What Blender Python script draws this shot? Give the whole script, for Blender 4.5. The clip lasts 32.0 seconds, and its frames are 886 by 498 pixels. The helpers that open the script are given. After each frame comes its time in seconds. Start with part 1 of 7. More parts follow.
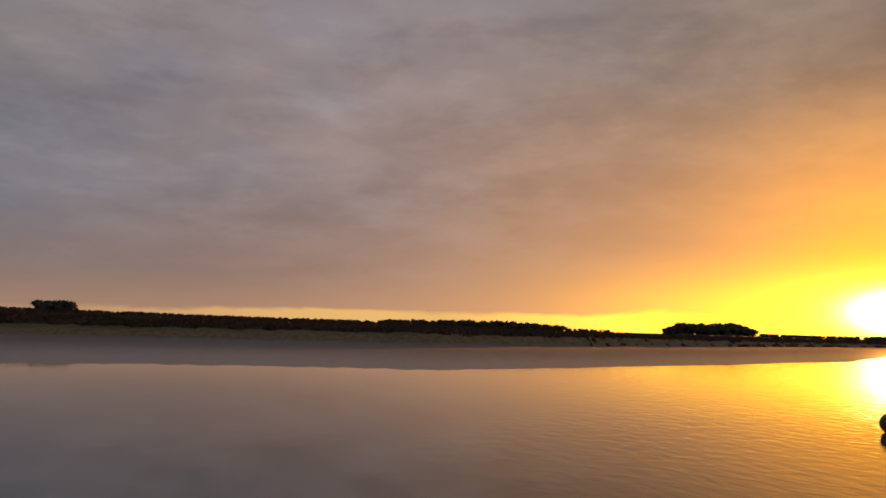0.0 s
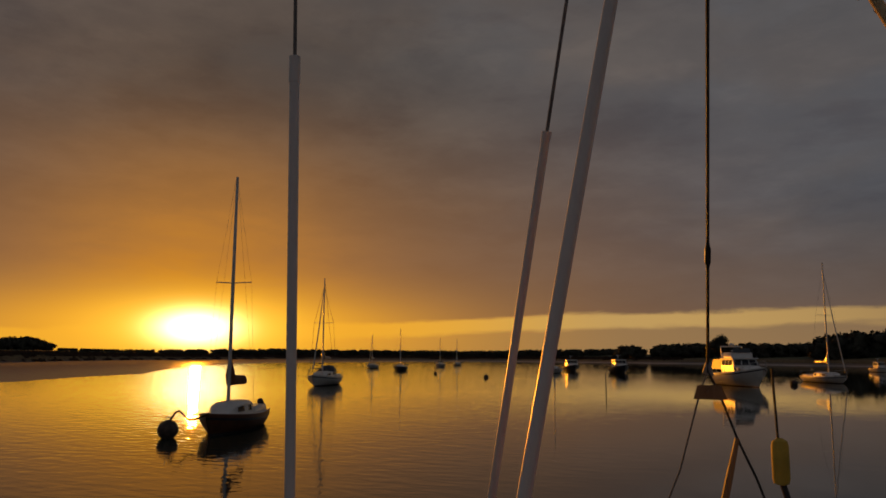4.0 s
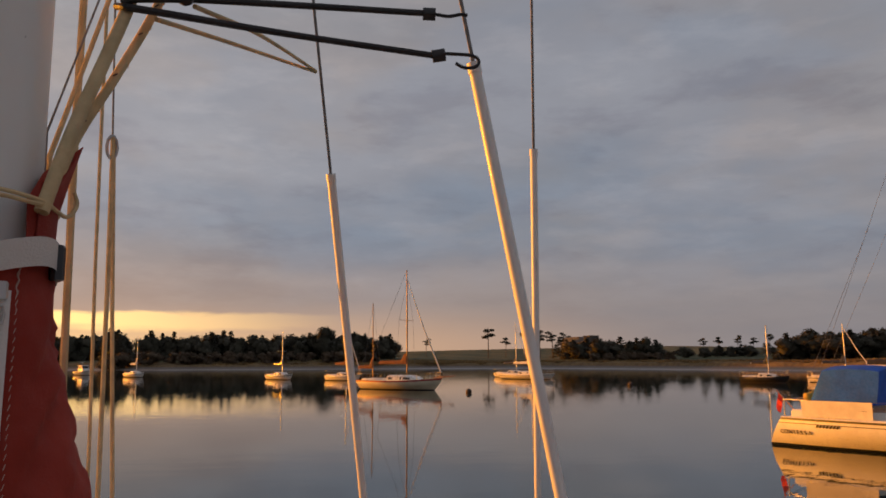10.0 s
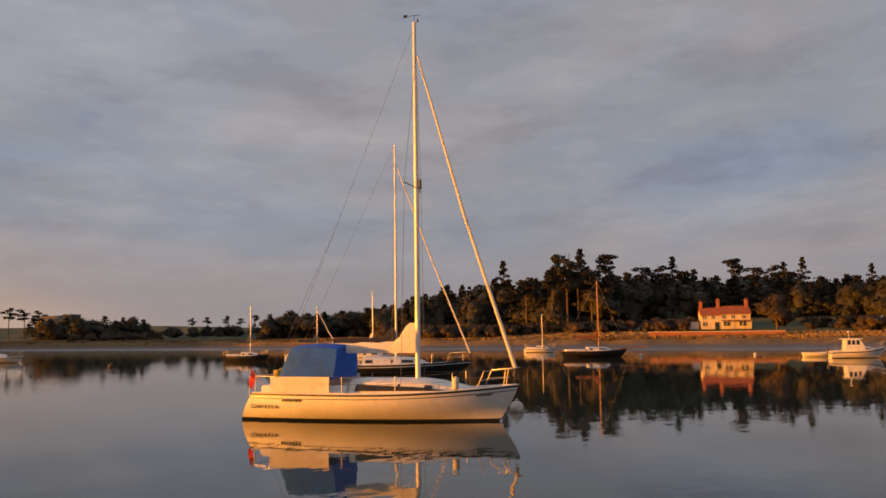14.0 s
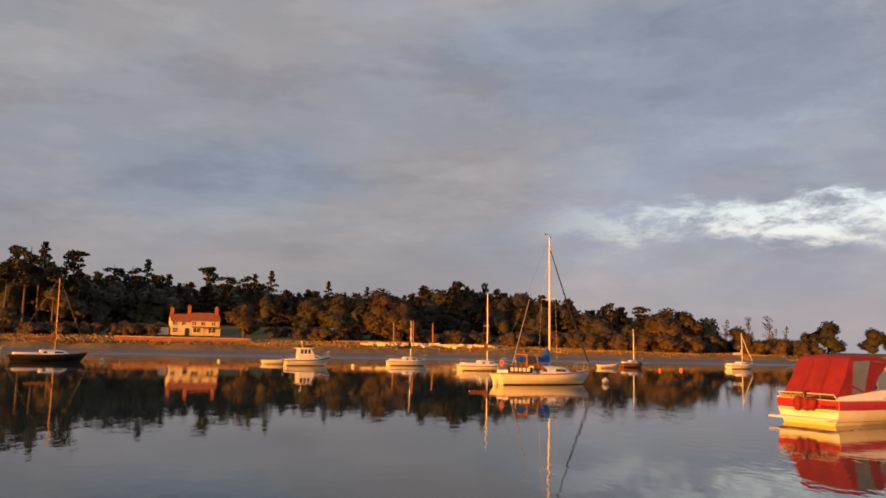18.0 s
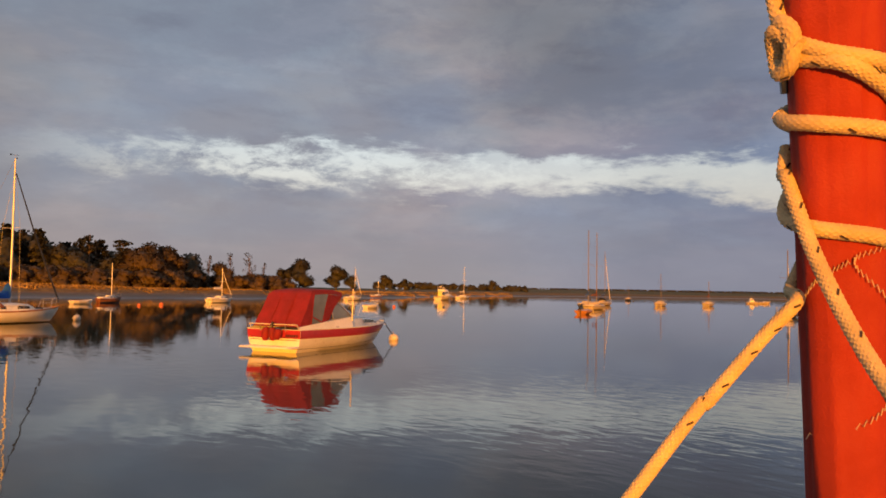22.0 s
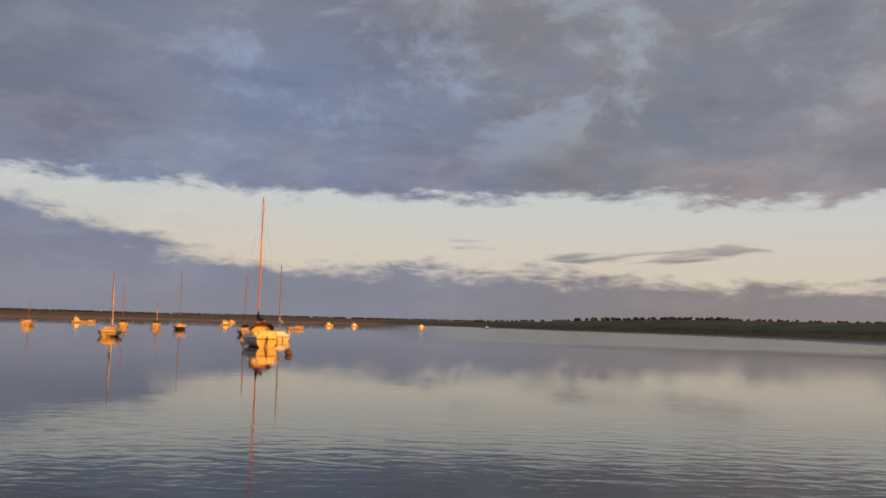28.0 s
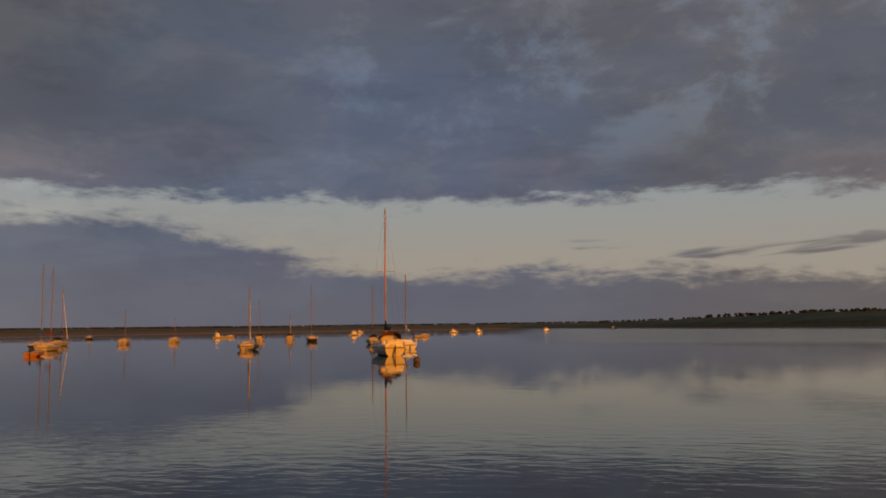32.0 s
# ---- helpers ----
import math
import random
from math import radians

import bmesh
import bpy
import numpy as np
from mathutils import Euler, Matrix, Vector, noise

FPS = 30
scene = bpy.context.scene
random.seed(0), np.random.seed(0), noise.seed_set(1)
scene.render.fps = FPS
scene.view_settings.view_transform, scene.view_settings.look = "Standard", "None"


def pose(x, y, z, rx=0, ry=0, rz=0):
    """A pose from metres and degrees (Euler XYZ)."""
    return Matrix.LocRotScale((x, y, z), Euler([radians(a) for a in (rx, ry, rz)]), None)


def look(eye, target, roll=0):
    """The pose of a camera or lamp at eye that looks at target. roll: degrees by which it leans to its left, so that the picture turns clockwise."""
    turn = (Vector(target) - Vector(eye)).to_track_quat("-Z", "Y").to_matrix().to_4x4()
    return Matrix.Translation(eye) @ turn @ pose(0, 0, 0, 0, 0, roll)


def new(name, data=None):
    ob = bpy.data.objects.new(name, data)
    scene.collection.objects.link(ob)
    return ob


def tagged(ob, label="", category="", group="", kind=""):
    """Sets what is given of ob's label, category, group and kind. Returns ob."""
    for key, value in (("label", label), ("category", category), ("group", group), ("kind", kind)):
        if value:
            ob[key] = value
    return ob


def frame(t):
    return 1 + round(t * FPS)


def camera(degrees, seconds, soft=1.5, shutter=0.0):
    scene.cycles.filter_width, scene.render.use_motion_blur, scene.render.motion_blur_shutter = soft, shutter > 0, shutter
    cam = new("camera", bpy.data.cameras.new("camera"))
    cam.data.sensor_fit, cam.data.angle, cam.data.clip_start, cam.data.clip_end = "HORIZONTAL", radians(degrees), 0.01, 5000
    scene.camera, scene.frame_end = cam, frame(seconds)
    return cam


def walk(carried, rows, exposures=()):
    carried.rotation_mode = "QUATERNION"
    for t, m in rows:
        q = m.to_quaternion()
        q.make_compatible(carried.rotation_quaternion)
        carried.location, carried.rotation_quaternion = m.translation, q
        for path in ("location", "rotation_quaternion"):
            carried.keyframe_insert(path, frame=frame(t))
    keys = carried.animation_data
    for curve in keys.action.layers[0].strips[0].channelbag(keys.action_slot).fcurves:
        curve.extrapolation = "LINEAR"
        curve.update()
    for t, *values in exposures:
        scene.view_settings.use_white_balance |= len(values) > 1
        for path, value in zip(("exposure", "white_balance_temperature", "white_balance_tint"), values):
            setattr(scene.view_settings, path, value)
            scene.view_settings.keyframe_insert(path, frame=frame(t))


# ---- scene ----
FOV = 58.3
cam = camera(FOV, 32.0, soft=1.7)

# seconds, heading (clockwise from +y), tilt, lean, eye
PATH = [
    (0.0, 0.03, 6.17, 1.16, 0.168, 0.284, 2.406),
    (0.5, 8.09, 6.24, 0.53, 0.214, 0.280, 2.407),
    (1.0, 14.56, 5.89, 0.70, 0.252, 0.274, 2.411),
    (1.5, 19.94, 5.46, 1.55, 0.292, 0.257, 2.416),
    (2.0, 25.41, 5.82, 0.84, 0.336, 0.227, 2.412),
    (2.5, 30.09, 6.21, 0.33, 0.357, 0.205, 2.409),
    (3.0, 34.04, 6.39, -0.33, 0.368, 0.190, 2.406),
    (3.5, 41.58, 7.52, 0.50, 0.367, 0.186, 2.401),
    (4.0, 47.43, 7.76, 0.26, 0.376, 0.181, 2.398),
    (4.5, 54.46, 8.00, -0.10, 0.401, 0.140, 2.399),
    (6.5, 73.05, 8.06, -0.18, 0.421, 0.108, 2.402),
    (7.0, 76.57, 7.69, 0.01, 0.422, 0.047, 2.404),
    (7.5, 80.61, 8.06, -0.19, 0.422, 0.009, 2.409),
    (8.0, 83.12, 8.27, -0.05, 0.404, -0.012, 2.411),
    (8.5, 86.27, 8.58, -0.02, 0.384, -0.044, 2.413),
    (9.0, 89.60, 9.19, -0.28, 0.386, -0.071, 2.416),
    (9.5, 96.17, 8.63, -0.73, 0.435, -0.069, 2.407),
    (10.0, 100.04, 8.04, -0.23, 0.462, -0.065, 2.405),
    (10.5, 104.87, 8.14, -0.32, 0.470, -0.080, 2.403),
    (11.0, 109.38, 7.93, -0.49, 0.461, -0.104, 2.397),
    (11.5, 113.90, 8.39, -0.03, 0.444, -0.117, 2.395),
    (12.0, 119.49, 7.73, 0.18, 0.414, -0.126, 2.376),
    (12.5, 121.94, 7.78, 0.40, 0.390, -0.167, 2.374),
    (13.0, 124.95, 7.46, 0.41, 0.370, -0.214, 2.384),
    (13.5, 128.29, 7.45, 0.19, 0.347, -0.248, 2.399),
    (14.0, 135.49, 6.36, -0.60, 0.321, -0.282, 2.399),
    (14.5, 142.97, 6.21, -0.41, 0.295, -0.307, 2.394),
    (16.5, 158.02, 6.39, 1.00, 0.153, -0.395, 2.401),
    (17.0, 162.78, 6.57, 1.32, 0.124, -0.395, 2.400),
    (17.5, 167.46, 5.94, 1.09, 0.089, -0.401, 2.396),
    (18.0, 171.97, 6.97, 1.18, 0.050, -0.409, 2.390),
    (18.5, 175.93, 6.45, 1.08, 0.014, -0.418, 2.388),
    (19.0, 179.93, 6.77, 0.12, -0.020, -0.428, 2.391),
    (19.5, 183.77, 5.98, -0.56, -0.048, -0.440, 2.396),
    (20.0, 189.02, 4.83, -0.78, -0.075, -0.451, 2.403),
    (20.5, 191.60, 3.60, -0.71, -0.100, -0.458, 2.406),
    (21.0, 196.30, 3.53, -0.17, -0.122, -0.460, 2.406),
    (21.5, 201.90, 2.99, -0.02, -0.145, -0.458, 2.401),
    (22.0, 207.96, 3.01, 1.04, -0.168, -0.448, 2.396),
    (22.5, 213.09, 4.15, 1.07, -0.194, -0.410, 2.405),
    (23.0, 218.63, 4.57, 0.60, -0.241, -0.373, 2.409),
    (23.5, 223.80, 4.93, 0.44, -0.284, -0.351, 2.411),
    (24.0, 229.08, 5.57, -0.34, -0.319, -0.316, 2.413),
    (24.5, 234.10, 5.27, -0.45, -0.347, -0.277, 2.410),
    (25.0, 238.26, 6.51, -0.46, -0.358, -0.251, 2.413),
    (25.5, 243.30, 6.91, 0.19, -0.366, -0.227, 2.409),
    (26.0, 245.68, 7.00, 0.23, -0.375, -0.209, 2.406),
    (26.5, 246.90, 7.10, 1.07, -0.384, -0.196, 2.404),
    (28.5, 254.61, 5.09, 1.33, -0.408, -0.156, 2.391),
    (29.0, 250.32, 4.56, 1.01, -0.399, -0.186, 2.392),
    (29.5, 246.38, 4.71, -0.32, -0.391, -0.213, 2.394),
    (30.0, 244.15, 4.18, -0.35, -0.385, -0.231, 2.394),
    (30.5, 244.05, 4.36, -0.51, -0.383, -0.240, 2.396),
    (31.0, 243.50, 4.39, -0.93, -0.382, -0.242, 2.397),
    (31.5, 244.20, 5.07, -1.13, -0.385, -0.237, 2.398),
    (32.0, 245.01, 5.67, -0.74, -0.389, -0.228, 2.400),
]
EXPO = [
    (0.0, 0.28), (0.5, -0.28), (1.0, -0.63), (2.0, -1.08), (2.5, -1.24), (4.0, -1.24), (4.5, -1.2), (6.5, -0.02), (7.0, 0.20), (8.0, 0.48), (9.5, 0.65), (13.0, 0.88), (16.0, 1.08), (17.0, 1.10), (18.5, 1.0), (20.0, 0.82), (23.0, 0.75), (26.0, 0.70), (30.8, 0.66), (31.4, 0.30), (32.0, -0.25),
]
walk(cam, [(t, pose(x, y, z, 90 + p, 0, -a) @ pose(0, 0, 0, 0, 0, r)) for t, a, p, r, x, y, z in PATH], EXPO)

# ---- light ----
SUN_AZ, SUN_EL = 30.3, 2.1


def compass(az, el=0.0):
    a, e = radians(az), radians(el)
    return Vector((math.sin(a) * math.cos(e), math.cos(a) * math.cos(e), math.sin(e)))


SUN_DIR = compass(SUN_AZ, SUN_EL)
sun_data = bpy.data.lights.new("sun", "SUN")
sun_data.energy, sun_data.angle, sun_data.color = 4.3, radians(0.6), (1.0, 0.33, 0.016)
sun_lamp = new("sun", sun_data)
sun_lamp.matrix_world = look(SUN_DIR * 100, (0, 0, 0))


class Nodes:
    """Short hand for node trees."""

    def __init__(self, tree):
        self.t = tree
        tree.nodes.clear()

    def n(self, kind, **kw):
        node = self.t.nodes.new(kind)
        for k, v in kw.items():
            if k == "op":
                node.operation = v
            elif k == "blend":
                node.blend_type = v
            elif k == "dtype":
                node.data_type = v
            elif k == "detail":
                node.inputs["Detail"].default_value = v
            elif k == "scale":
                node.inputs["Scale"].default_value = v
        return node

    def link(self, a, b):
        if isinstance(a, (int, float)):
            b.default_value = a
        elif isinstance(a, (tuple, list)):
            b.default_value = a if len(b.default_value) == len(a) else (*a, 1)
        else:
            self.t.links.new(a, b)

    def math(self, op, a, b=0.0, c=0.0, clamp=False):
        m = self.n("ShaderNodeMath", op=op)
        m.use_clamp = clamp
        for i, s in enumerate((a, b, c)):
            self.link(s, m.inputs[i])
        return m.outputs[0]

    def vmath(self, op, a, b=(0, 0, 0)):
        m = self.n("ShaderNodeVectorMath", op=op)
        self.link(a, m.inputs[0])
        if op == "SCALE":
            self.link(b, m.inputs["Scale"])
        else:
            self.link(b, m.inputs[1])
        return m.outputs["Value"] if op == "DOT_PRODUCT" else m.outputs["Vector"]

    def noise(self, vec, scale, detail=4.0, rough=0.5, distort=0.0):
        m = self.n("ShaderNodeTexNoise", scale=scale, detail=detail)
        m.inputs["Roughness"].default_value = rough
        m.inputs["Distortion"].default_value = distort
        if vec is not None:
            self.link(vec, m.inputs["Vector"])
        return m.outputs["Fac"]

    def range(self, v, a, b, c=0.0, d=1.0, smooth=True):
        m = self.n("ShaderNodeMapRange")
        m.interpolation_type = "SMOOTHSTEP" if smooth else "LINEAR"
        m.clamp = True if not smooth else m.clamp
        for i, s in enumerate((v, a, b, c, d)):
            self.link(s, m.inputs[i])
        return m.outputs[0]

    def mix(self, f, a, b, blend="MIX"):
        m = self.n("ShaderNodeMix", dtype="RGBA")
        m.blend_type = blend
        self.link(f, m.inputs[0])
        self.link(a, m.inputs[6])
        self.link(b, m.inputs[7])
        return m.outputs[2]

    def combine(self, x, y, z):
        m = self.n("ShaderNodeCombineXYZ")
        for i, s in enumerate((x, y, z)):
            self.link(s, m.inputs[i])
        return m.outputs[0]


def build_world():
    world = bpy.data.worlds.new("evening_sky")
    scene.world = world
    world.use_nodes = True
    g = Nodes(world.node_tree)
    sky = g.n("ShaderNodeTexSky")
    sky.sky_type, sky.sun_disc = "NISHITA", False
    sky.sun_elevation, sky.sun_rotation = radians(SUN_EL), radians(SUN_AZ)
    tc = g.n("ShaderNodeTexCoord").outputs["Generated"]
    sep = g.n("ShaderNodeSeparateXYZ")
    g.link(tc, sep.inputs[0])
    X, Y, Zr = sep.outputs
    Zc = g.math("MAXIMUM", g.math("ABSOLUTE", Zr), 0.0)
    el = g.math("MULTIPLY", g.math("ARCSINE", Zc), 57.2958)
    # cloud deck seen in perspective
    k = g.math("DIVIDE", 1.35, g.math("ADD", Zc, 0.17))
    plan = g.combine(g.math("MULTIPLY", X, k), g.math("MULTIPLY", Y, k), 0.0)
    soft_n = g.noise(plan, 0.55, 5, 0.55, 0.1)
    fine_n = g.noise(plan, 1.7, 7, 0.62, 0.15)
    wisp_n = g.noise(g.vmath("MULTIPLY", tc, (1, 1, 4.0)), 9.0, 6, 0.62, 0.5)
    streak_n = g.noise(g.vmath("MULTIPLY", tc, (1, 1, 9.0)), 3.2, 4, 0.55, 0.3)
    toward = g.vmath("DOT_PRODUCT", tc, tuple(compass(SUN_AZ)))          # 1 on the sun's side
    side = g.vmath("DOT_PRODUCT", tc, tuple(compass(238)))                # 1 over the open estuary
    blue = g.vmath("DOT_PRODUCT", tc, tuple(compass(150)))
    # colours of the deck
    c = g.math("MAXIMUM", g.vmath("DOT_PRODUCT", tc, tuple(SUN_DIR)), 0.0)
    deck = g.mix(g.range(soft_n, 0.28, 0.70), (0.165, 0.168, 0.196), (0.250, 0.258, 0.295))
    deck = g.mix(g.math("MULTIPLY", g.range(fine_n, 0.40, 0.74), 0.45), deck, (0.275, 0.290, 0.335))
    deck = g.mix(g.math("MULTIPLY", g.range(blue, -0.6, 0.7), g.math("MULTIPLY", g.range(soft_n, 0.62, 0.36), 0.55)), deck, (0.190, 0.245, 0.325))
    over = g.range(side, 0.25, 0.85)
    patch = g.noise(g.vmath("MULTIPLY", tc, (1, 1, 1.9)), 7.5, 8, 0.64, 0.25)
    across = g.vmath("DOT_PRODUCT", tc, tuple(compass(148)))
    deck = g.mix(g.math("MULTIPLY", over, g.range(patch, 0.60, 0.42, 0.0, 0.75)), deck, (0.165, 0.184, 0.240))
    deck = g.mix(g.math("MULTIPLY", over, g.math("MULTIPLY", g.range(patch, 0.50, 0.66), g.math("MULTIPLY", g.range(across, 0.16, -0.16, 0.05, 1.0), g.range(el, 10.0, 15.0, 0.0, 0.6)))), deck, (0.28, 0.34, 0.44))
    deck = g.mix(g.math("MULTIPLY", over, g.math("MULTIPLY", g.range(soft_n, 0.46, 0.62), g.range(el, 26.0, 14.0, 0.0, 0.20))), deck, (0.33, 0.245, 0.265))
    deck = g.mix(g.math("MULTIPLY", over, g.math("MULTIPLY", g.math("MULTIPLY", g.range(across, 0.02, 0.26), g.range(across, 0.50, 0.36)), g.range(el, 9.0, 15.0))), deck, g.vmath("SCALE", deck, 0.80))
    deck = g.mix(g.math("MULTIPLY", g.math("POWER", c, 5.0), 0.65), deck, g.mix(g.range(fine_n, 0.34, 0.66), (0.150, 0.138, 0.150), (0.250, 0.225, 0.225)))
    bands = g.noise(g.vmath("MULTIPLY", tc, (1, 1, 3.6)), 5.0, 6, 0.60, 0.12)
    tint_n = g.noise(g.vmath("MULTIPLY", tc, (1, 1, 2.6)), 2.6, 4, 0.55, 0.1)
    deck = g.mix(g.range(tint_n, 0.40, 0.60), g.vmath("MULTIPLY", deck, (0.95, 1.0, 1.06)), g.vmath("MULTIPLY", deck, (1.04, 1.0, 0.97)))
    deck = g.mix(g.range(bands, 0.51, 0.68, 0.0, 0.50), deck, g.vmath("MULTIPLY", deck, (0.72, 0.70, 0.74)))
    deck = g.mix(g.range(bands, 0.48, 0.34, 0.0, 0.50), deck, g.vmath("MULTIPLY", deck, (1.24, 1.20, 1.16)))
    # low haze
    haze = g.mix(g.range(toward, -0.1, 0.85), (0.215, 0.196, 0.208), (0.43, 0.30, 0.22))
    deck = g.mix(g.range(el, 10.0, 0.5, 0.0, 0.8), deck, haze)
    deck = g.mix(g.math("MULTIPLY", g.range(el, 4.5, 0.8, 0.0, 0.7), g.range(toward, 0.02, 0.45)), deck, (0.56, 0.36, 0.23))
    deck = g.mix(g.range(side, 0.96, 0.78), deck, g.vmath("MULTIPLY", deck, (1.06, 1.0, 0.935)))
    deck = g.mix(g.range(side, 0.88, 0.98), deck, g.vmath("MULTIPLY", deck, (1.0, 1.07, 1.19)))
    near = g.math("MULTIPLY", g.range(toward, 0.30, 0.80), g.range(el, 2.0, 14.0, 0.25, 1.0))
    deck = g.mix(near, deck, g.vmath("MULTIPLY", deck, g.mix(g.range(X, -0.25, 0.75), (1.48, 1.29, 1.24), (1.42, 1.37, 1.30))))
    deck = g.mix(g.math("POWER", c, 11.0), deck, g.vmath("MULTIPLY", deck, (1.0, 0.78, 0.50)))
    south = g.math("MULTIPLY", g.range(g.vmath("DOT_PRODUCT", tc, tuple(compass(198))), 0.89, 0.98), g.range(el, 24.0, 10.0))
    deck = g.mix(south, deck, g.vmath("SCALE", deck, 1.26))
    west = g.math("MULTIPLY", g.range(X, 0.12, -0.32), g.math("MULTIPLY", g.range(Y, 0.3, 0.6), g.range(el, 13.0, 4.0)))
    deck = g.mix(g.math("MULTIPLY", west, 0.8), deck, g.vmath("MULTIPLY", deck, (0.72, 0.70, 0.76)))
    # clear sky in the gaps
    clear = g.mix(g.range(el, 2.0, 13.0), (0.66, 0.57, 0.47), (0.53, 0.605, 0.65))
    clear = g.mix(0.15, clear, g.vmath("SCALE", sky.outputs[0], 0.10))
    clear = g.mix(g.range(g.vmath("DOT_PRODUCT", tc, tuple(compass(205))), 0.93, 0.985), clear, g.vmath("SCALE", clear, 1.18))
    jag = g.math("MULTIPLY_ADD", g.math("SUBTRACT", wisp_n, 0.5), 4.0, g.math("MULTIPLY", g.math("SUBTRACT", soft_n, 0.5), 2.6))
    jag = g.math("MULTIPLY_ADD", g.math("SUBTRACT", g.noise(g.vmath("MULTIPLY", tc, (1, 1, 2.6)), 26.0, 4, 0.6), 0.5), 2.2, jag)
    e2 = g.math("ADD", el, jag)
    top_edge = g.range(across, 0.25, 0.5, 9.2, 9.8)
    low_edge = g.range(across, -0.05, 0.28, 3.4, 7.2)
    low_edge = g.math("SUBTRACT", low_edge, g.range(g.vmath("DOT_PRODUCT", tc, tuple(compass(300))), 0.72, 1.0, 0.0, 0.8))
    gap = g.math("MULTIPLY", g.range(g.math("SUBTRACT", e2, top_edge), 0.6, -0.6), g.range(g.math("SUBTRACT", e2, low_edge), -0.5, 1.0))
    gap = g.math("MULTIPLY", gap, g.range(side, 0.46, 0.70))
    rag = g.math("MULTIPLY", g.range(side, 0.74, 0.95, 1.0, 0.1), g.range(across, -0.15, 0.15))
    torn = g.noise(g.vmath("MULTIPLY", tc, (1, 1, 2.4)), 15.0, 6, 0.68, 0.2)
    gap = g.math("MULTIPLY", gap, g.math("SUBTRACT", 1.0, g.math("MULTIPLY", rag, g.range(torn, 0.40, 0.62, 0.0, 0.95))))
    bars = g.math("MULTIPLY", g.range(streak_n, 0.57, 0.64), g.range(el, 7.2, 4.8))
    gap = g.math("MULTIPLY", gap, g.math("SUBTRACT", 1.0, g.math("MULTIPLY", bars, 0.85)))
    colour = g.mix(gap, deck, clear)
    # warm light spreading under the deck, the bright strip at the horizon and the sun itself
    colour = g.mix(g.math("MULTIPLY", g.math("POWER", c, 9.0), g.range(el, 22.0, 3.0, 0.0, 0.95)), colour, (1.10, 0.50, 0.19))
    lum = g.range(fine_n, 0.3, 0.7, 0.8, 1.1)
    colour = g.mix(g.math("MULTIPLY", g.math("POWER", c, 80.0), lum, 0.0, True), colour, (2.1, 0.80, 0.06))
    brim = g.math("MULTIPLY_ADD", g.math("MAXIMUM", g.math("SUBTRACT", X, 0.55), 0.0), 1.7, g.math("MULTIPLY_ADD", g.math("MAXIMUM", X, 0.0), 1.15, 1.45))
    e3 = g.math("SUBTRACT", g.math("MULTIPLY_ADD", g.math("SUBTRACT", streak_n, 0.5), 1.3, g.math("MULTIPLY_ADD", g.math("SUBTRACT", wisp_n, 0.5), 0.9, el)), brim)
    floor_k = g.range(X, 0.40, 0.62, 1.0, 0.30)
    low_k = g.math("MULTIPLY_ADD", g.range(e3, -1.25, -0.75), g.math("SUBTRACT", 1.0, floor_k), floor_k)
    strip = g.math("MULTIPLY", low_k, g.range(e3, 0.22, -0.16))
    strip = g.math("MULTIPLY", strip, g.range(toward, 0.42, 0.88))
    glow_col = g.mix(g.range(toward, 0.86, 0.995), g.mix(g.range(X, 0.45, 0.72), (1.0, 0.58, 0.19), (1.75, 1.08, 0.36)), (2.7, 1.35, 0.13))
    colour = g.mix(strip, colour, glow_col)
    low = g.math("MULTIPLY", g.range(el, 7.0, 1.5), g.math("POWER", c, 30.0))
    colour = g.mix(g.math("MULTIPLY", low, 0.9), colour, (3.0, 1.28, 0.07))
    daz = g.math("MULTIPLY", g.vmath("DOT_PRODUCT", tc, tuple(compass(SUN_AZ + 90))), 57.3)
    for wide, high, tint in ((11.5, 1.65, (3.1, 1.4, 0.09)), (5.4, 1.9, (5.5, 3.0, 0.25)), (2.2, 0.98, (24.0, 17.0, 7.0))):
        a, b = g.math("DIVIDE", daz, wide), g.math("DIVIDE", g.math("SUBTRACT", el, SUN_EL - 0.15), high)
        r2 = g.math("ADD", g.math("MULTIPLY", a, a), g.math("MULTIPLY", b, b))
        spot = g.math("MULTIPLY", g.math("POWER", 2.71828, g.math("MULTIPLY", r2, -1.0)), g.range(toward, 0.0, 0.2))
        colour = g.mix(spot, colour, tint)
    bg = g.n("ShaderNodeBackground")
    g.link(colour, bg.inputs[0])
    bg.inputs[1].default_value = 0.7
    out = g.n("ShaderNodeOutputWorld")
    g.link(bg.outputs[0], out.inputs[0])


build_world()

# ---- materials ----
MATS = {}


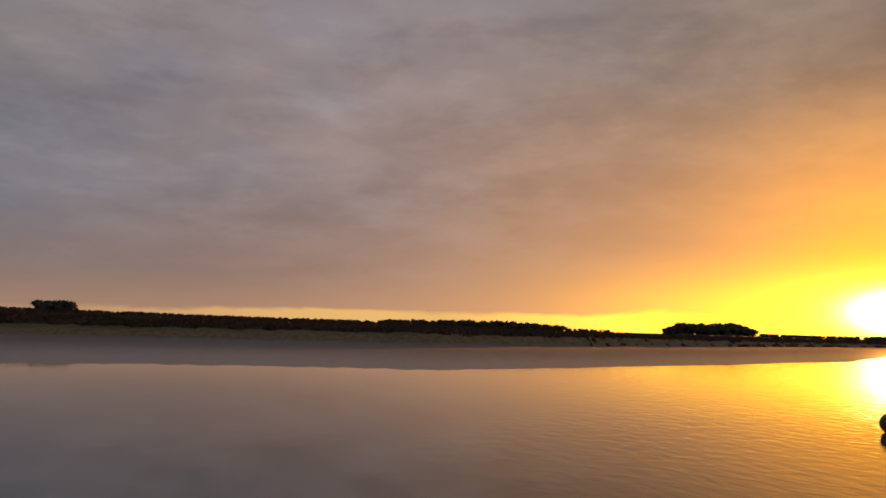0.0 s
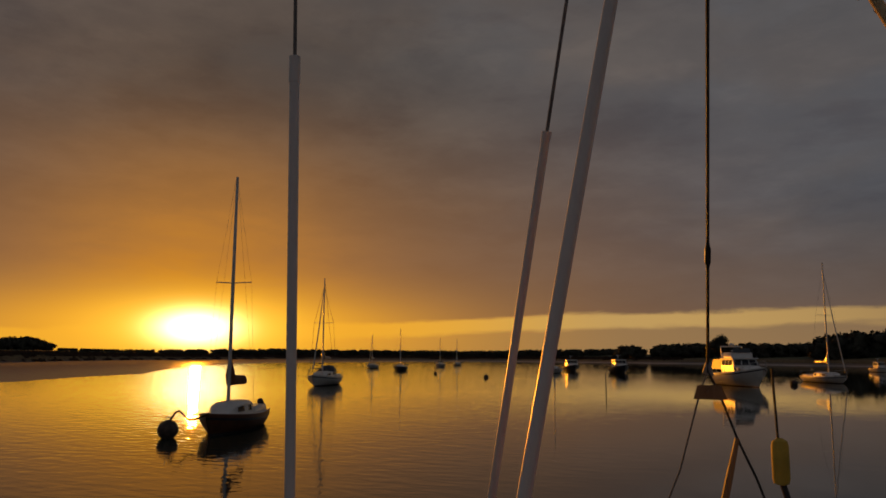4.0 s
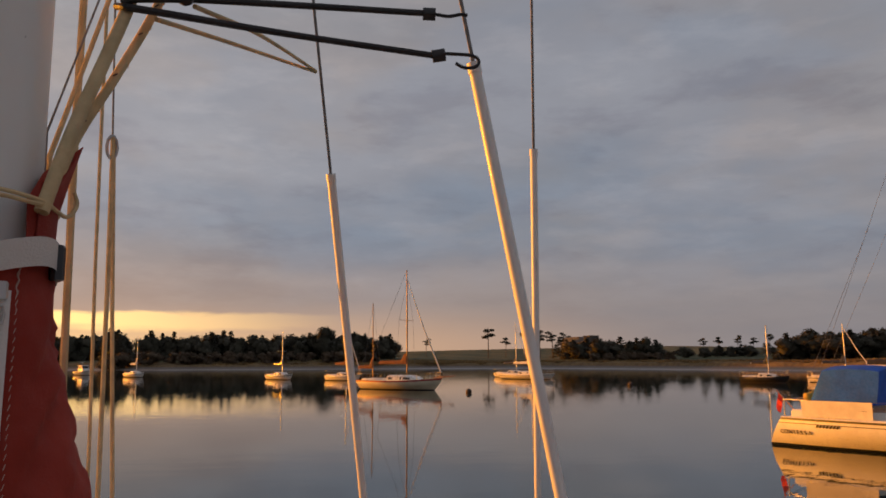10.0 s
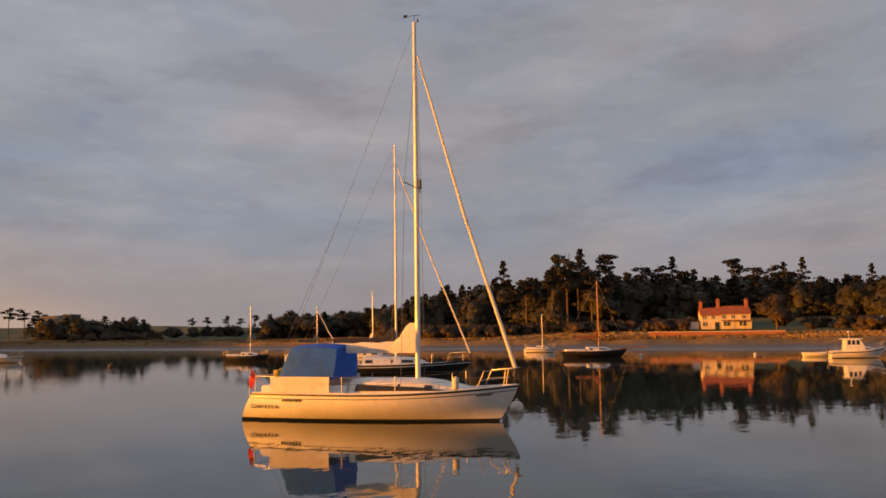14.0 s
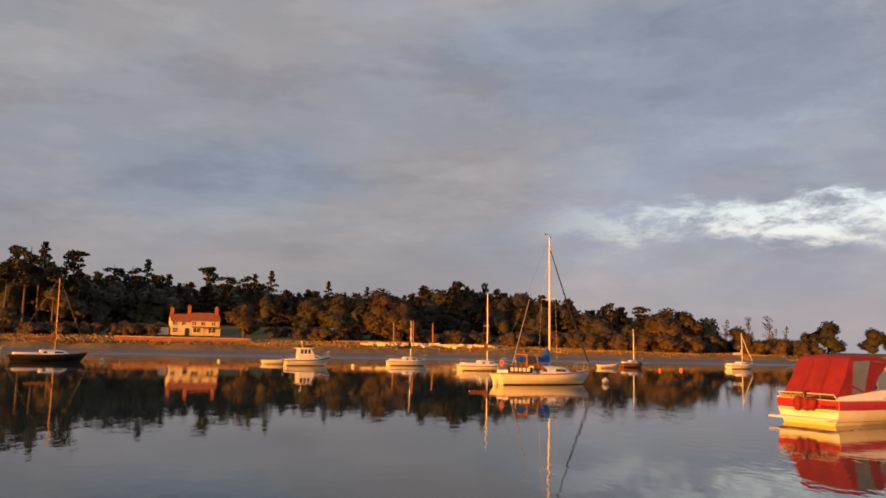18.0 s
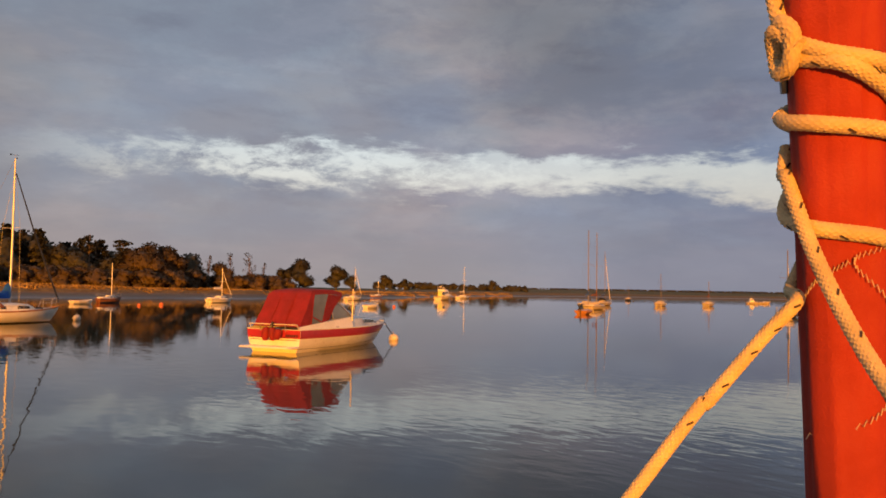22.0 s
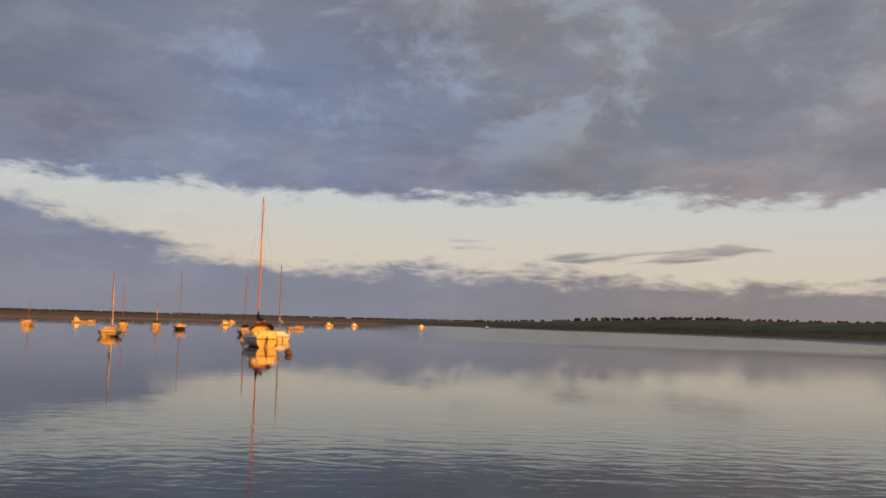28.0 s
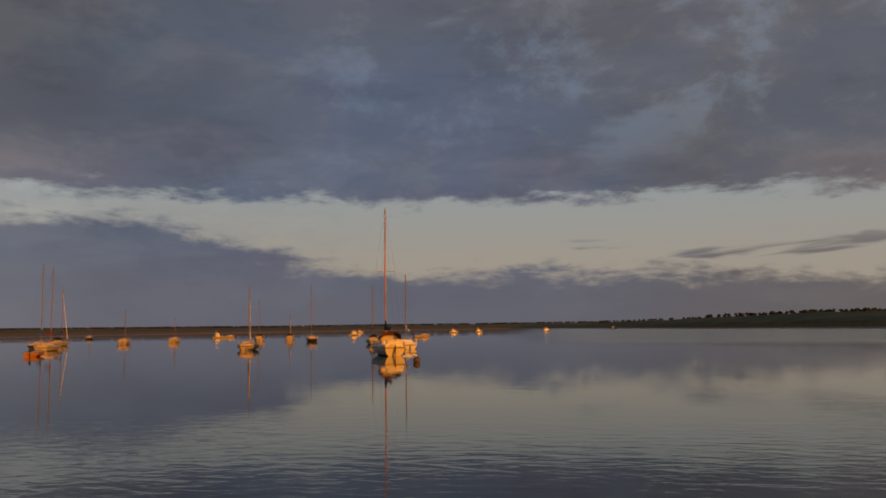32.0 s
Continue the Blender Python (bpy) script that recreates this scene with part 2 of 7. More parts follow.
def mat(name, base, rough=0.6, metal=0.0, vary=0.12, scale=6.0, bump=0.0, bump_scale=40.0, second=None, coat=0.0, per_object=0.0, stretch=(1, 1, 1), stain=None):
    """A worn surface: a base colour varied at two scales, with fine relief."""
    if name in MATS:
        return MATS[name]
    m = bpy.data.materials.new(name)
    MATS[name] = m
    m.use_nodes = True
    g = Nodes(m.node_tree)
    p = g.n("ShaderNodeBsdfPrincipled")
    tc = g.n("ShaderNodeTexCoord").outputs["Object"]
    v = g.vmath("MULTIPLY", tc, stretch)
    big = g.noise(v, scale, 5, 0.6)
    fine = g.noise(v, scale * 9, 4, 0.6)
    dark = tuple(b * (1 - vary * 1.6) for b in base)
    light = tuple(min(1.0, b * (1 + vary)) for b in base)
    col = g.mix(g.range(big, 0.3, 0.7), dark, light)
    col = g.mix(g.math("MULTIPLY", g.range(fine, 0.42, 0.75), vary * 2), col, second or dark)
    if stain:
        col = g.mix(g.range(g.noise(v, scale * 0.6, 6, 0.7, 1.0), 0.56, 0.72, 0.0, 0.7), col, stain)
    if per_object:
        rnd = g.n("ShaderNodeObjectInfo").outputs["Random"]
        col = g.mix(g.math("MULTIPLY", rnd, per_object), col, second or dark)
    g.link(col, p.inputs["Base Color"])
    g.link(g.range(fine, 0.3, 0.7, max(rough - 0.08, 0.02), min(rough + 0.1, 1.0)), p.inputs["Roughness"])
    p.inputs["Metallic"].default_value = metal
    p.inputs["Coat Weight"].default_value = coat
    if bump:
        b = g.n("ShaderNodeBump")
        b.inputs["Strength"].default_value = bump
        b.inputs["Distance"].default_value = 0.01
        g.link(g.noise(v, bump_scale, 3, 0.6), b.inputs["Height"])
        g.link(b.outputs[0], p.inputs["Normal"])
    out = g.n("ShaderNodeOutputMaterial")
    g.link(p.outputs[0], out.inputs[0])
    return m


def water_material():
    m = bpy.data.materials.new("estuary_water")
    m.use_nodes = True
    g = Nodes(m.node_tree)
    p = g.n("ShaderNodeBsdfPrincipled")
    tc = g.n("ShaderNodeTexCoord").outputs["Object"]
    p.inputs["Base Color"].default_value = (0.036, 0.046, 0.034, 1)
    p.inputs["IOR"].default_value = 1.33
    patch = g.noise(tc, 0.035, 3, 0.5, 0.5)
    # wind ruffles the water under the far marsh bank
    away = g.vmath("DOT_PRODUCT", tc, tuple(compass(270)))
    wide = g.math("ABSOLUTE", g.vmath("DOT_PRODUCT", tc, tuple(compass(0))))
    ruffle = g.math("MULTIPLY", g.range(away, 70.0, 150.0), g.range(g.math("DIVIDE", wide, g.math("MAXIMUM", away, 1.0)), 0.42, 0.20))
    g.link(g.math("MULTIPLY_ADD", ruffle, 0.20, g.range(patch, 0.38, 0.62, 0.004, 0.016)), p.inputs["Roughness"])
    swell = g.noise(g.vmath("MULTIPLY", tc, (1.0, 0.55, 1)), 0.9, 3, 0.5)
    near = g.vmath("DOT_PRODUCT", tc, (-0.965, -0.263, 0))
    along = g.vmath("DOT_PRODUCT", tc, (0.263, -0.965, 0))
    ripple = g.noise(g.combine(near, g.math("MULTIPLY", along, 0.5), 0.0), 2.8, 3, 0.45, 0.4)
    ahead, beside = g.vmath("DOT_PRODUCT", tc, tuple(compass(SUN_AZ))), g.math("ABSOLUTE", g.vmath("DOT_PRODUCT", tc, tuple(compass(SUN_AZ + 90))))
    open_reach = g.math("MULTIPLY", g.range(ahead, 8.0, 18.0), g.range(g.math("DIVIDE", beside, g.math("MAXIMUM", ahead, 0.5)), 0.75, 0.2))
    # a cat's paw lies off the bow, the rest is almost still
    paw = g.math("MULTIPLY", g.range(near, 24.5, 20.0), g.range(near, 6.0, 11.0))
    breeze = g.math("MULTIPLY_ADD", paw, g.range(patch, 0.36, 0.60, 0.28, 0.85), g.range(patch, 0.42, 0.62, 0.15, 0.46))
    breeze = g.math("MULTIPLY_ADD", open_reach, 1.2, breeze)
    h = g.math("MULTIPLY_ADD", swell, 0.55, g.math("MULTIPLY", ripple, breeze))
    b = g.n("ShaderNodeBump")
    b.inputs["Strength"].default_value = 0.08
    b.inputs["Distance"].default_value = 0.10
    g.link(h, b.inputs["Height"])
    g.link(b.outputs[0], p.inputs["Normal"])
    out = g.n("ShaderNodeOutputMaterial")
    g.link(p.outputs[0], out.inputs[0])
    return m


def ground_material():
    """Mud at the water's edge, salt marsh, pasture and leaf litter by height."""
    m = bpy.data.materials.new("shore_ground")
    m.use_nodes = True
    g = Nodes(m.node_tree)
    p = g.n("ShaderNodeBsdfPrincipled")
    tc = g.n("ShaderNodeTexCoord").outputs["Object"]
    sep = g.n("ShaderNodeSeparateXYZ")
    g.link(tc, sep.inputs[0])
    z = sep.outputs[2]
    big, fine, tiny = g.noise(tc, 0.05, 5, 0.6), g.noise(tc, 0.8, 5, 0.65), g.noise(tc, 6.0, 4, 0.6)
    mud = g.mix(g.range(fine, 0.35, 0.65), (0.112, 0.092, 0.078), (0.172, 0.140, 0.118))
    marsh = g.mix(g.range(fine, 0.35, 0.65), (0.11, 0.070, 0.030), (0.20, 0.135, 0.055))
    field = g.mix(g.range(big, 0.38, 0.62), (0.045, 0.058, 0.020), (0.10, 0.098, 0.040))
    litter = g.mix(g.range(fine, 0.4, 0.6), (0.045, 0.045, 0.02), (0.08, 0.065, 0.03))
    zz = g.math("MULTIPLY_ADD", g.math("SUBTRACT", fine, 0.5), 0.5, z)
    col = g.mix(g.range(zz, 0.75, 1.0), mud, marsh)
    col = g.mix(g.range(zz, 2.0, 2.8), col, field)
    col = g.mix(g.range(zz, 9.0, 12.0), col, litter)
    g.link(col, p.inputs["Base Color"])
    g.link(g.range(zz, 0.0, 0.60, 0.34, 0.95), p.inputs["Roughness"])
    b = g.n("ShaderNodeBump")
    b.inputs["Strength"].default_value = 0.5
    b.inputs["Distance"].default_value = 0.2
    g.link(g.math("ADD", fine, g.math("MULTIPLY", tiny, 0.4)), b.inputs["Height"])
    g.link(b.outputs[0], p.inputs["Normal"])
    out = g.n("ShaderNodeOutputMaterial")
    g.link(p.outputs[0], out.inputs[0])
    return m


def leaf_material(name, base, second, vary=0.5):
    m = bpy.data.materials.new(name)
    m.use_nodes = True
    g = Nodes(m.node_tree)
    p = g.n("ShaderNodeBsdfPrincipled")
    isl = g.n("ShaderNodeNewGeometry").outputs["Random Per Island"]
    rnd = g.n("ShaderNodeObjectInfo").outputs["Random"]
    tc = g.n("ShaderNodeTexCoord").outputs["Object"]
    col = g.mix(g.math("MULTIPLY", isl, vary), base, second)
    col = g.mix(g.range(g.noise(tc, 0.12, 3, 0.5), 0.35, 0.7, 0.0, 0.6), col, tuple(b * 0.55 for b in base))
    col = g.mix(g.math("MULTIPLY", rnd, 0.35), col, second)
    g.link(col, p.inputs["Base Color"])
    p.inputs["Roughness"].default_value = 0.75
    out = g.n("ShaderNodeOutputMaterial")
    g.link(p.outputs[0], out.inputs[0])
    return m


WATER, GROUND = water_material(), ground_material()
OAK = leaf_material("oak_leaves", (0.042, 0.043, 0.025), (0.068, 0.057, 0.032))
AUTUMN = leaf_material("autumn_leaves", (0.070, 0.049, 0.026), (0.115, 0.072, 0.035))
PINE = leaf_material("pine_needles", (0.037, 0.042, 0.024), (0.075, 0.062, 0.032))
BARK = mat("bark", (0.13, 0.095, 0.07), 0.9, vary=0.3, scale=2.0, bump=0.5, bump_scale=12)
GELCOAT = mat("white_gelcoat", (0.80, 0.78, 0.73), 0.32, vary=0.05, scale=1.5, coat=0.2, stain=(0.66, 0.62, 0.54))
CREAM = mat("cream_gelcoat", (0.74, 0.67, 0.50), 0.38, vary=0.06, scale=1.5, coat=0.2, stain=(0.60, 0.53, 0.38))
DECK = mat("deck_paint", (0.66, 0.64, 0.60), 0.7, vary=0.08, scale=4.0, bump=0.2, bump_scale=160)
NAVY = mat("navy_paint", (0.018, 0.022, 0.038), 0.35, vary=0.15, scale=2.0, coat=0.2)
# backlit shade of the sunward sloop as hull colour; also a dark rudder
SHADE_RUDDER_BROWN = mat("shaded_hull_and_rudder_brown", (0.13, 0.05, 0.022), 0.45, vary=0.2, scale=2.0)
BLACKP = mat("black_paint", (0.022, 0.020, 0.020), 0.45, vary=0.2, scale=2.0)
GREENP = mat("dark_green_paint", (0.02, 0.04, 0.03), 0.4, vary=0.2, scale=2.0)
ANTIFOUL = mat("antifoul", (0.055, 0.05, 0.06), 0.75, vary=0.25, scale=3.0)
REDPAINT = mat("red_stripe", (0.36, 0.025, 0.035), 0.35, vary=0.1, scale=2.0, coat=0.2)
ALU = mat("anodised_aluminium", (0.70, 0.69, 0.66), 0.42, 0.35, vary=0.06, scale=1.2, stretch=(1, 1, 0.15), stain=(0.56, 0.55, 0.52))
STEEL = mat("stainless_steel", (0.45, 0.43, 0.41), 0.42, 0.6, vary=0.08, scale=20)
MASTGREY = mat("painted_mast", (0.72, 0.73, 0.69), 0.5, vary=0.03, scale=1.5, stretch=(1, 1, 0.2), stain=(0.64, 0.64, 0.60))
WIRE = mat("rigging_wire", (0.20, 0.19, 0.18), 0.45, 0.5, vary=0.2, scale=60)
TUBE = mat("white_plastic_tube", (0.78, 0.76, 0.72), 0.38, vary=0.05, scale=3.0, stain=(0.62, 0.59, 0.53))
# darker spar colour for masts on bearings beyond 218
DULLMAST = mat("dull_spar", (0.20, 0.165, 0.14), 0.6, vary=0.12, scale=2.0)
# white gelcoat darkened in colour to stand for weaker sunlight on far hulls
DIMGEL = mat("dimmed_gelcoat", (0.50, 0.44, 0.36), 0.6, vary=0.10, scale=1.5)
SPAR = mat("bright_spar", (0.44, 0.17, 0.045), 0.45, vary=0.15, scale=3.0, stretch=(1, 1, 0.1), coat=0.1)
WOOD = mat("varnished_wood", (0.42, 0.19, 0.07), 0.45, vary=0.25, scale=3.0, stretch=(1, 1, 0.1), coat=0.1)
REDCLOTH = mat("red_canvas", (0.34, 0.032, 0.016), 0.85, vary=0.14, scale=3.0, bump=0.25, bump_scale=420, second=(0.22, 0.021, 0.012))
REDSAIL = mat("red_sailcloth", (0.31, 0.024, 0.011), 0.8, vary=0.12, scale=3.0, bump=0.2, bump_scale=420, second=(0.17, 0.015, 0.011))
CRIMSON = mat("crimson_canvas", (0.21, 0.009, 0.013), 0.8, vary=0.15, scale=2.0, bump=0.3, bump_scale=30)
BLUECLOTH = mat("blue_canvas", (0.008, 0.095, 0.50), 0.8, vary=0.15, scale=2.0, bump=0.3, bump_scale=20)
WHITECLOTH = mat("white_canvas", (0.72, 0.68, 0.60), 0.85, vary=0.08, scale=3.0, bump=0.3, bump_scale=20)
BROWNCLOTH = mat("tan_canvas", (0.20, 0.075, 0.035), 0.85, vary=0.15, scale=3.0, bump=0.3, bump_scale=20)
DARKCLOTH = mat("dark_canvas", (0.035, 0.035, 0.045), 0.85, vary=0.15, scale=3.0)
GLASS = mat("tinted_window", (0.035, 0.04, 0.05), 0.08, vary=0.1, scale=2.0)
ROPE = mat("white_braid_rope", (0.60, 0.47, 0.26), 0.85, vary=0.12, scale=30, bump=0.2, bump_scale=300, stain=(0.50, 0.40, 0.24))
BLACKROPE = mat("black_elastic_cord", (0.018, 0.016, 0.016), 0.55, vary=0.2, scale=40, bump=0.3, bump_scale=500)
BROWNROPE = mat("brown_elastic_cord", (0.06, 0.028, 0.018), 0.6, vary=0.2, scale=40, bump=0.3, bump_scale=500)
FLECK = mat("rope_fleck", (0.05, 0.035, 0.04), 0.8, vary=0.1)
WEB = mat("white_webbing", (0.66, 0.63, 0.58), 0.7, vary=0.06, scale=8, bump=0.4, bump_scale=500)
ZIPW = mat("white_zip", (0.74, 0.72, 0.68), 0.5, vary=0.05, scale=8)
THREAD = mat("pale_thread", (0.50, 0.36, 0.30), 0.8, vary=0.05)
PLASTIC = mat("black_plastic", (0.02, 0.02, 0.022), 0.4, vary=0.1)
BUOYW = mat("weathered_white_buoy", (0.66, 0.60, 0.50), 0.6, vary=0.15, scale=4, stain=(0.30, 0.23, 0.14))
BUOYO = mat("orange_buoy", (0.62, 0.16, 0.05), 0.55, vary=0.15, scale=4)
BUOYD = mat("dark_buoy", (0.10, 0.07, 0.05), 0.7, vary=0.25, scale=4)
YELLOW = mat("yellow_foam", (0.62, 0.40, 0.05), 0.7, vary=0.12, scale=5)
REDFLAG = mat("red_flag", (0.55, 0.03, 0.03), 0.8, vary=0.1)
WALLP = mat("cream_render", (0.66, 0.55, 0.38), 0.85, vary=0.1, scale=0.6, bump=0.2, bump_scale=20, stain=(0.52, 0.42, 0.28))
TILE = mat("clay_roof_tile", (0.36, 0.115, 0.055), 0.85, vary=0.25, scale=1.5, per_object=0.4, second=(0.24, 0.08, 0.045))
STONE = mat("dark_flint", (0.11, 0.10, 0.09), 0.9, vary=0.25, scale=1.0, bump=0.4, bump_scale=8)
VINYL = mat("clear_vinyl", (0.13, 0.15, 0.18), 0.12, vary=0.1, scale=2.0)
STRAW = mat("dry_marsh_grass", (0.27, 0.18, 0.075), 0.9, vary=0.35, scale=0.15, second=(0.20, 0.13, 0.05))
# brown kept dark: backlight and self-shadow of the marsh grass as colour
REED = mat("backlit_reeds", (0.075, 0.042, 0.024), 0.95, vary=0.3, scale=0.1, second=(0.05, 0.03, 0.018))
BRICK = mat("red_brick", (0.34, 0.13, 0.075), 0.9, vary=0.2, scale=2.0, bump=0.4, bump_scale=14)

# ---- mesh helpers ----
class MB:
    """Gathers vertices and faces of one part."""

    def __init__(self):
        self.v, self.f = [], []

    def grid(self, rows, close=False):
        """Faces between rows of points of equal length."""
        o, n = len(self.v), len(rows[0])
        for r in rows:
            self.v.extend(tuple(p) for p in r)
        for i in range(len(rows) - 1):
            for j in range(n if close else n - 1):
                a, b = o + i * n + j, o + i * n + (j + 1) % n
                self.f.append((a, b, b + n, a + n))
        return self

    def poly(self, pts):
        o = len(self.v)
        self.v.extend(tuple(p) for p in pts)
        self.f.append(tuple(range(o, o + len(pts))))
        return self

    def tube(self, pts, r, sides=8, cap=True, flat=1.0):
        """A tube along points; r is one radius or one a point."""
        pts = [Vector(p) for p in pts]
        rs = r if isinstance(r, (list, tuple)) else [r] * len(pts)
        rows, up = [], None
        for i, p in enumerate(pts):
            d = (pts[min(i + 1, len(pts) - 1)] - pts[max(i - 1, 0)])
            d = d.normalized() if d.length > 1e-9 else Vector((0, 0, 1))
            if up is None:
                up = Vector((0, 0, 1)) if abs(d.z) < 0.9 else Vector((1, 0, 0))
            a = d.cross(up).normalized()
            up = a.cross(d).normalized()
            rows.append([p + (a * math.cos(t) + up * (math.sin(t) * flat)) * rs[i] for t in (2 * math.pi * k / sides for k in range(sides))])
        self.grid(rows, True)
        if cap:
            self.poly(rows[0][::-1])
            self.poly(rows[-1])
        return self

    def box(self, c, s, m=None, bevel=0.0):
        """A box with chamfered upright edges and a chamfered top."""
        x, y, z = (k / 2 for k in s)
        b = min(bevel, x * 0.9, y * 0.9, z * 0.9)
        def ring(h, i):
            q = b if b else 0.0
            if not q:
                return [(-x + i, -y + i, h), (x - i, -y + i, h), (x - i, y - i, h), (-x + i, y - i, h)]
            return [(-x + q + i, -y + i, h), (x - q - i, -y + i, h), (x - i, -y + q + i, h), (x - i, y - q - i, h), (x - q - i, y - i, h), (-x + q + i, y - i, h), (-x + i, y - q - i, h), (-x + i, -y + q + i, h)]
        rings = [ring(-z, 0), ring(z - b, 0), ring(z, b * 0.6)] if b else [ring(-z, 0), ring(z, 0)]
        m = m or Matrix()
        rings = [[m @ Vector(p) + Vector(c) for p in r] for r in rings]
        self.grid(rings, True)
        self.poly(rings[0][::-1])
        self.poly(rings[-1])
        return self

    def lathe(self, prof, c=(0, 0, 0), sides=14, m=None):
        m = m or Matrix()
        rows = [[m @ Vector((r * math.cos(t), r * math.sin(t), z)) + Vector(c) for t in (2 * math.pi * k / sides for k in range(sides))] for r, z in prof]
        return self.grid(rows, True)

    def mesh(self, name, smooth=False):
        me = bpy.data.meshes.new(name)
        me.from_pydata(self.v, [], self.f)
        me.validate()
        if smooth:
            me.polygons.foreach_set("use_smooth", [True] * len(me.polygons))
            me.set_sharp_from_angle(angle=radians(40))
        return me


def part(name, mb, material, parent=None, label="", smooth=True):
    """One mesh object under a thing or a part."""
    me = mb.mesh(name, smooth) if isinstance(mb, MB) else mb
    if not me.materials:
        me.materials.append(material)
    ob = new(name, me)
    if parent is not None:
        ob.parent = parent
    if label:
        ob["label"] = label
    return ob


def thing(name, m, label, category, group="", kind=""):
    ob = new(name)
    ob.empty_display_size = 0.3
    ob.matrix_world = m
    return tagged(ob, label, category, group, kind)


def heading(az, d, to=233.0, z=0.0):
    """A pose on the water at compass bearing az and distance d, with the bow (+x) to bearing to."""
    p = compass(az) * d
    return pose(p.x, p.y, z, 0, 0, 90 - to)


def bar(text_len, height, gap, c, ux, uz, counts):
    """Bars that stand in for small lettering."""
    mb = MB()
    w = text_len / counts
    for i in range(counts):
        a = Vector(c) + Vector(ux) * (i * w)
        b = a + Vector(ux) * (w * 0.72)
        mb.poly([a, b, b + Vector(uz) * height, a + Vector(uz) * height])
    return mb


def lettering(body, m, size, material, parent, name="lettering"):
    cu = bpy.data.curves.new(name, "FONT")
    cu.body, cu.size, cu.extrude, cu.align_x = body, size, 0.004, "LEFT"
    ob = new(name, cu)
    bpy.context.view_layer.update()
    me = bpy.data.meshes.new_from_object(ob.evaluated_get(bpy.context.evaluated_depsgraph_get()))
    bpy.data.objects.remove(ob)
    me.materials.clear()
    me.materials.append(material)
    o = new(name, me)
    o.parent = parent
    o.matrix_basis = m
    return o


# ---- water and land ----
def lerp_table(table, a):
    a = a % 360
    t = table + [(table[0][0] + 360, *table[0][1:])]
    for p, q in zip(t, t[1:]):
        if p[0] <= a <= q[0]:
            k = (a - p[0]) / (q[0] - p[0])
            return [u + (w - u) * k for u, w in zip(p[1:], q[1:])]
    return list(t[0][1:])


# bearing: water's edge, foot of the bank, its height, land behind, height, hill, height
SHORE = [
    (0, 55, 150, 2.6, 260, 5.0, 900, 11), (10, 65, 170, 2.5, 340, 4.6, 900, 9), (20, 85, 250, 2.4, 480, 4.4, 900, 8),
    (27, 115, 400, 2.2, 600, 4.0, 1000, 7), (35, 300, 540, 1.8, 650, 3.2, 1000, 6), (50, 480, 560, 1.5, 700, 2.8, 1000, 6),
    (60, 400, 430, 1.5, 480, 2.5, 800, 6), (70, 330, 350, 1.5, 400, 3.0, 600, 6), (80, 262, 275, 1.5, 300, 3.0, 420, 6),
    (95, 255, 270, 1.5, 290, 3.0, 420, 7), (107, 255, 275, 1.8, 330, 3.2, 560, 11), (116, 215, 235, 1.8, 300, 3.2, 560, 12),
    (125, 190, 205, 1.8, 260, 3.0, 450, 8), (135, 160, 178, 1.8, 220, 3.0, 300, 8), (145, 145, 165, 1.8, 195, 3.5, 260, 9),
    (155, 133, 160, 1.8, 178, 2.7, 240, 8), (165, 135, 160, 1.8, 185, 2.8, 260, 9), (175, 142, 165, 1.8, 195, 3.0, 270, 8),
    (185, 150, 172, 1.6, 210, 2.5, 300, 5), (195, 170, 195, 1.5, 260, 2.2, 350, 3), (205, 230, 260, 1.4, 350, 2.0, 600, 3),
    (215, 500, 540, 1.4, 650, 3.0, 1200, 7), (235, 900, 930, 1.4, 1000, 4.0, 1400, 8), (250, 1000, 1030, 1.4, 1100, 4.0, 1400, 8),
    (256, 700, 760, 1.8, 850, 4.5, 1300, 8), (262, 490, 520, 2.8, 600, 6.8, 1200, 10), (270, 385, 420, 3.2, 500, 8.6, 1100, 12),
    (280, 240, 310, 3.2, 400, 7.4, 1100, 11), (290, 90, 240, 2.8, 320, 6.8, 1000, 12), (310, 70, 210, 2.9, 290, 7.4, 900, 14), (331, 60, 205, 3.0, 280, 7.6, 900, 16), (345, 58, 175, 2.8, 270, 6.6, 900, 14),
]


def land_height(az, r):
    rw, rb, zb, rl, zl, rh, zh = lerp_table(SHORE, az)
    prof = [(0, -1.5), (rw - 14, -0.5), (rw, 0.0), (rb, 0.72), (rb + 2.5, zb), (rl, zl), (rh, zh), (2600, zh * 0.7), (4900, 2.0)]
    for p, q in zip(prof, prof[1:]):
        if r <= q[0]:
            return p[1] + (q[1] - p[1]) * (r - p[0]) / max(q[0] - p[0], 1e-6)
    return 2.0


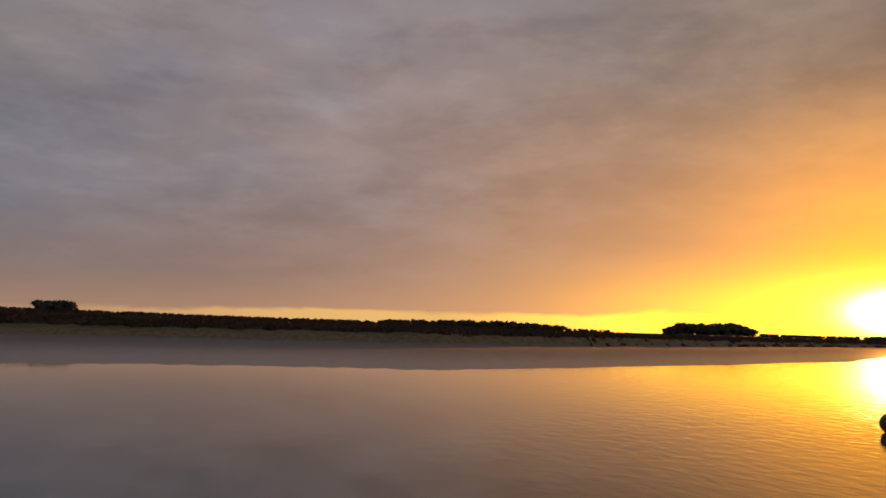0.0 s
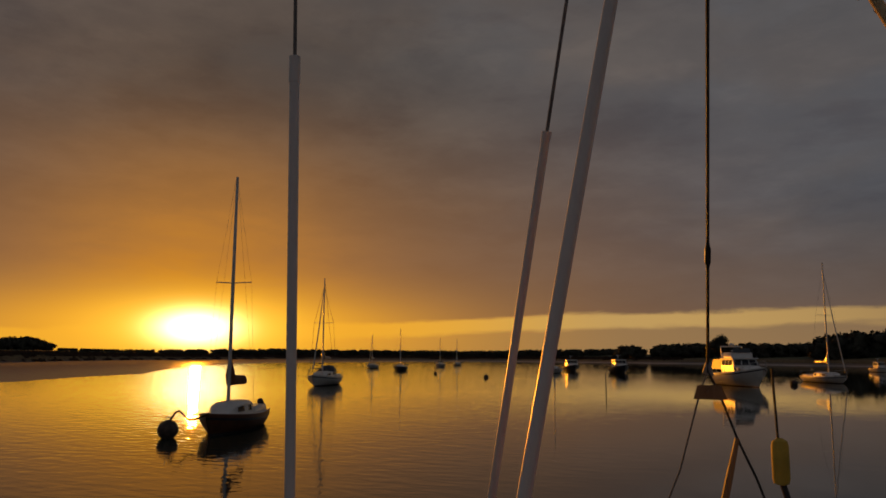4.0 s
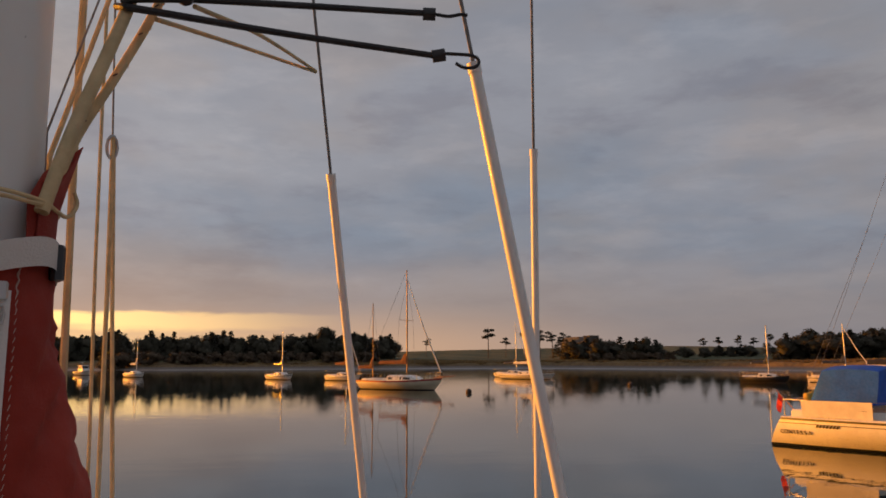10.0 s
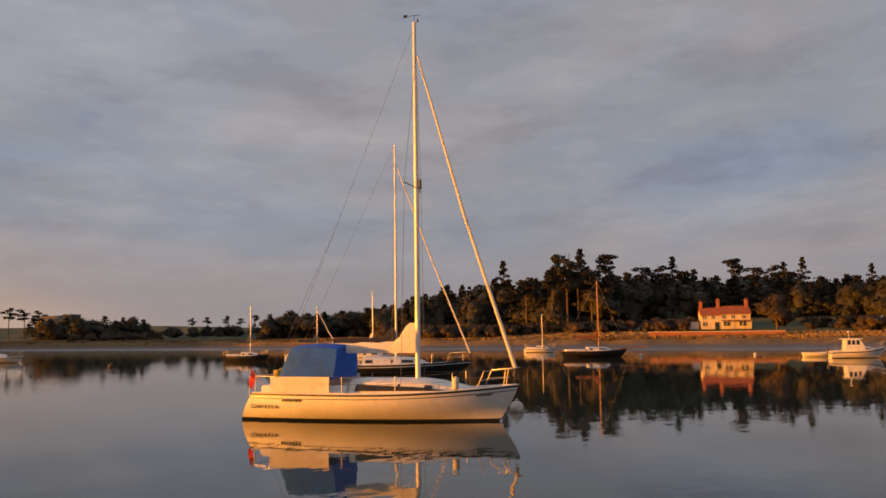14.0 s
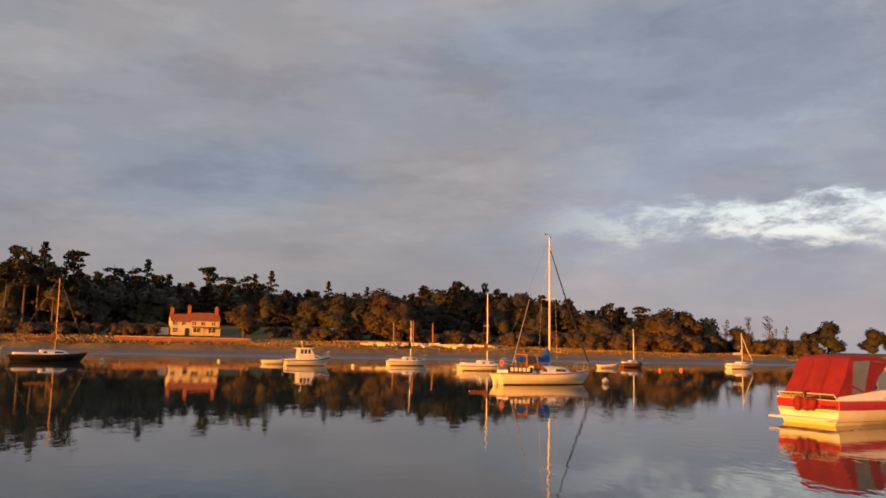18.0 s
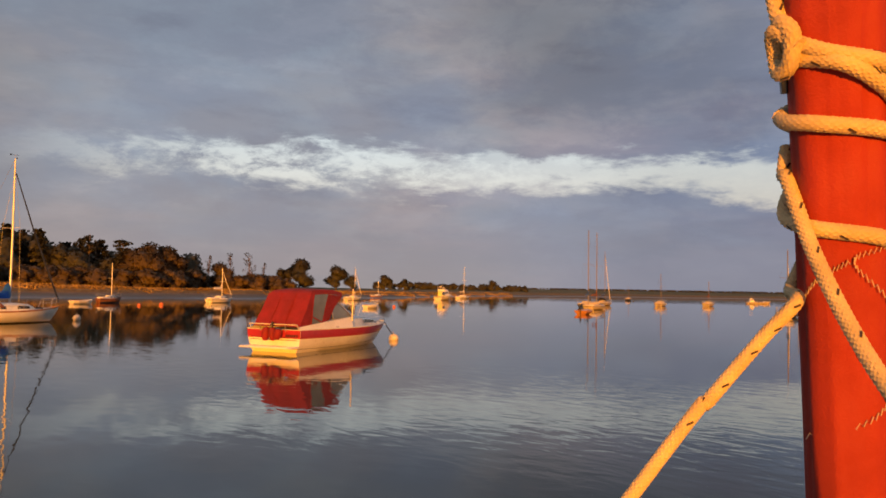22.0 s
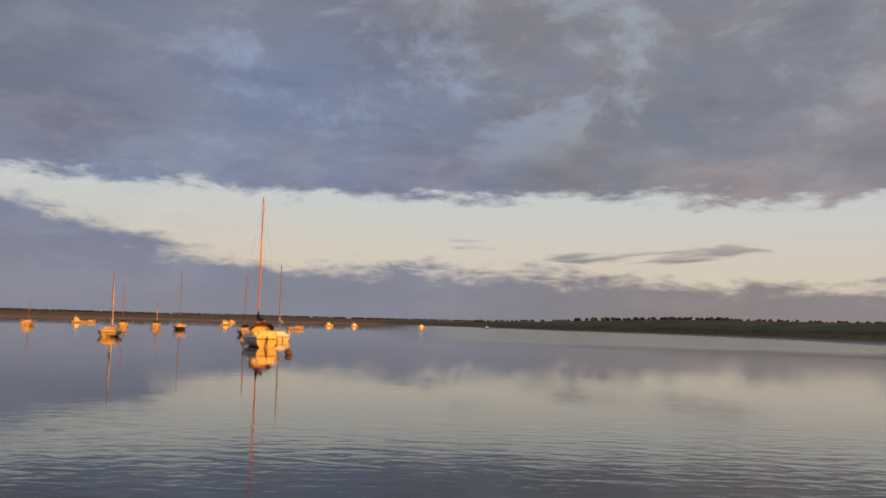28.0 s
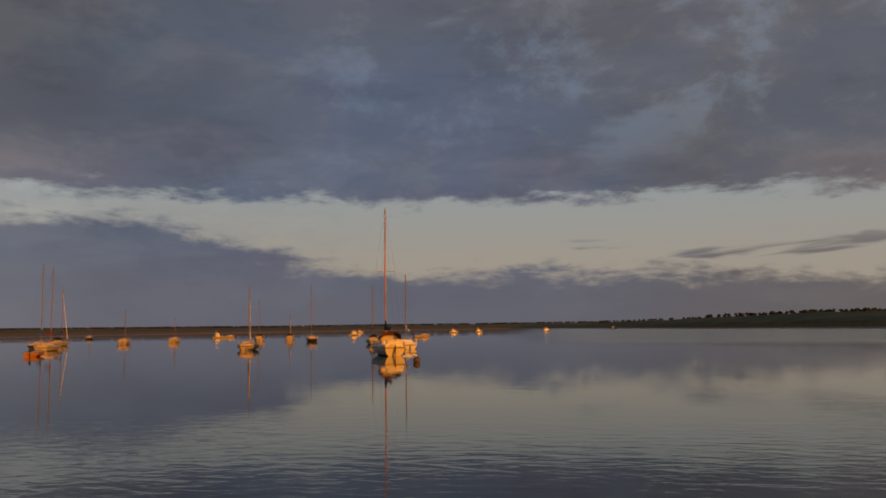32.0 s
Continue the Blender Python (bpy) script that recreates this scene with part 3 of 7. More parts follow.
def build_ground():
    rows, n = [], 480
    for i in range(n):
        az = i * 360 / n
        rw, rb, zb, rl, zl, rh, zh = lerp_table(SHORE, az)
        w = compass(az)
        nz = noise.noise(w * 40) * 0.5 + noise.noise(w * 110) * 0.3
        rw2, rb2 = rw * (1 + 0.05 * nz), rb * (1 + 0.025 * nz)
        radii = [(1.0, -1.5), (rw2 - 14, -0.5), (rw2, 0.0)]
        radii += [(rw2 + (rb2 - rw2) * k, 0.72 * k + 0.10 * noise.noise(w * (60 + 300 * k)) * k) for k in (0.2, 0.4, 0.6, 0.8, 0.97)]
        radii += [(rb2 + 0.7, zb * 0.8), (rb2 + 2.5, zb + 0.35 * noise.noise(w * 160)), (rb2 + (rl - rb2) * 0.5, (zb + zl) / 2 + 0.3 * noise.noise(w * 90)), (rl, zl)]
        radii += [((rl + rh) / 2, (zl + zh) / 2 + 0.5 * noise.noise(w * 50)), (rh, zh), (2600, zh * 0.7), (4900, 2.0)]
        rows.append([(w.x * r, w.y * r, z) for r, z in radii])
    rows.append(rows[0])
    g = part("ground", MB().grid(rows), GROUND)
    tagged(g, "muddy shore rising to salt marsh, pasture and wooded banks", "ground", kind="structure")
    mb = MB()
    mb.grid([[(math.sin(a) * r, math.cos(a) * r, 0.0) for a in (2 * math.pi * k / 96 for k in range(97))] for r in (0.01, 30, 120, 600, 4800)])
    tagged(part("water", mb, WATER), "calm grey estuary water with faint ripples at dusk", "water", kind="structure")


build_ground()


# ---- trees ----
def hearts(centres, fill=0.70, n=8):
    """Closed rounded hearts inside the crown's ellipsoids, so that no light falls through: vertices, quads and normals."""
    vs, fs, ns = [], [], []
    for (cx, cy, cz, rx, ry, rz) in centres:
        o = len(vs)
        for i in range(5):
            e = -1.35 + 2.7 * i / 4
            for k in range(n):
                a = 2 * math.pi * (k + 0.5 * (i % 2)) / n
                d = np.array((math.cos(e) * math.cos(a), math.cos(e) * math.sin(a), math.sin(e)))
                vs.append(np.array((cx, cy, cz)) + d * np.array((rx, ry, rz)) * fill)
                ns.append(d * 0.5 + np.array((0.0, 0.0, 0.6)))
        for i in range(4):
            for k in range(n):
                p, q = o + i * n + k, o + i * n + (k + 1) % n
                fs.append((p, q, q + n, p + n))
    return np.array(vs), np.array(fs), np.array(ns)


def clumps(rng, centres, per, size, skin=0.35):
    """Small leaf clumps scattered through ellipsoids: arrays of vertices and quads."""
    vs, fs, ns = [], [], []
    for (cx, cy, cz, rx, ry, rz) in centres:
        for _ in range(per):
            d = rng.normal(size=3)
            d /= np.linalg.norm(d)
            rad = rng.uniform(skin, 1.0) ** 0.5
            c = np.array((cx, cy, cz)) + d * rad * np.array((rx, ry, rz))
            s = size * rng.uniform(0.55, 1.35)
            a = rng.normal(size=3)
            a /= np.linalg.norm(a)
            b = np.cross(a, rng.normal(size=3))
            b /= np.linalg.norm(b) + 1e-9
            e = np.cross(a, b)
            o = len(vs)
            vs += [c + a * s, c + b * s * 0.8, c - a * s * 0.9, c - b * s, c + e * s * 0.7, c - e * s * 0.6]
            up = c - np.array((0.0, 0.0, 0.45))
            n = d * 0.30 + up / (np.linalg.norm(up) + 1e-6) * 0.45 + np.array((0.0, 0.0, 0.55)) + rng.normal(size=3) * 0.14
            n /= np.linalg.norm(n)
            ns += [n] * 6
            fs.append((o, o + 1, o + 2, o + 3) if np.dot(np.cross(vs[o + 1] - vs[o], vs[o + 2] - vs[o]), n) > 0 else (o, o + 3, o + 2, o + 1))
            fs.append((o, o + 4, o + 2, o + 5) if np.dot(np.cross(vs[o + 4] - vs[o], vs[o + 2] - vs[o]), n) > 0 else (o, o + 5, o + 2, o + 4))
    return np.array(vs), (np.array(fs), np.array(ns))


def soft_normals(me, ns):
    """Shade leaf clumps by the rounding of the crown that they make up."""
    me.polygons.foreach_set("use_smooth", np.ones(len(me.polygons), dtype=bool))
    me.normals_split_custom_set_from_vertices(ns)


def tree_shape(kind, seed, share=1.0, grow=1.0):
    """Trunk and crown of a tree one metre high; share and grow thin the clumps and enlarge them."""
    rng = np.random.default_rng(seed)
    t = MB()
    if kind == "oak":
        t.tube([(0, 0, -0.03), (0.01, 0, 0.15), (0.0, 0.01, 0.38), (0.01, 0, 0.62)], [0.03, 0.024, 0.018, 0.008], 7)
        cs = [(0.0, 0.0, 0.52, 0.25, 0.25, 0.33), (0.02, -0.02, 0.72, 0.19, 0.19, 0.21)]
        for k in range(9):
            a = k * 2.4 + rng.uniform(-0.4, 0.4)
            z = 0.20 + 0.52 * ((k * 0.618) % 1.0)
            r = rng.uniform(0.15, 0.24) * (1.0 if z < 0.5 else 1.0 - (z - 0.5) * 1.2)
            rr = rng.uniform(0.15, 0.21)
            cs.append((r * math.cos(a), r * math.sin(a), z, rr, rr * rng.uniform(0.85, 1.15), rr * rng.uniform(0.75, 1.0)))
            if k < 8:
                t.tube([(0, 0, 0.15 + 0.03 * k), (r * math.cos(a) * 0.5, r * math.sin(a) * 0.5, 0.15 + z * 0.55), (r * math.cos(a), r * math.sin(a), z)], [0.012, 0.008, 0.003], 5)
        v, (fa, na) = clumps(rng, cs, int((190 if share == 1.0 else 96) * share), 0.023 * grow, 0.50)
        hv, hf, hn = hearts(cs)
        f = (np.concatenate([fa, hf + len(v)]), np.concatenate([na, hn]))
        v = np.concatenate([v, hv])
    elif kind == "pine":
        lean = rng.uniform(-0.04, 0.04)
        t.tube([(0, 0, -0.03), (lean * 0.5, 0, 0.4), (lean, 0, 0.72), (lean * 1.2, 0, 0.95)], [0.018, 0.014, 0.010, 0.004], 7)
        cs = []
        for k in range(9):
            a, z = rng.uniform(0, 6.28), rng.uniform(0.62, 0.97)
            r = rng.uniform(0.04, 0.17)
            cs.append((lean + r * math.cos(a), r * math.sin(a), z, rng.uniform(0.07, 0.13), rng.uniform(0.07, 0.13), rng.uniform(0.025, 0.045)))
            t.tube([(lean, 0, z - 0.08), (lean + r * math.cos(a) * 0.6, r * math.sin(a) * 0.6, z - 0.03), (lean + r * math.cos(a), r * math.sin(a), z)], [0.007, 0.005, 0.002], 5)
        v, f = clumps(rng, cs, int(60 * share), 0.020 * grow)
    elif kind == "cedar":
        t.tube([(0, 0, -0.03), (0, 0, 0.5), (0, 0, 0.98)], [0.022, 0.015, 0.003], 7)
        cs = []
        for k in range(22):
            z = 0.22 + 0.76 * k / 21
            a, r = k * 2.4, (1.02 - z) * rng.uniform(0.16, 0.34)
            cs.append((r * math.cos(a), r * math.sin(a), z, 0.05 + (1 - z) * 0.13, 0.05 + (1 - z) * 0.13, 0.022))
            t.tube([(0, 0, z - 0.03), (r * math.cos(a), r * math.sin(a), z)], [0.006, 0.002], 5)
        v, f = clumps(rng, cs, int(34 * share), 0.020 * grow)
    else:  # bare: a thin, half-leafless tree
        t.tube([(0, 0, -0.03), (0.01, 0, 0.4), (0.0, 0.01, 0.95)], [0.018, 0.012, 0.003], 6)
        cs = []
        for k in range(26):
            a, z = rng.uniform(0, 6.28), rng.uniform(0.3, 0.97)
            r = rng.uniform(0.05, 0.22) * (1.1 - z * 0.6)
            cs.append((r * math.cos(a), r * math.sin(a), z, 0.05, 0.05, 0.06))
            t.tube([(0, 0, z - 0.14), (r * math.cos(a), r * math.sin(a), z)], [0.005, 0.0015], 4)
        v, f = clumps(rng, cs, int(9 * share), 0.016 * grow)
    return t, v, f


LEAF = {"oak": OAK, "pine": PINE, "cedar": PINE, "bare": AUTUMN, "autumn": AUTUMN}
SHAPES, TREES = {}, {}
for kind_, count_ in (("oak", 4), ("pine", 3), ("cedar", 2), ("bare", 2)):
    for i_ in range(count_):
        SHAPES[kind_, i_] = tree_shape(kind_, 11 * i_ + len(kind_))
        SHAPES[kind_, i_, "mid"] = tree_shape(kind_, 11 * i_ + len(kind_), 0.62, 1.25)
        SHAPES[kind_, i_, "far"] = tree_shape(kind_, 11 * i_ + len(kind_), 0.17, 2.4)


def plant(kind, az, d, h, wide=1.0, label="", shape=None):
    """A tree of its own at bearing az, d metres off, h metres high."""
    base = "oak" if kind == "autumn" else kind
    count = {"oak": 4, "pine": 3, "cedar": 2, "bare": 2}[base]
    k = int(az * 7) % count if shape is None else shape
    key = (kind, k)
    p = compass(az) * d
    m = Matrix.LocRotScale((p.x, p.y, land_height(az, d)), Euler((0, 0, az * 1.7)), (h * wide, h * wide, h))
    if key not in TREES:
        t, v, f = SHAPES[base, k]
        me = bpy.data.meshes.new("crown")
        me.from_pydata(v.tolist(), [], f[0].tolist())
        soft_normals(me, f[1])
        TREES[key] = (t.mesh("trunk", True), me)
    root = thing("tree", m, label or {"oak": "broad green tree on the shore", "pine": "tall pine with bare trunk and flat dark crown", "cedar": "dark layered conifer above the wood", "bare": "thin half-bare autumn tree", "autumn": "round tree turning brown on the shore"}[kind], "tree", "shore trees")
    part("trunk", TREES[key][0], BARK, root)
    part("crown", TREES[key][1], LEAF[kind], root)


def wood(name, stands, material, label, seed, kinds=("oak",), lod="mid", more=1.45):
    """A far wood, one object: stands of (bearing, bearing, near, far, skyline elevation, elevation, count)."""
    rng = np.random.default_rng(seed)
    V, F, N, n = [], [], [], 0
    for a0, a1, r0, r1, e0, e1, count in stands:
        for i in range(int(count * more)):
            k = rng.uniform()
            az, d = a0 + (a1 - a0) * k, rng.uniform(r0, r1)
            el = e0 + (e1 - e0) * k
            g = land_height(az, d)
            h = max(3.0, (2.4 + d * math.tan(radians(el)) - g) * rng.uniform(0.70, 1.02))
            kind = kinds[rng.integers(len(kinds))]
            _, v, f = SHAPES[kind, rng.integers({"oak": 4, "pine": 3, "cedar": 2, "bare": 2}[kind]), lod]
            faces, nrm = f
            t, wide = rng.uniform(0, 6.28), rng.uniform(0.9, 1.3) * (1.5 if h < 9 else 1.05)
            c, s = math.cos(t), math.sin(t)
            p = compass(az) * d
            q = v.copy()
            q[:, 2] = (q[:, 2] - 0.10) / 0.90 - 0.03
            q = np.stack([(q[:, 0] * c - q[:, 1] * s) * h * wide + p.x, (q[:, 0] * s + q[:, 1] * c) * h * wide + p.y, q[:, 2] * h + g], 1)
            F.append(faces + n)
            V.append(q)
            N.append(np.stack([nrm[:, 0] * c - nrm[:, 1] * s, nrm[:, 0] * s + nrm[:, 1] * c, nrm[:, 2]], 1))
            n += len(q)
    V, F = np.concatenate(V), np.concatenate(F)
    me = bpy.data.meshes.new(name)
    me.vertices.add(len(V))
    me.vertices.foreach_set("co", V.ravel())
    me.loops.add(F.size)
    me.loops.foreach_set("vertex_index", F.ravel())
    me.polygons.add(len(F))
    me.polygons.foreach_set("loop_start", np.arange(len(F)) * 4)
    me.update(calc_edges=True)
    soft_normals(me, np.concatenate(N))
    me.materials.append(material)
    return tagged(new(name, me), label, "wood", kind="stuff")


def build_trees():
    wood("wood_far", [(-32, -19, 480, 600, 1.32, 1.15, 60), (-19, -4, 620, 760, 1.15, 1.0, 70), (-4, 4, 700, 800, 1.15, 1.25, 40), (4, 9, 700, 800, 1.25, 0.9, 30), (9, 12, 700, 800, 0.75, 0.55, 12), (15.6, 16.4, 860, 900, 0.80, 1.25, 7), (16.4, 20.6, 860, 900, 1.32, 1.32, 30), (20.6, 21.6, 860, 900, 1.25, 0.80, 8),
                      (21.8, 28, 720, 850, 0.42, 0.5, 46), (28, 36, 690, 760, 0.5, 0.66, 60), (36, 50, 680, 740, 0.62, 0.56, 110), (50, 60, 640, 700, 0.58, 0.75, 80), (60, 66, 440, 480, 1.05, 1.25, 26), (66, 72, 400, 430, 1.2, 1.2, 22), (72, 77, 345, 370, 1.7, 2.3, 22),
                      (203, 214, 560, 620, 0.75, 0.55, 26), (212, 235, 1150, 1300, 0.33, 0.30, 190), (235, 256, 1300, 1450, 0.30, 0.27, 170), (256, 263, 900, 1000, 0.42, 0.5, 20), (263, 290, 560, 700, 0.62, 0.95, 80), (272.0, 273.6, 560, 590, 1.0, 1.0, 6), (-26.8, -24.8, 400, 420, 1.9, 1.9, 16)], OAK, "dark far woods along the low shores", 5, lod="far", more=2.2)
    wood("wood_shore", [(77, 93, 300, 330, 2.3, 2.15, 70), (93, 96.5, 300, 320, 2.5, 2.1, 16), (108, 113, 300, 330, 1.6, 1.7, 16), (113, 115.2, 290, 300, 1.6, 1.6, 8), (116.5, 123, 290, 310, 1.1, 1.2, 14),
                        (123, 131, 235, 262, 2.0, 2.3, 44), (131, 137, 215, 245, 2.6, 4.1, 36), (137, 143, 205, 240, 4.1, 4.5, 38), (143, 148, 205, 245, 4.9, 4.8, 34), (148, 153, 215, 250, 4.5, 4.5, 34),
                        (153, 161, 225, 260, 4.3, 4.1, 46), (161, 166, 230, 260, 3.9, 3.7, 28), (166, 170.5, 215, 250, 4.0, 4.0, 24), (170.5, 178, 235, 270, 4.8, 4.5, 36), (178, 185, 215, 250, 4.0, 3.0, 34), (185, 190.5, 205, 240, 2.7, 2.7, 24)], OAK, "thick dark wood on the bank", 8, ("oak", "oak", "cedar"))
    wood("undergrowth", [(77, 96, 280, 292, 0.9, 0.9, 40), (131, 153, 186, 200, 1.2, 1.2, 60), (160, 178, 186, 200, 1.3, 1.4, 34), (178, 190, 190, 205, 1.5, 1.4, 40), (190, 197, 205, 230, 1.3, 1.1, 26), (109, 116, 270, 290, 0.7, 0.7, 14)], AUTUMN, "brown scrub and hedges at the edge of the wood", 21)
    # dry grass along the banks
    rng = np.random.default_rng(3)
    n = 42000
    az = np.where(rng.uniform(size=n) < 0.86, rng.uniform(84, 213, n), rng.uniform(84, 130, n))
    tab = np.array([lerp_table(SHORE, a)[:4] for a in np.arange(0, 361)])
    i = az.astype(int)
    rb, rl = tab[i, 1] + 2.0, tab[i, 3]
    d = rb + np.minimum(rl - rb, 26) * rng.uniform(size=n) ** 1.6
    z = np.array([land_height(a, r) for a, r in zip(az, d)])
    t = np.radians(az)
    x, y = np.sin(t) * d, np.cos(t) * d
    w, h, q = rng.uniform(0.25, 0.6, n), rng.uniform(0.12, 0.42, n), rng.uniform(0, np.pi, n)
    V = np.stack([np.stack([x + np.cos(q) * w, y + np.sin(q) * w, z - 0.1], 1), np.stack([x - np.cos(q) * w, y - np.sin(q) * w, z - 0.1], 1), np.stack([x + rng.normal(0, 0.12, n), y + rng.normal(0, 0.12, n), z + h], 1)], 1).reshape(-1, 3)
    me = bpy.data.meshes.new("marsh_grass")
    me.from_pydata(V.tolist(), [], np.arange(3 * n).reshape(-1, 3).tolist())
    me.materials.append(STRAW)
    tagged(new("marsh_grass", me), "dry straw coloured grass along the river banks", "grass", kind="stuff")
    # reeds added over the sunward banks, their dark colour painting the backlit shade
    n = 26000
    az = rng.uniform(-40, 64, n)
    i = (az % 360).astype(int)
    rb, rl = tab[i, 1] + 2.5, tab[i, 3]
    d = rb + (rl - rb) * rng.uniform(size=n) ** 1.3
    z = np.array([land_height(a, r) for a, r in zip(az, d)])
    t = np.radians(az)
    x, y = np.sin(t) * d, np.cos(t) * d
    w, h, q = rng.uniform(0.6, 1.5, n) * d / 220, rng.uniform(0.35, 0.95, n), t + rng.normal(0, 0.5, n)
    V = np.stack([np.stack([x + np.cos(q) * w, y - np.sin(q) * w, z - 0.2], 1), np.stack([x - np.cos(q) * w, y + np.sin(q) * w, z - 0.2], 1), np.stack([x + rng.normal(0, 0.3, n), y + rng.normal(0, 0.3, n), z + h], 1)], 1).reshape(-1, 3)
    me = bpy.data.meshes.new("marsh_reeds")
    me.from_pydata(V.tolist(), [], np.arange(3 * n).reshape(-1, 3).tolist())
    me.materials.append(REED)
    tagged(new("marsh_reeds", me), "reeds on the far salt marsh, coloured dark for their backlit shade", "reeds", kind="stuff")
    for az, d, el, kind in ((103.25, 330, 2.5, "pine"), (104.5, 335, 1.8, "pine"), (105.9, 330, 2.2, "pine"), (106.9, 335, 2.3, "pine"), (107.8, 330, 2.2, "pine"), (108.6, 335, 2.1, "pine"), (98.8, 340, 1.7, "pine"),
                            (118.0, 300, 1.6, "pine"), (119.0, 305, 1.7, "pine"), (120.2, 300, 1.75, "pine"), (121.2, 300, 1.6, "pine"), (122.2, 300, 1.7, "pine"), (124.5, 255, 2.2, "oak"),
                            (139.8, 250, 5.4, "cedar"), (143.6, 240, 5.8, "cedar"), (144.6, 235, 6.1, "pine"), (143.2, 204, 4.7, "pine"), (144.3, 202, 5.2, "pine"), (145.1, 206, 5.6, "pine"), (146.0, 203, 5.0, "pine"), (147.4, 205, 4.6, "pine"), (141.4, 206, 4.4, "pine"),  (145.3, 240, 6.15, "cedar"), (147.0, 240, 5.7, "pine"), (149.5, 245, 5.1, "pine"),
                            (150.6, 250, 5.1, "pine"), (151.6, 250, 5.4, "cedar"), (155.6, 255, 5.1, "pine"), (156.8, 255, 4.8, "pine"), (157.9, 255, 4.85, "pine"), (158.7, 255, 4.75, "cedar"), (159.85, 255, 5.0, "cedar"),
                            (163.85, 255, 4.4, "cedar"), (166.6, 255, 4.1, "cedar"), (184.0, 225, 3.5, "pine"), (186.0, 225, 3.0, "pine"),
                            (158.1, 186, 3.0, "autumn"), (164.6, 196, 3.95, "oak"), (167.6, 198, 4.3, "autumn"), (169.1, 188, 3.4, "autumn"), (162.9, 205, 3.6, "oak"), (187.7, 200, 3.2, "autumn"), (189.0, 205, 2.95, "autumn"), (186.6, 205, 2.7, "autumn"),
                            (191.6, 215, 2.1, "bare"), (193.0, 215, 2.3, "bare"), (194.3, 220, 2.4, "bare"), (195.3, 225, 1.7, "bare"), (192.4, 220, 1.9, "autumn"),
                            (197.75, 270, 2.35, "oak"), (196.5, 275, 1.5, "oak"), (200.35, 300, 1.85, "oak"), (201.4, 305, 1.1, "oak"), (203.8, 330, 1.2, "oak"), (205.2, 340, 0.9, "oak"), (211.5, 520, 0.9, "oak"), (114.2, 290, 1.75, "oak"), (111.0, 300, 1.7, "oak"), (91.5, 300, 2.7, "oak"), (66.6, 400, 1.75, "oak")):
        h = 2.4 + d * math.tan(radians(el)) - land_height(az, d)
        plant(kind, az, d, h, {"oak": 1.2, "autumn": 1.15, "pine": 1.0, "cedar": 0.8, "bare": 1.0}[kind])


build_trees()


# ---- boats ----
class Hull:
    """The lines of a hull: x forward, z up from the waterline."""

    def __init__(self, L, B, bow, stern, mid=None, rake=0.12, transom=0.62, draft=0.28, flare=0.0, counter=0.06):
        self.L, self.B, self.bow, self.stern, self.rake, self.transom, self.draft, self.flare, self.counter = L, B, bow, stern, rake, transom, draft, flare, counter
        self.mid = mid if mid is not None else min(bow, stern) * 0.94
        self.full = 1.0

    def half(self, s):
        a = self.transom + (1 - self.transom) * math.sin(min(s / 0.45, 1) * math.pi / 2)
        b = 1.0 if s < 0.45 else max(0.0, 1 - ((s - 0.45) / 0.55) ** 2.2)
        return self.B / 2 * a * b + 0.012

    def sheer(self, s):
        k = (s - 0.4) / 0.6 if s > 0.4 else (0.4 - s) / 0.4
        e = self.bow if s > 0.4 else self.stern
        return self.mid + (e - self.mid) * k * k

    def at(self, s, v, side=1, out=0.0):
        """v from 0 on the keel to 1 at the sheer."""
        sh = self.sheer(s)
        z = -self.draft + (sh + self.draft) * v
        w = self.half(s) * (math.sin(min(1.0, v * 1.12) * math.pi / 2) ** ((0.55 + 0.5 * s) * self.full)) * (1 - self.flare * s * (1 - v)) + out
        lo, hi = -self.L / 2 + self.counter * self.L * (1 - v), self.L / 2 - self.rake * self.L * (1 - v) ** 1.3
        return Vector((lo + (hi - lo) * s, side * w, z))

    def vz(self, s, z):
        return (z + self.draft) / (self.sheer(s) + self.draft)


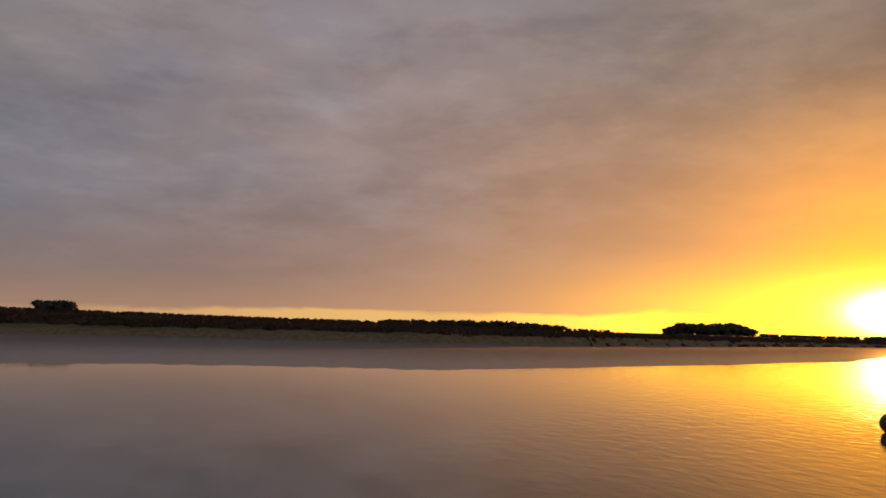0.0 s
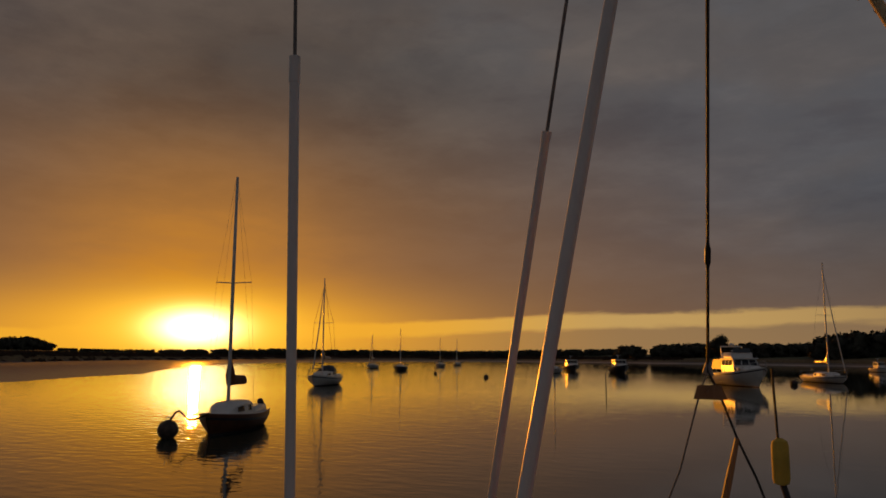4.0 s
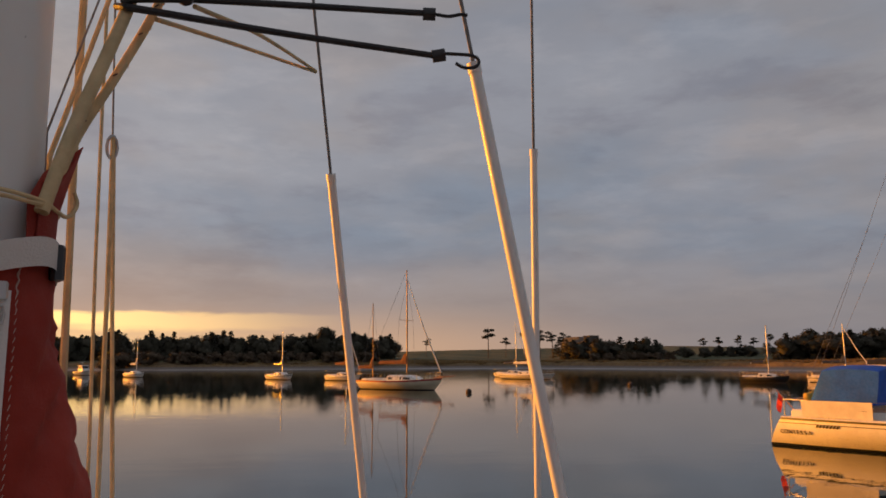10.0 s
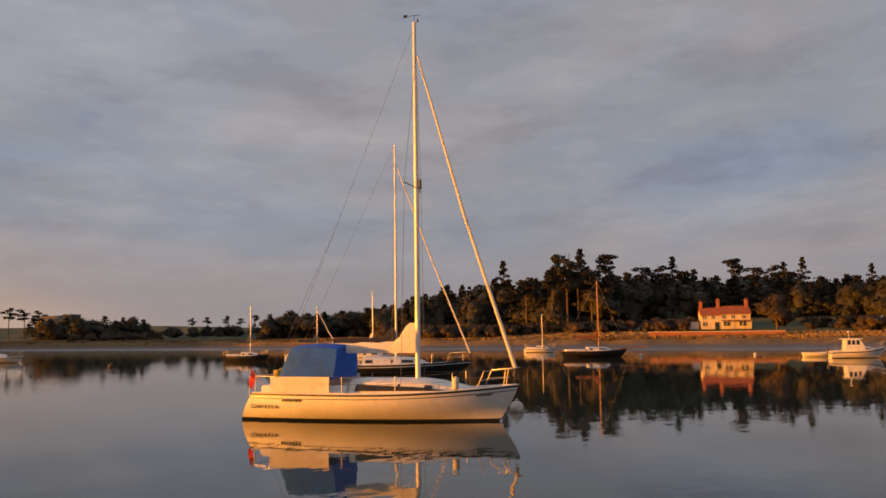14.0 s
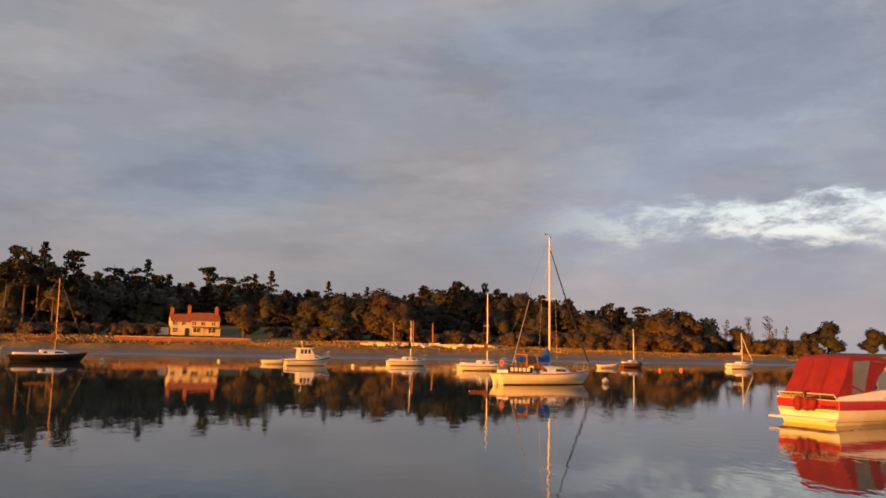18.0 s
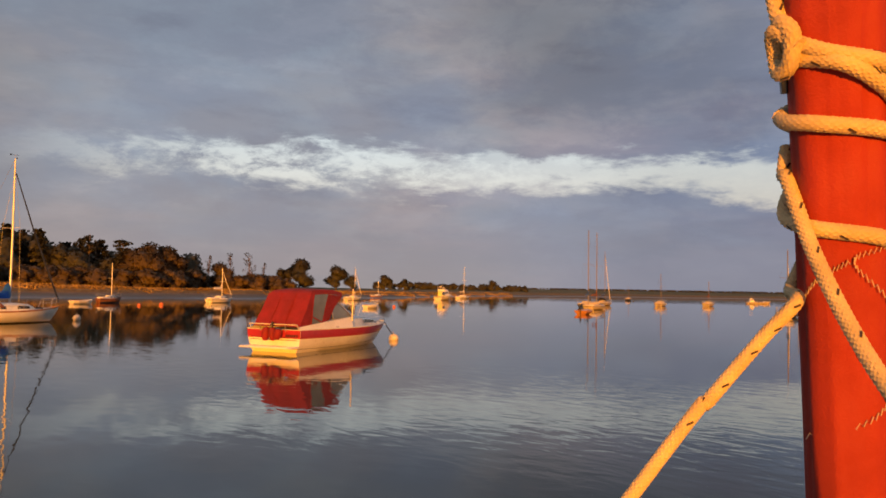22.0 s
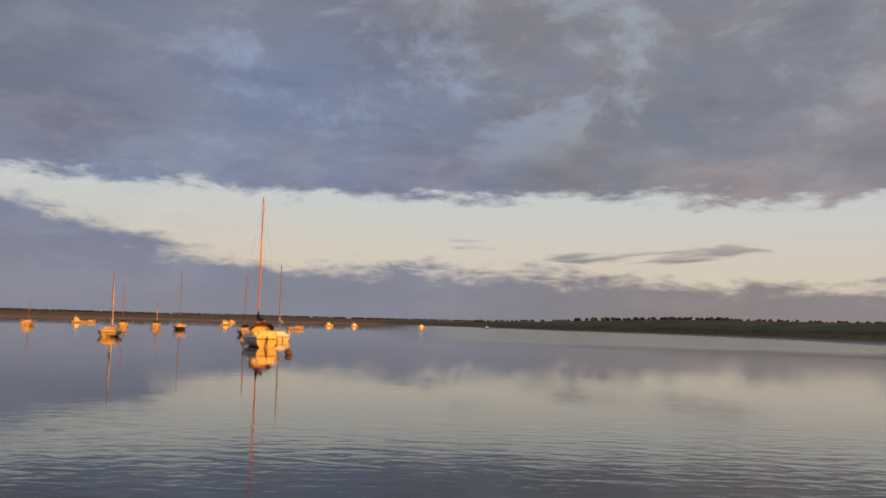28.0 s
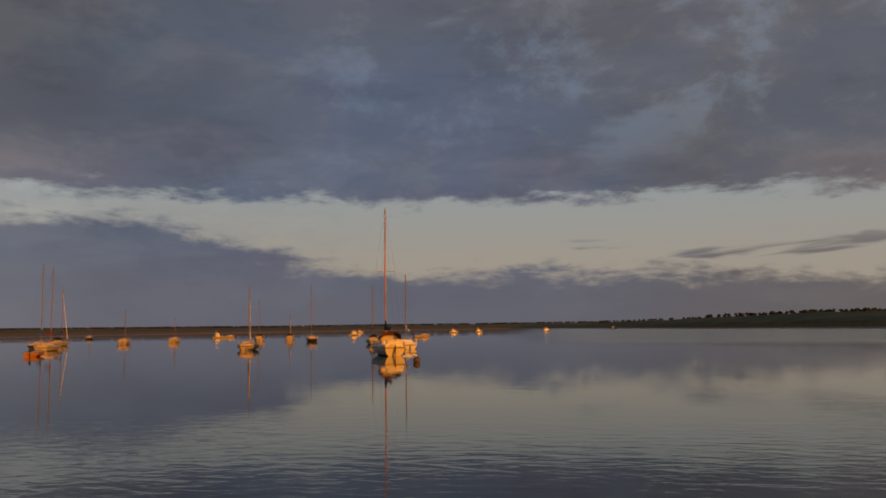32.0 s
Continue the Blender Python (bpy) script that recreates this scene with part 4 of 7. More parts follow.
def hull_parts(root, h, material, bottom=None, stripes=(), deck=DECK, wood_rail=None, well=None):
    S = [i / 22 for i in range(23)]
    V = [0, 0.2, 0.4, 0.55, 0.7, 0.85, 1.0]
    mb = MB()
    for side in (1, -1):
        mb.grid([[h.at(s, v, side) for v in (V if side > 0 else V[::-1])] for s in S])
    mb.poly([h.at(0, v, 1) for v in V] + [h.at(0, v, -1) for v in V[::-1]])
    hull = part("hull", mb, material, root)
    if bottom:
        mb = MB()
        for side in (1, -1):
            mb.grid([[h.at(s, v, side, 0.018) for v in (0.0, 0.1, h.vz(s, 0.0), h.vz(s, 0.035), h.vz(s, 0.07))] for s in S])
        part("boot_stripe", mb, bottom, hull, "dark stripe along the waterline")
    for name, z0, z1, m in stripes:
        mb = MB()
        for side in (1, -1):
            mb.grid([[h.at(s, 1 + z / (h.sheer(s) + h.draft), side, 0.016) for z in (z0, z0 * 0.75 + z1 * 0.25, (z0 + z1) / 2, z0 * 0.25 + z1 * 0.75, z1)] for s in S])
        a, b = [1 + z / (h.sheer(0) + h.draft) for z in (z0, z1)]
        p = [h.at(0, a, 1, 0.008), h.at(0, b, 1, 0.008), h.at(0, b, -1, 0.008), h.at(0, a, -1, 0.008)]
        mb.poly([q - Vector((0.008, 0, 0)) for q in p])
        part(name, mb, m, hull)
    mb = MB()
    cells = [s for s in S]
    mb.grid([[h.at(s, 0.985, 1) * 1 + Vector((0, 0, 0.0)), Vector((h.at(s, 0.985, 1).x, 0, h.at(s, 0.985, 1).z + 0.05 * h.half(s))), h.at(s, 0.985, -1)] for s in cells])
    part("deck", mb, deck, root)
    mb = MB()
    for side in (1, -1):
        mb.tube([h.at(s, 1.0, side, -0.015) + Vector((0, 0, 0.012)) for s in S], 0.028, 5)
    part("toe_rail", mb, wood_rail or material, root)
    return hull


def cabin_part(root, x0, x1, w, z0, h, front=0.6, material=GELCOAT, windows=2, back=0.05, taper=0.8, name="coachroof"):
    """A rounded cabin top between x0 (aft) and x1 (forward), with dark side windows."""
    mb = MB()
    def sec(x, k, hh):
        wk = w * k
        return [Vector((x, -wk / 2, z0)), Vector((x, -wk / 2 * 0.93, z0 + hh * 0.78)), Vector((x, -wk / 2 * 0.72, z0 + hh)), Vector((x, 0, z0 + hh * 1.06)), Vector((x, wk / 2 * 0.72, z0 + hh)), Vector((x, wk / 2 * 0.93, z0 + hh * 0.78)), Vector((x, wk / 2, z0))]
    xs = [(x0, 1.0, h * 0.98), (x0 + back, 1.0, h), ((x0 + x1) / 2, 0.95, h), (x1 - front, 0.5 + taper * 0.42, h * 0.86), (x1 - front * 0.4, taper * 0.78, h * 0.5), (x1, taper * 0.62, 0.02)]
    rows = [sec(*q) for q in xs]
    mb.grid(rows)
    mb.poly(rows[0][::-1])
    cab = part(name, mb, material, root)
    length = (x1 - front - x0) / max(windows, 1)
    for side in (1, -1):
        for i in range(windows):
            a, b = x0 + back + 0.12 + i * length, x0 + back + (i + 1) * length - 0.06
            mb = MB()
            wa, wb = w * (1 - 0.05 * i), w * (0.985 - 0.07 * (i + 1))
            mb.grid([[(a, side * (wa / 2 * 0.985 + 0.008), z0 + h * 0.28), (b, side * (wb / 2 * 0.985 + 0.008), z0 + h * 0.30)], [(a + 0.05, side * (wa / 2 * 0.945 + 0.008), z0 + h * 0.70), (b - 0.02, side * (wb / 2 * 0.945 + 0.008), z0 + h * 0.62)]])
            part("cabin_window", mb, GLASS, cab)
    return cab


def rig(root, h, x, top, mast_mat=ALU, r=0.055, boom=None, cover=None, jib=None, spreaders=1, backstay=True, deck_z=None, mast_name="mast", headstay=True, wire=0.008, boom_z=1.1, flaked=True, wind=False):
    """Mast, boom with its flaked sail, and the standing wires."""
    dz = deck_z if deck_z is not None else h.sheer(0.55) + 0.1
    mast = part(mast_name, MB().tube([(x, 0, dz - 0.3), (x - 0.01, 0, (dz + top) / 2), (x - 0.05, 0, top)], [r, r, r * 0.72], 10), mast_mat, root)
    bow = h.at(1.0, 1.0) + Vector((-0.08, 0, 0.03))
    bow.y = 0
    stern = Vector((h.at(0, 1).x + 0.06, 0, h.sheer(0)))
    hb = h.half(0.52) * 0.93
    zs = [dz + (top - dz) * k for k in ((0.52,) if spreaders == 1 else (0.36, 0.68))] if spreaders else []
    for z in zs:
        part("spreader", MB().tube([(x - 0.12, -hb * 0.72, z + 0.04), (x, 0, z), (x - 0.12, hb * 0.72, z + 0.04)], 0.02, 6), mast_mat, mast)
    hound = top - (top - dz) * 0.10 if jib else top - 0.1
    for side in (1, -1):
        pts = [(x, side * 0.03, hound)] + [(x - 0.12, side * hb * 0.72, z + 0.04) for z in zs[::-1]] + [(x - 0.15, side * hb, h.sheer(0.5))]
        part("shroud", MB().tube(pts, wire, 4), WIRE, root)
    if headstay:
        if jib:
            part("furled_jib", MB().tube([(x + 0.05, 0, hound), (x + (bow.x - x) * 0.5, 0, (hound + bow.z) / 2), (bow.x, 0, bow.z + 0.45)], [0.03, 0.050, 0.058], 9), jib, root)
            part("furling_drum", MB().lathe([(0.03, 0), (0.09, 0.02), (0.09, 0.05), (0.04, 0.08), (0.04, 0.2)], bow + Vector((0, 0, 0.22)), 10), PLASTIC, root)
            part("forestay", MB().tube([bow, bow + Vector(((x - bow.x) * 0.04, 0, 0.45))], wire, 4), WIRE, root)
        else:
            part("forestay", MB().tube([bow, (x, 0, hound)], wire, 4), WIRE, root)
    if backstay:
        part("backstay", MB().tube([stern, (x - 0.05, 0, top)], wire, 4), WIRE, root)
    if boom:
        bz = dz + boom_z
        b = part("boom", MB().tube([(x - 0.08, 0, bz), (x - boom, 0, bz - 0.02)], 0.05, 8), mast_mat, root)
        if cover:
            n = 15
            rows = []
            for i in range(n):
                k = (i / (n - 1)) ** 1.7
                xx = x - 0.02 - (boom - 0.1) * k
                u = min(max((0.24 - k) / 0.18, 0.0), 1.0)
                hh = 0.56 * u * u * (3 - 2 * u) + 0.22 + 0.06 * (1 - k) + 0.02 * math.sin(i * 2.1)
                ww = 0.13 - 0.04 * k + 0.015 * math.sin(i * 1.7)
                rows.append([(xx, -ww * 0.7, bz - 0.07), (xx, -ww, bz + hh * 0.3), (xx, -ww * 0.5, bz + hh * 0.75), (xx, 0, bz + hh), (xx, ww * 0.5, bz + hh * 0.75), (xx, ww, bz + hh * 0.3), (xx, ww * 0.7, bz - 0.07)])
            mb = MB().grid(rows, True)
            mb.poly(rows[0])
            mb.poly(rows[-1][::-1])
            part("sail_cover", mb, cover, b, "sail cover laced over the boom")
    if wind:
        part("wind_vane", MB().tube([(x - 0.05, 0, top), (x - 0.05, 0, top + 0.22)], 0.008, 4).tube([(x - 0.35, 0, top + 0.22), (x + 0.15, 0, top + 0.22)], 0.008, 4).box((x - 0.34, 0, top + 0.22), (0.12, 0.01, 0.09)), PLASTIC, mast)
        part("masthead_light", MB().lathe([(0.03, 0), (0.035, 0.04), (0.02, 0.09)], (x + 0.06, 0, top), 8), PLASTIC, mast)
    return mast


def rails(root, h, stanchions=4, wires=True, pushpit=True, hgt=0.58):
    p = lambda s, side: h.at(s, 1.0, side, -0.05)
    ring = [p(0.86, 1), p(0.86, 1) + Vector((0.22, 0, hgt)), p(0.94, 1) + Vector((0.15, 0, hgt)), Vector((h.at(1, 1).x + 0.06, 0, h.sheer(1) + hgt)), p(0.94, -1) + Vector((0.15, 0, hgt)), p(0.86, -1) + Vector((0.22, 0, hgt)), p(0.86, -1)]
    pul = MB().tube(ring, 0.014, 6)
    for side in (1, -1):
        pul.tube([p(0.95, side), p(0.94, side) + Vector((0.15, 0, hgt))], 0.014, 6)
        pul.tube([p(0.86, side) + Vector((0.11, 0, hgt / 2)), p(0.955, side) + Vector((0.07, 0, hgt / 2))], 0.011, 5)
    part("pulpit", pul, STEEL, root)
    if pushpit:
        ring = [p(0.10, 1), p(0.10, 1) + Vector((0, 0, hgt)), p(0.0, 1) + Vector((0.05, -0.05, hgt)), p(0.0, -1) + Vector((0.05, 0.05, hgt)), p(0.10, -1) + Vector((0, 0, hgt)), p(0.10, -1)]
        q = MB().tube(ring, 0.014, 6)
        for side in (1, -1):
            q.tube([p(0.01, side) + Vector((0.03, 0, 0)), p(0.01, side) + Vector((0.03, 0, hgt))], 0.014, 6)
        part("pushpit", q, STEEL, root)
    for side in (1, -1):
        for i in range(stanchions):
            s = 0.18 + 0.60 * i / max(stanchions - 1, 1)
            part("stanchion", MB().tube([p(s, side), p(s, side) + Vector((0, 0, hgt))], 0.013, 6), STEEL, root)
        if wires:
            for k in (1.0, 0.55):
                part("guard_wire", MB().tube([p(s, side) + Vector((0, 0, hgt * k)) for s in (0.1, 0.3, 0.5, 0.7, 0.86)], 0.005, 4), WIRE, root)


def sprayhood(root, x, w, z, material, length=0.9, hgt=0.75):
    rows = []
    for i in range(5):
        k = i / 4
        hh = hgt * (0.25 + 0.75 * math.sin(min(1, k * 1.25) * math.pi / 2))
        xx = x + length * (1 - k)
        rows.append([(xx, -w / 2, z), (xx, -w / 2 * 0.96, z + hh * 0.6), (xx, -w / 2 * 0.6, z + hh * 0.95), (xx, 0, z + hh), (xx, w / 2 * 0.6, z + hh * 0.95), (xx, w / 2 * 0.96, z + hh * 0.6), (xx, w / 2, z)])
    s = part("sprayhood", MB().grid(rows), material, root)
    s.data.materials[0] = material
    return s


def outboard(root, p, tilt=0):
    o = part("outboard_motor", MB().box((0, 0, 0.30), (0.24, 0.20, 0.30), bevel=0.06).tube([(0, 0, 0.16), (-0.03, 0, -0.35)], 0.05, 8).box((-0.05, 0, -0.42), (0.22, 0.05, 0.10), bevel=0.02), PLASTIC, root)
    o.matrix_basis = pose(*p, 0, tilt, 0)
    return o


def yacht(name, m, L, top, hull=GELCOAT, cover=WHITECLOTH, jib=None, hood=None, mast=ALU, label="", detail=1, B=None, free=0.75, mizzen=None, sprit=0, stripes=None, boom=True, mast_s=0.58, cab=GELCOAT, rail=None, spreaders=1, category="sailing boat", motor=False, tiller_cover=None, wind=False, wire=0.008, group="moored boats", boom_z=1.1):
    root = thing(name, m, label, category, group)
    B = B or L * 0.31 + 0.15
    h = Hull(L, B, free * 1.22, free * 0.95, free * 0.92)
    hull_parts(root, h, hull, ANTIFOUL, stripes if stripes is not None else (("sheer_stripe", -0.16, -0.09, NAVY),), wood_rail=rail)
    z = h.sheer(0.45)
    cabin_part(root, -0.10 * L, 0.27 * L, B * 0.62, z, 0.38 + 0.012 * L, L * 0.09, cab, 2)
    well = MB().box((-0.28 * L, 0, z + 0.10), (0.30 * L, B * 0.60, 0.24), bevel=0.05)
    part("cockpit_coaming", well, cab, root)
    x = (mast_s - 0.5) * L
    rig(root, h, x, top, mast, 0.05 + 0.0015 * top, L * 0.36 if boom else None, cover, jib, spreaders, True, z + 0.40, wind=wind, wire=wire, boom_z=boom_z)
    if mizzen:
        rig(root, h, -0.36 * L, mizzen, mast, 0.045, L * 0.2, cover, None, 0, False, z, "mizzen_mast", False, wire=wire)
    if sprit:
        part("bowsprit", MB().tube([(L * 0.40, 0, h.sheer(1) + 0.05), (L / 2 + sprit, 0, h.sheer(1) + 0.22)], [0.07, 0.04], 8), mast if mast in (WOOD, SPAR) else ALU, root)
        part("bobstay", MB().tube([(L / 2 + sprit, 0, h.sheer(1) + 0.2), (L / 2 - 0.25, 0, 0.3)], 0.01, 4), WIRE, root)
    if hood:
        sprayhood(root, -0.17 * L, B * 0.62, z + 0.22, hood)
    if detail:
        rails(root, h, 4 if detail > 0 else 0)
        part("rudder", MB().box((-L / 2 + 0.02, 0, 0.1), (0.30, 0.05, 0.8), bevel=0.02), hull, root)
        part("hatch", MB().box((0.30 * L, 0, z + 0.16), (0.5, 0.5, 0.08), bevel=0.03), GLASS, root)
    if motor:
        outboard(root, (-L / 2 - 0.12, B * 0.15, free * 0.7))
    return root, h


def mooring_buoy(m, r, material, label, rope=None, ring=True):
    root = thing("mooring_buoy", m, label, "buoy", "mooring buoys")
    part("float", MB().lathe([(0.001, -r * 0.55)] + [(r * math.sin(a), -r * 0.1 - r * math.cos(a) * 0.95 + r * 0.35) for a in (0.5, 0.9, 1.3, 1.7, 2.1, 2.5, 2.9)] + [(0.001, r * 1.21)], sides=16), material, root)
    if ring:
        part("pickup_ring", MB().tube([(r * 0.25 * math.cos(a), 0, r * 1.25 + r * 0.22 * math.sin(a)) for a in (0.0, 0.8, 1.57, 2.3, 3.14)], r * 0.06, 6), STEEL, root)
    if rope:
        part("mooring_rope", MB().tube(rope, 0.02, 6), BLACKROPE, root)
    return root


# ---- the yacht that carries the camera ----
def shell(levels, n=24, gap=0.0, wrinkle=0.0, seed=0.0):
    """Rings of (z, centre x, centre y, half length x, half width y) round a mast, open to the front by gap radians."""
    rows = []
    for z, cx, cy, rx, ry in levels:
        ring = []
        for k in range(n + 1):
            t = gap + (2 * math.pi - 2 * gap) * k / n
            w = 1 + wrinkle * noise.noise(Vector((math.cos(t) * 1.6 + seed, math.sin(t) * 1.6, z * 7 + 1.5 * math.sin(t)))) + wrinkle * 0.6 * noise.noise(Vector((math.cos(t) * 4, math.sin(t) * 4 + seed, z * 16)))
            ring.append((cx + rx * math.cos(t) * w, cy + ry * math.sin(t) * w, z))
        rows.append(ring)
    return rows


def curve(pts, n=6):
    """A smooth line through points."""
    P = [Vector(p) for p in pts]
    P = [P[0] * 2 - P[1]] + P + [P[-1] * 2 - P[-2]]
    out = []
    for a, b, c, d in zip(P, P[1:], P[2:], P[3:]):
        for i in range(n):
            t = i / n
            out.append(0.5 * ((2 * b) + (c - a) * t + (2 * a - 5 * b + 4 * c - d) * t * t + (3 * b - a - 3 * c + d) * t ** 3))
    return out + [P[-2]]


def fleck_rope(name, pts, r, root, flecks=0, label="", colour=FLECK, sides=10, braid=False):
    """A braided rope with dark tracer flecks."""
    line = curve(pts, 8)
    if braid:
        dense = []
        for p, q in zip(line, line[1:]):
            k = max(1, int((q - p).length / (r * 0.16)))
            dense += [p.lerp(q, i / k) for i in range(k)]
        n = 36
        mb = MB().tube(dense + [line[-1]], r, n)
        for i, c in enumerate(dense + [line[-1]]):
            for k in range(n):
                th, run = 2 * math.pi * k / n, i * 0.16 * 3.6
                w = 0.92 + 0.20 * abs(math.sin(5 * th + run)) * abs(math.sin(5 * th - run))
                mb.v[i * n + k] = tuple(c + (Vector(mb.v[i * n + k]) - c) * w)
        ob = part(name, mb, ROPE, root, label)
    else:
        ob = part(name, MB().tube(line, r, sides), ROPE, root, label)
    if flecks:
        mb = MB()
        total = len(line) - 1
        for i in range(flecks):
            k = (i + 0.5) / flecks * total
            a = int(k)
            p, q = line[a], line[min(a + 1, total)]
            d = (q - p).normalized()
            c = p + (q - p) * (k - a)
            side = d.orthogonal().normalized()
            side.rotate(Matrix.Rotation(i * 2.1, 3, d))
            t = d.cross(side) * 0.5 + d
            t.normalize()
            w = t.cross(side).normalized() * r * 0.16
            e = side * (r + 0.0006)
            mb.poly([c + e - t * r * 0.6 - w, c + e + t * r * 0.6 - w, c + e + t * r * 0.6 + w, c + e - t * r * 0.6 + w])
        part("tracer_fleck", mb, colour, ob, "dark tracer woven in the rope", smooth=False)["kind"] = "stuff"
    return ob


def build_own_yacht():
    root = thing("sailing_yacht", pose(1.307, 0.246, 0, 0, 0, -152.2), "white sloop with red sail cover and red furled headsail", "sailing boat")
    L = 10.0
    h = Hull(L, 2.95, 1.12, 0.82, 0.82)
    hp = MB()
    S = [i / 20 for i in range(21)]
    V = [0, 0.25, 0.5, 0.75, 1.0]
    off = Vector((-1.55, 0, 0))
    for side in (1, -1):
        hp.grid([[h.at(s, v, side) + off for v in (V if side > 0 else V[::-1])] for s in S])
    hp.poly([h.at(0, v, 1) + off for v in V] + [h.at(0, v, -1) + off for v in V[::-1]])
    part("hull", hp, GELCOAT, root)
    part("deck", MB().grid([[h.at(s, 0.985, 1) + off, Vector((h.at(s, 0.985).x - 1.55, 0, h.sheer(s) + 0.03)), h.at(s, 0.985, -1) + off] for s in S]), DECK, root)
    # mast with its sail track
    mast = part("mast", MB().grid([[(0.062 * math.cos(t), 0.006 + 0.041 * math.sin(t), z) for t in (2 * math.pi * k / 28 for k in range(28))] for z in (0.8, 2.0, 3.0, 6.0, 11.0)], True), MASTGREY, root)
    part("sail_track", MB().tube([(-0.066, -0.012, 2.3), (-0.066, -0.012, 6.0)], 0.012, 6), ALU, mast)
    part("mast_conduit", MB().tube([(0.004, -0.040, 2.3), (0.004, -0.036, 2.9), (0.004, -0.032, 6.0)], 0.0100, 10), ALU, mast, "bright groove extrusion on the mast")
    part("rivet", MB().lathe([(0.0035, 0), (0.003, 0.002), (0.001, 0.003)], (0.058, 0.012, 2.72), 8, Euler((0, radians(90), 0)).to_matrix().to_4x4()), PLASTIC, mast)
    part("boom", MB().tube([(-0.08, 0, 1.50), (-3.6, 0, 1.48)], 0.05, 10), ALU, root)
    # red cover, open at the front above the strap
    lower = [(1.40, -0.08, 0.03, 0.22, 0.17), (1.62, -0.06, 0.032, 0.20, 0.155), (1.80, -0.14, 0.034, 0.28, 0.145), (1.98, -0.125, 0.034, 0.255, 0.130), (2.12, -0.10, 0.032, 0.22, 0.112), (2.22, -0.072, 0.026, 0.186, 0.098), (2.295, -0.048, 0.019, 0.156, 0.088), (2.34, -0.028, 0.011, 0.133, 0.078), (2.40, -0.008, 0.004, 0.110, 0.067), (2.456, 0.010, 0.0, 0.09, 0.060), (2.504, 0.012, -0.002, 0.086, 0.058)]
    dense = []
    for p, q in zip(lower, lower[1:]):
        for i in range(7):
            dense.append(tuple(x + (y - x) * i / 7 for x, y in zip(p, q)))
    dense.append(lower[-1])
    rows = []
    for z, cx, cy, rx, ry in dense:
        ring = []
        for k in range(97):
            t = 2 * math.pi * k / 96
            arc = ((t + math.pi) % (2 * math.pi) - math.pi) * 0.085
            yy = cy + ry * math.sin(t)
            clear = abs(yy - 0.001 - (2.48 - z) * -0.016) if math.cos(t) > 0 else 1.0
            fade = min(1.0, (2.51 - z) / 0.05) * min(1.0, max(0.0, clear - 0.016) / 0.03)
            fold = 0.0
            for sgn, ang, amp in ((1, 0.80, 0.010), (1, 1.25, 0.006), (-1, 1.05, 0.005)):
                u = arc * math.sin(ang) - sgn * (z - 2.5) * math.cos(ang)
                v = arc * math.cos(ang) + sgn * (z - 2.5) * math.sin(ang)
                fold += amp * (0.35 - 2.4 * abs(noise.noise(Vector((u * 22 + ang * 7, v * 3, ang)))))
            fold += 0.003 * noise.noise(Vector((arc * 60, z * 60, 2)))
            n = Vector((math.cos(t) / rx, math.sin(t) / ry, 0)).normalized()
            ring.append((cx + rx * math.cos(t) + n.x * (fold * fade + 0.002), cy + ry * math.sin(t) + n.y * (fold * fade + 0.002), z))
        rows.append(ring)
    mb = MB().grid(rows)
    cover = part("sail_cover", mb, REDCLOTH, root, "rust red canvas cover zipped round the mast")
    upper = []
    for i, z in enumerate((2.500, 2.525, 2.552, 2.575, 2.60)):
        upper.append((z, 0.010, -0.006, 0.082, 0.058 + 0.001 * i))
    rows = []
    for z, cx, cy, rx, ry in upper:
        ring = []
        for k in range(25):
            # port panel only, from the front gap round to the back
            t = math.pi + 0.05 + (math.pi - 0.62) * k / 24 - 0.12 * (z - 2.5) / 0.1 * (k / 24)
            w = 1 + 0.05 * noise.noise(Vector((t * 2, z * 18, 3)))
            zz = z - (0.0 if z < 2.55 else 0.02 * math.sin(k * 0.35) * (z - 2.55) / 0.05)
            ring.append((cx + rx * math.cos(t) * w, cy + 0.006 + ry * math.sin(t) * w, zz))
        rows.append(ring)
    part("port_flap_panel", MB().grid(rows), REDCLOTH, cover)
    rows = []
    for z, cx, cy, rx, ry in upper[:4]:
        rows.append([(cx + rx * math.cos(t), cy + 0.006 + ry * math.sin(t) * (1 + 0.04 * noise.noise(Vector((t * 2, z * 18, 9)))), z) for t in (0.55 + (math.pi - 0.6) * k / 20 for k in range(21))])
    part("starboard_flap_panel", MB().grid(rows), REDCLOTH, cover)
    # stand-off corners of the collar
    def leaf(name, pts, thick=0.0025):
        P = [Vector(p) for p in pts]
        mid = sum(P, Vector()) / len(P) + Vector((0.012, 0, 0))
        mb = MB()
        for a, b in zip(P, P[1:] + P[:1]):
            mb.poly([a, b, mid])
            mb.poly([b - Vector((thick, 0, 0)), a - Vector((thick, 0, 0)), mid - Vector((thick, 0, 0))])
            mb.poly([a, a - Vector((thick, 0, 0)), b - Vector((thick, 0, 0)), b])
        return part(name, mb, REDCLOTH, cover)
    leaf("collar_corner", [(0.037, -0.053, 2.62), (0.014, -0.086, 2.598), (0.030, -0.082, 2.556), (0.060, -0.066, 2.500), (0.098, -0.017, 2.504), (0.083, -0.026, 2.559)])
    leaf("collar_corner", [(0.020, 0.081, 2.63), (0.042, 0.041, 2.593), (0.080, 0.021, 2.557), (0.085, 0.022, 2.51), (0.060, 0.044, 2.51), (0.028, 0.070, 2.595)])
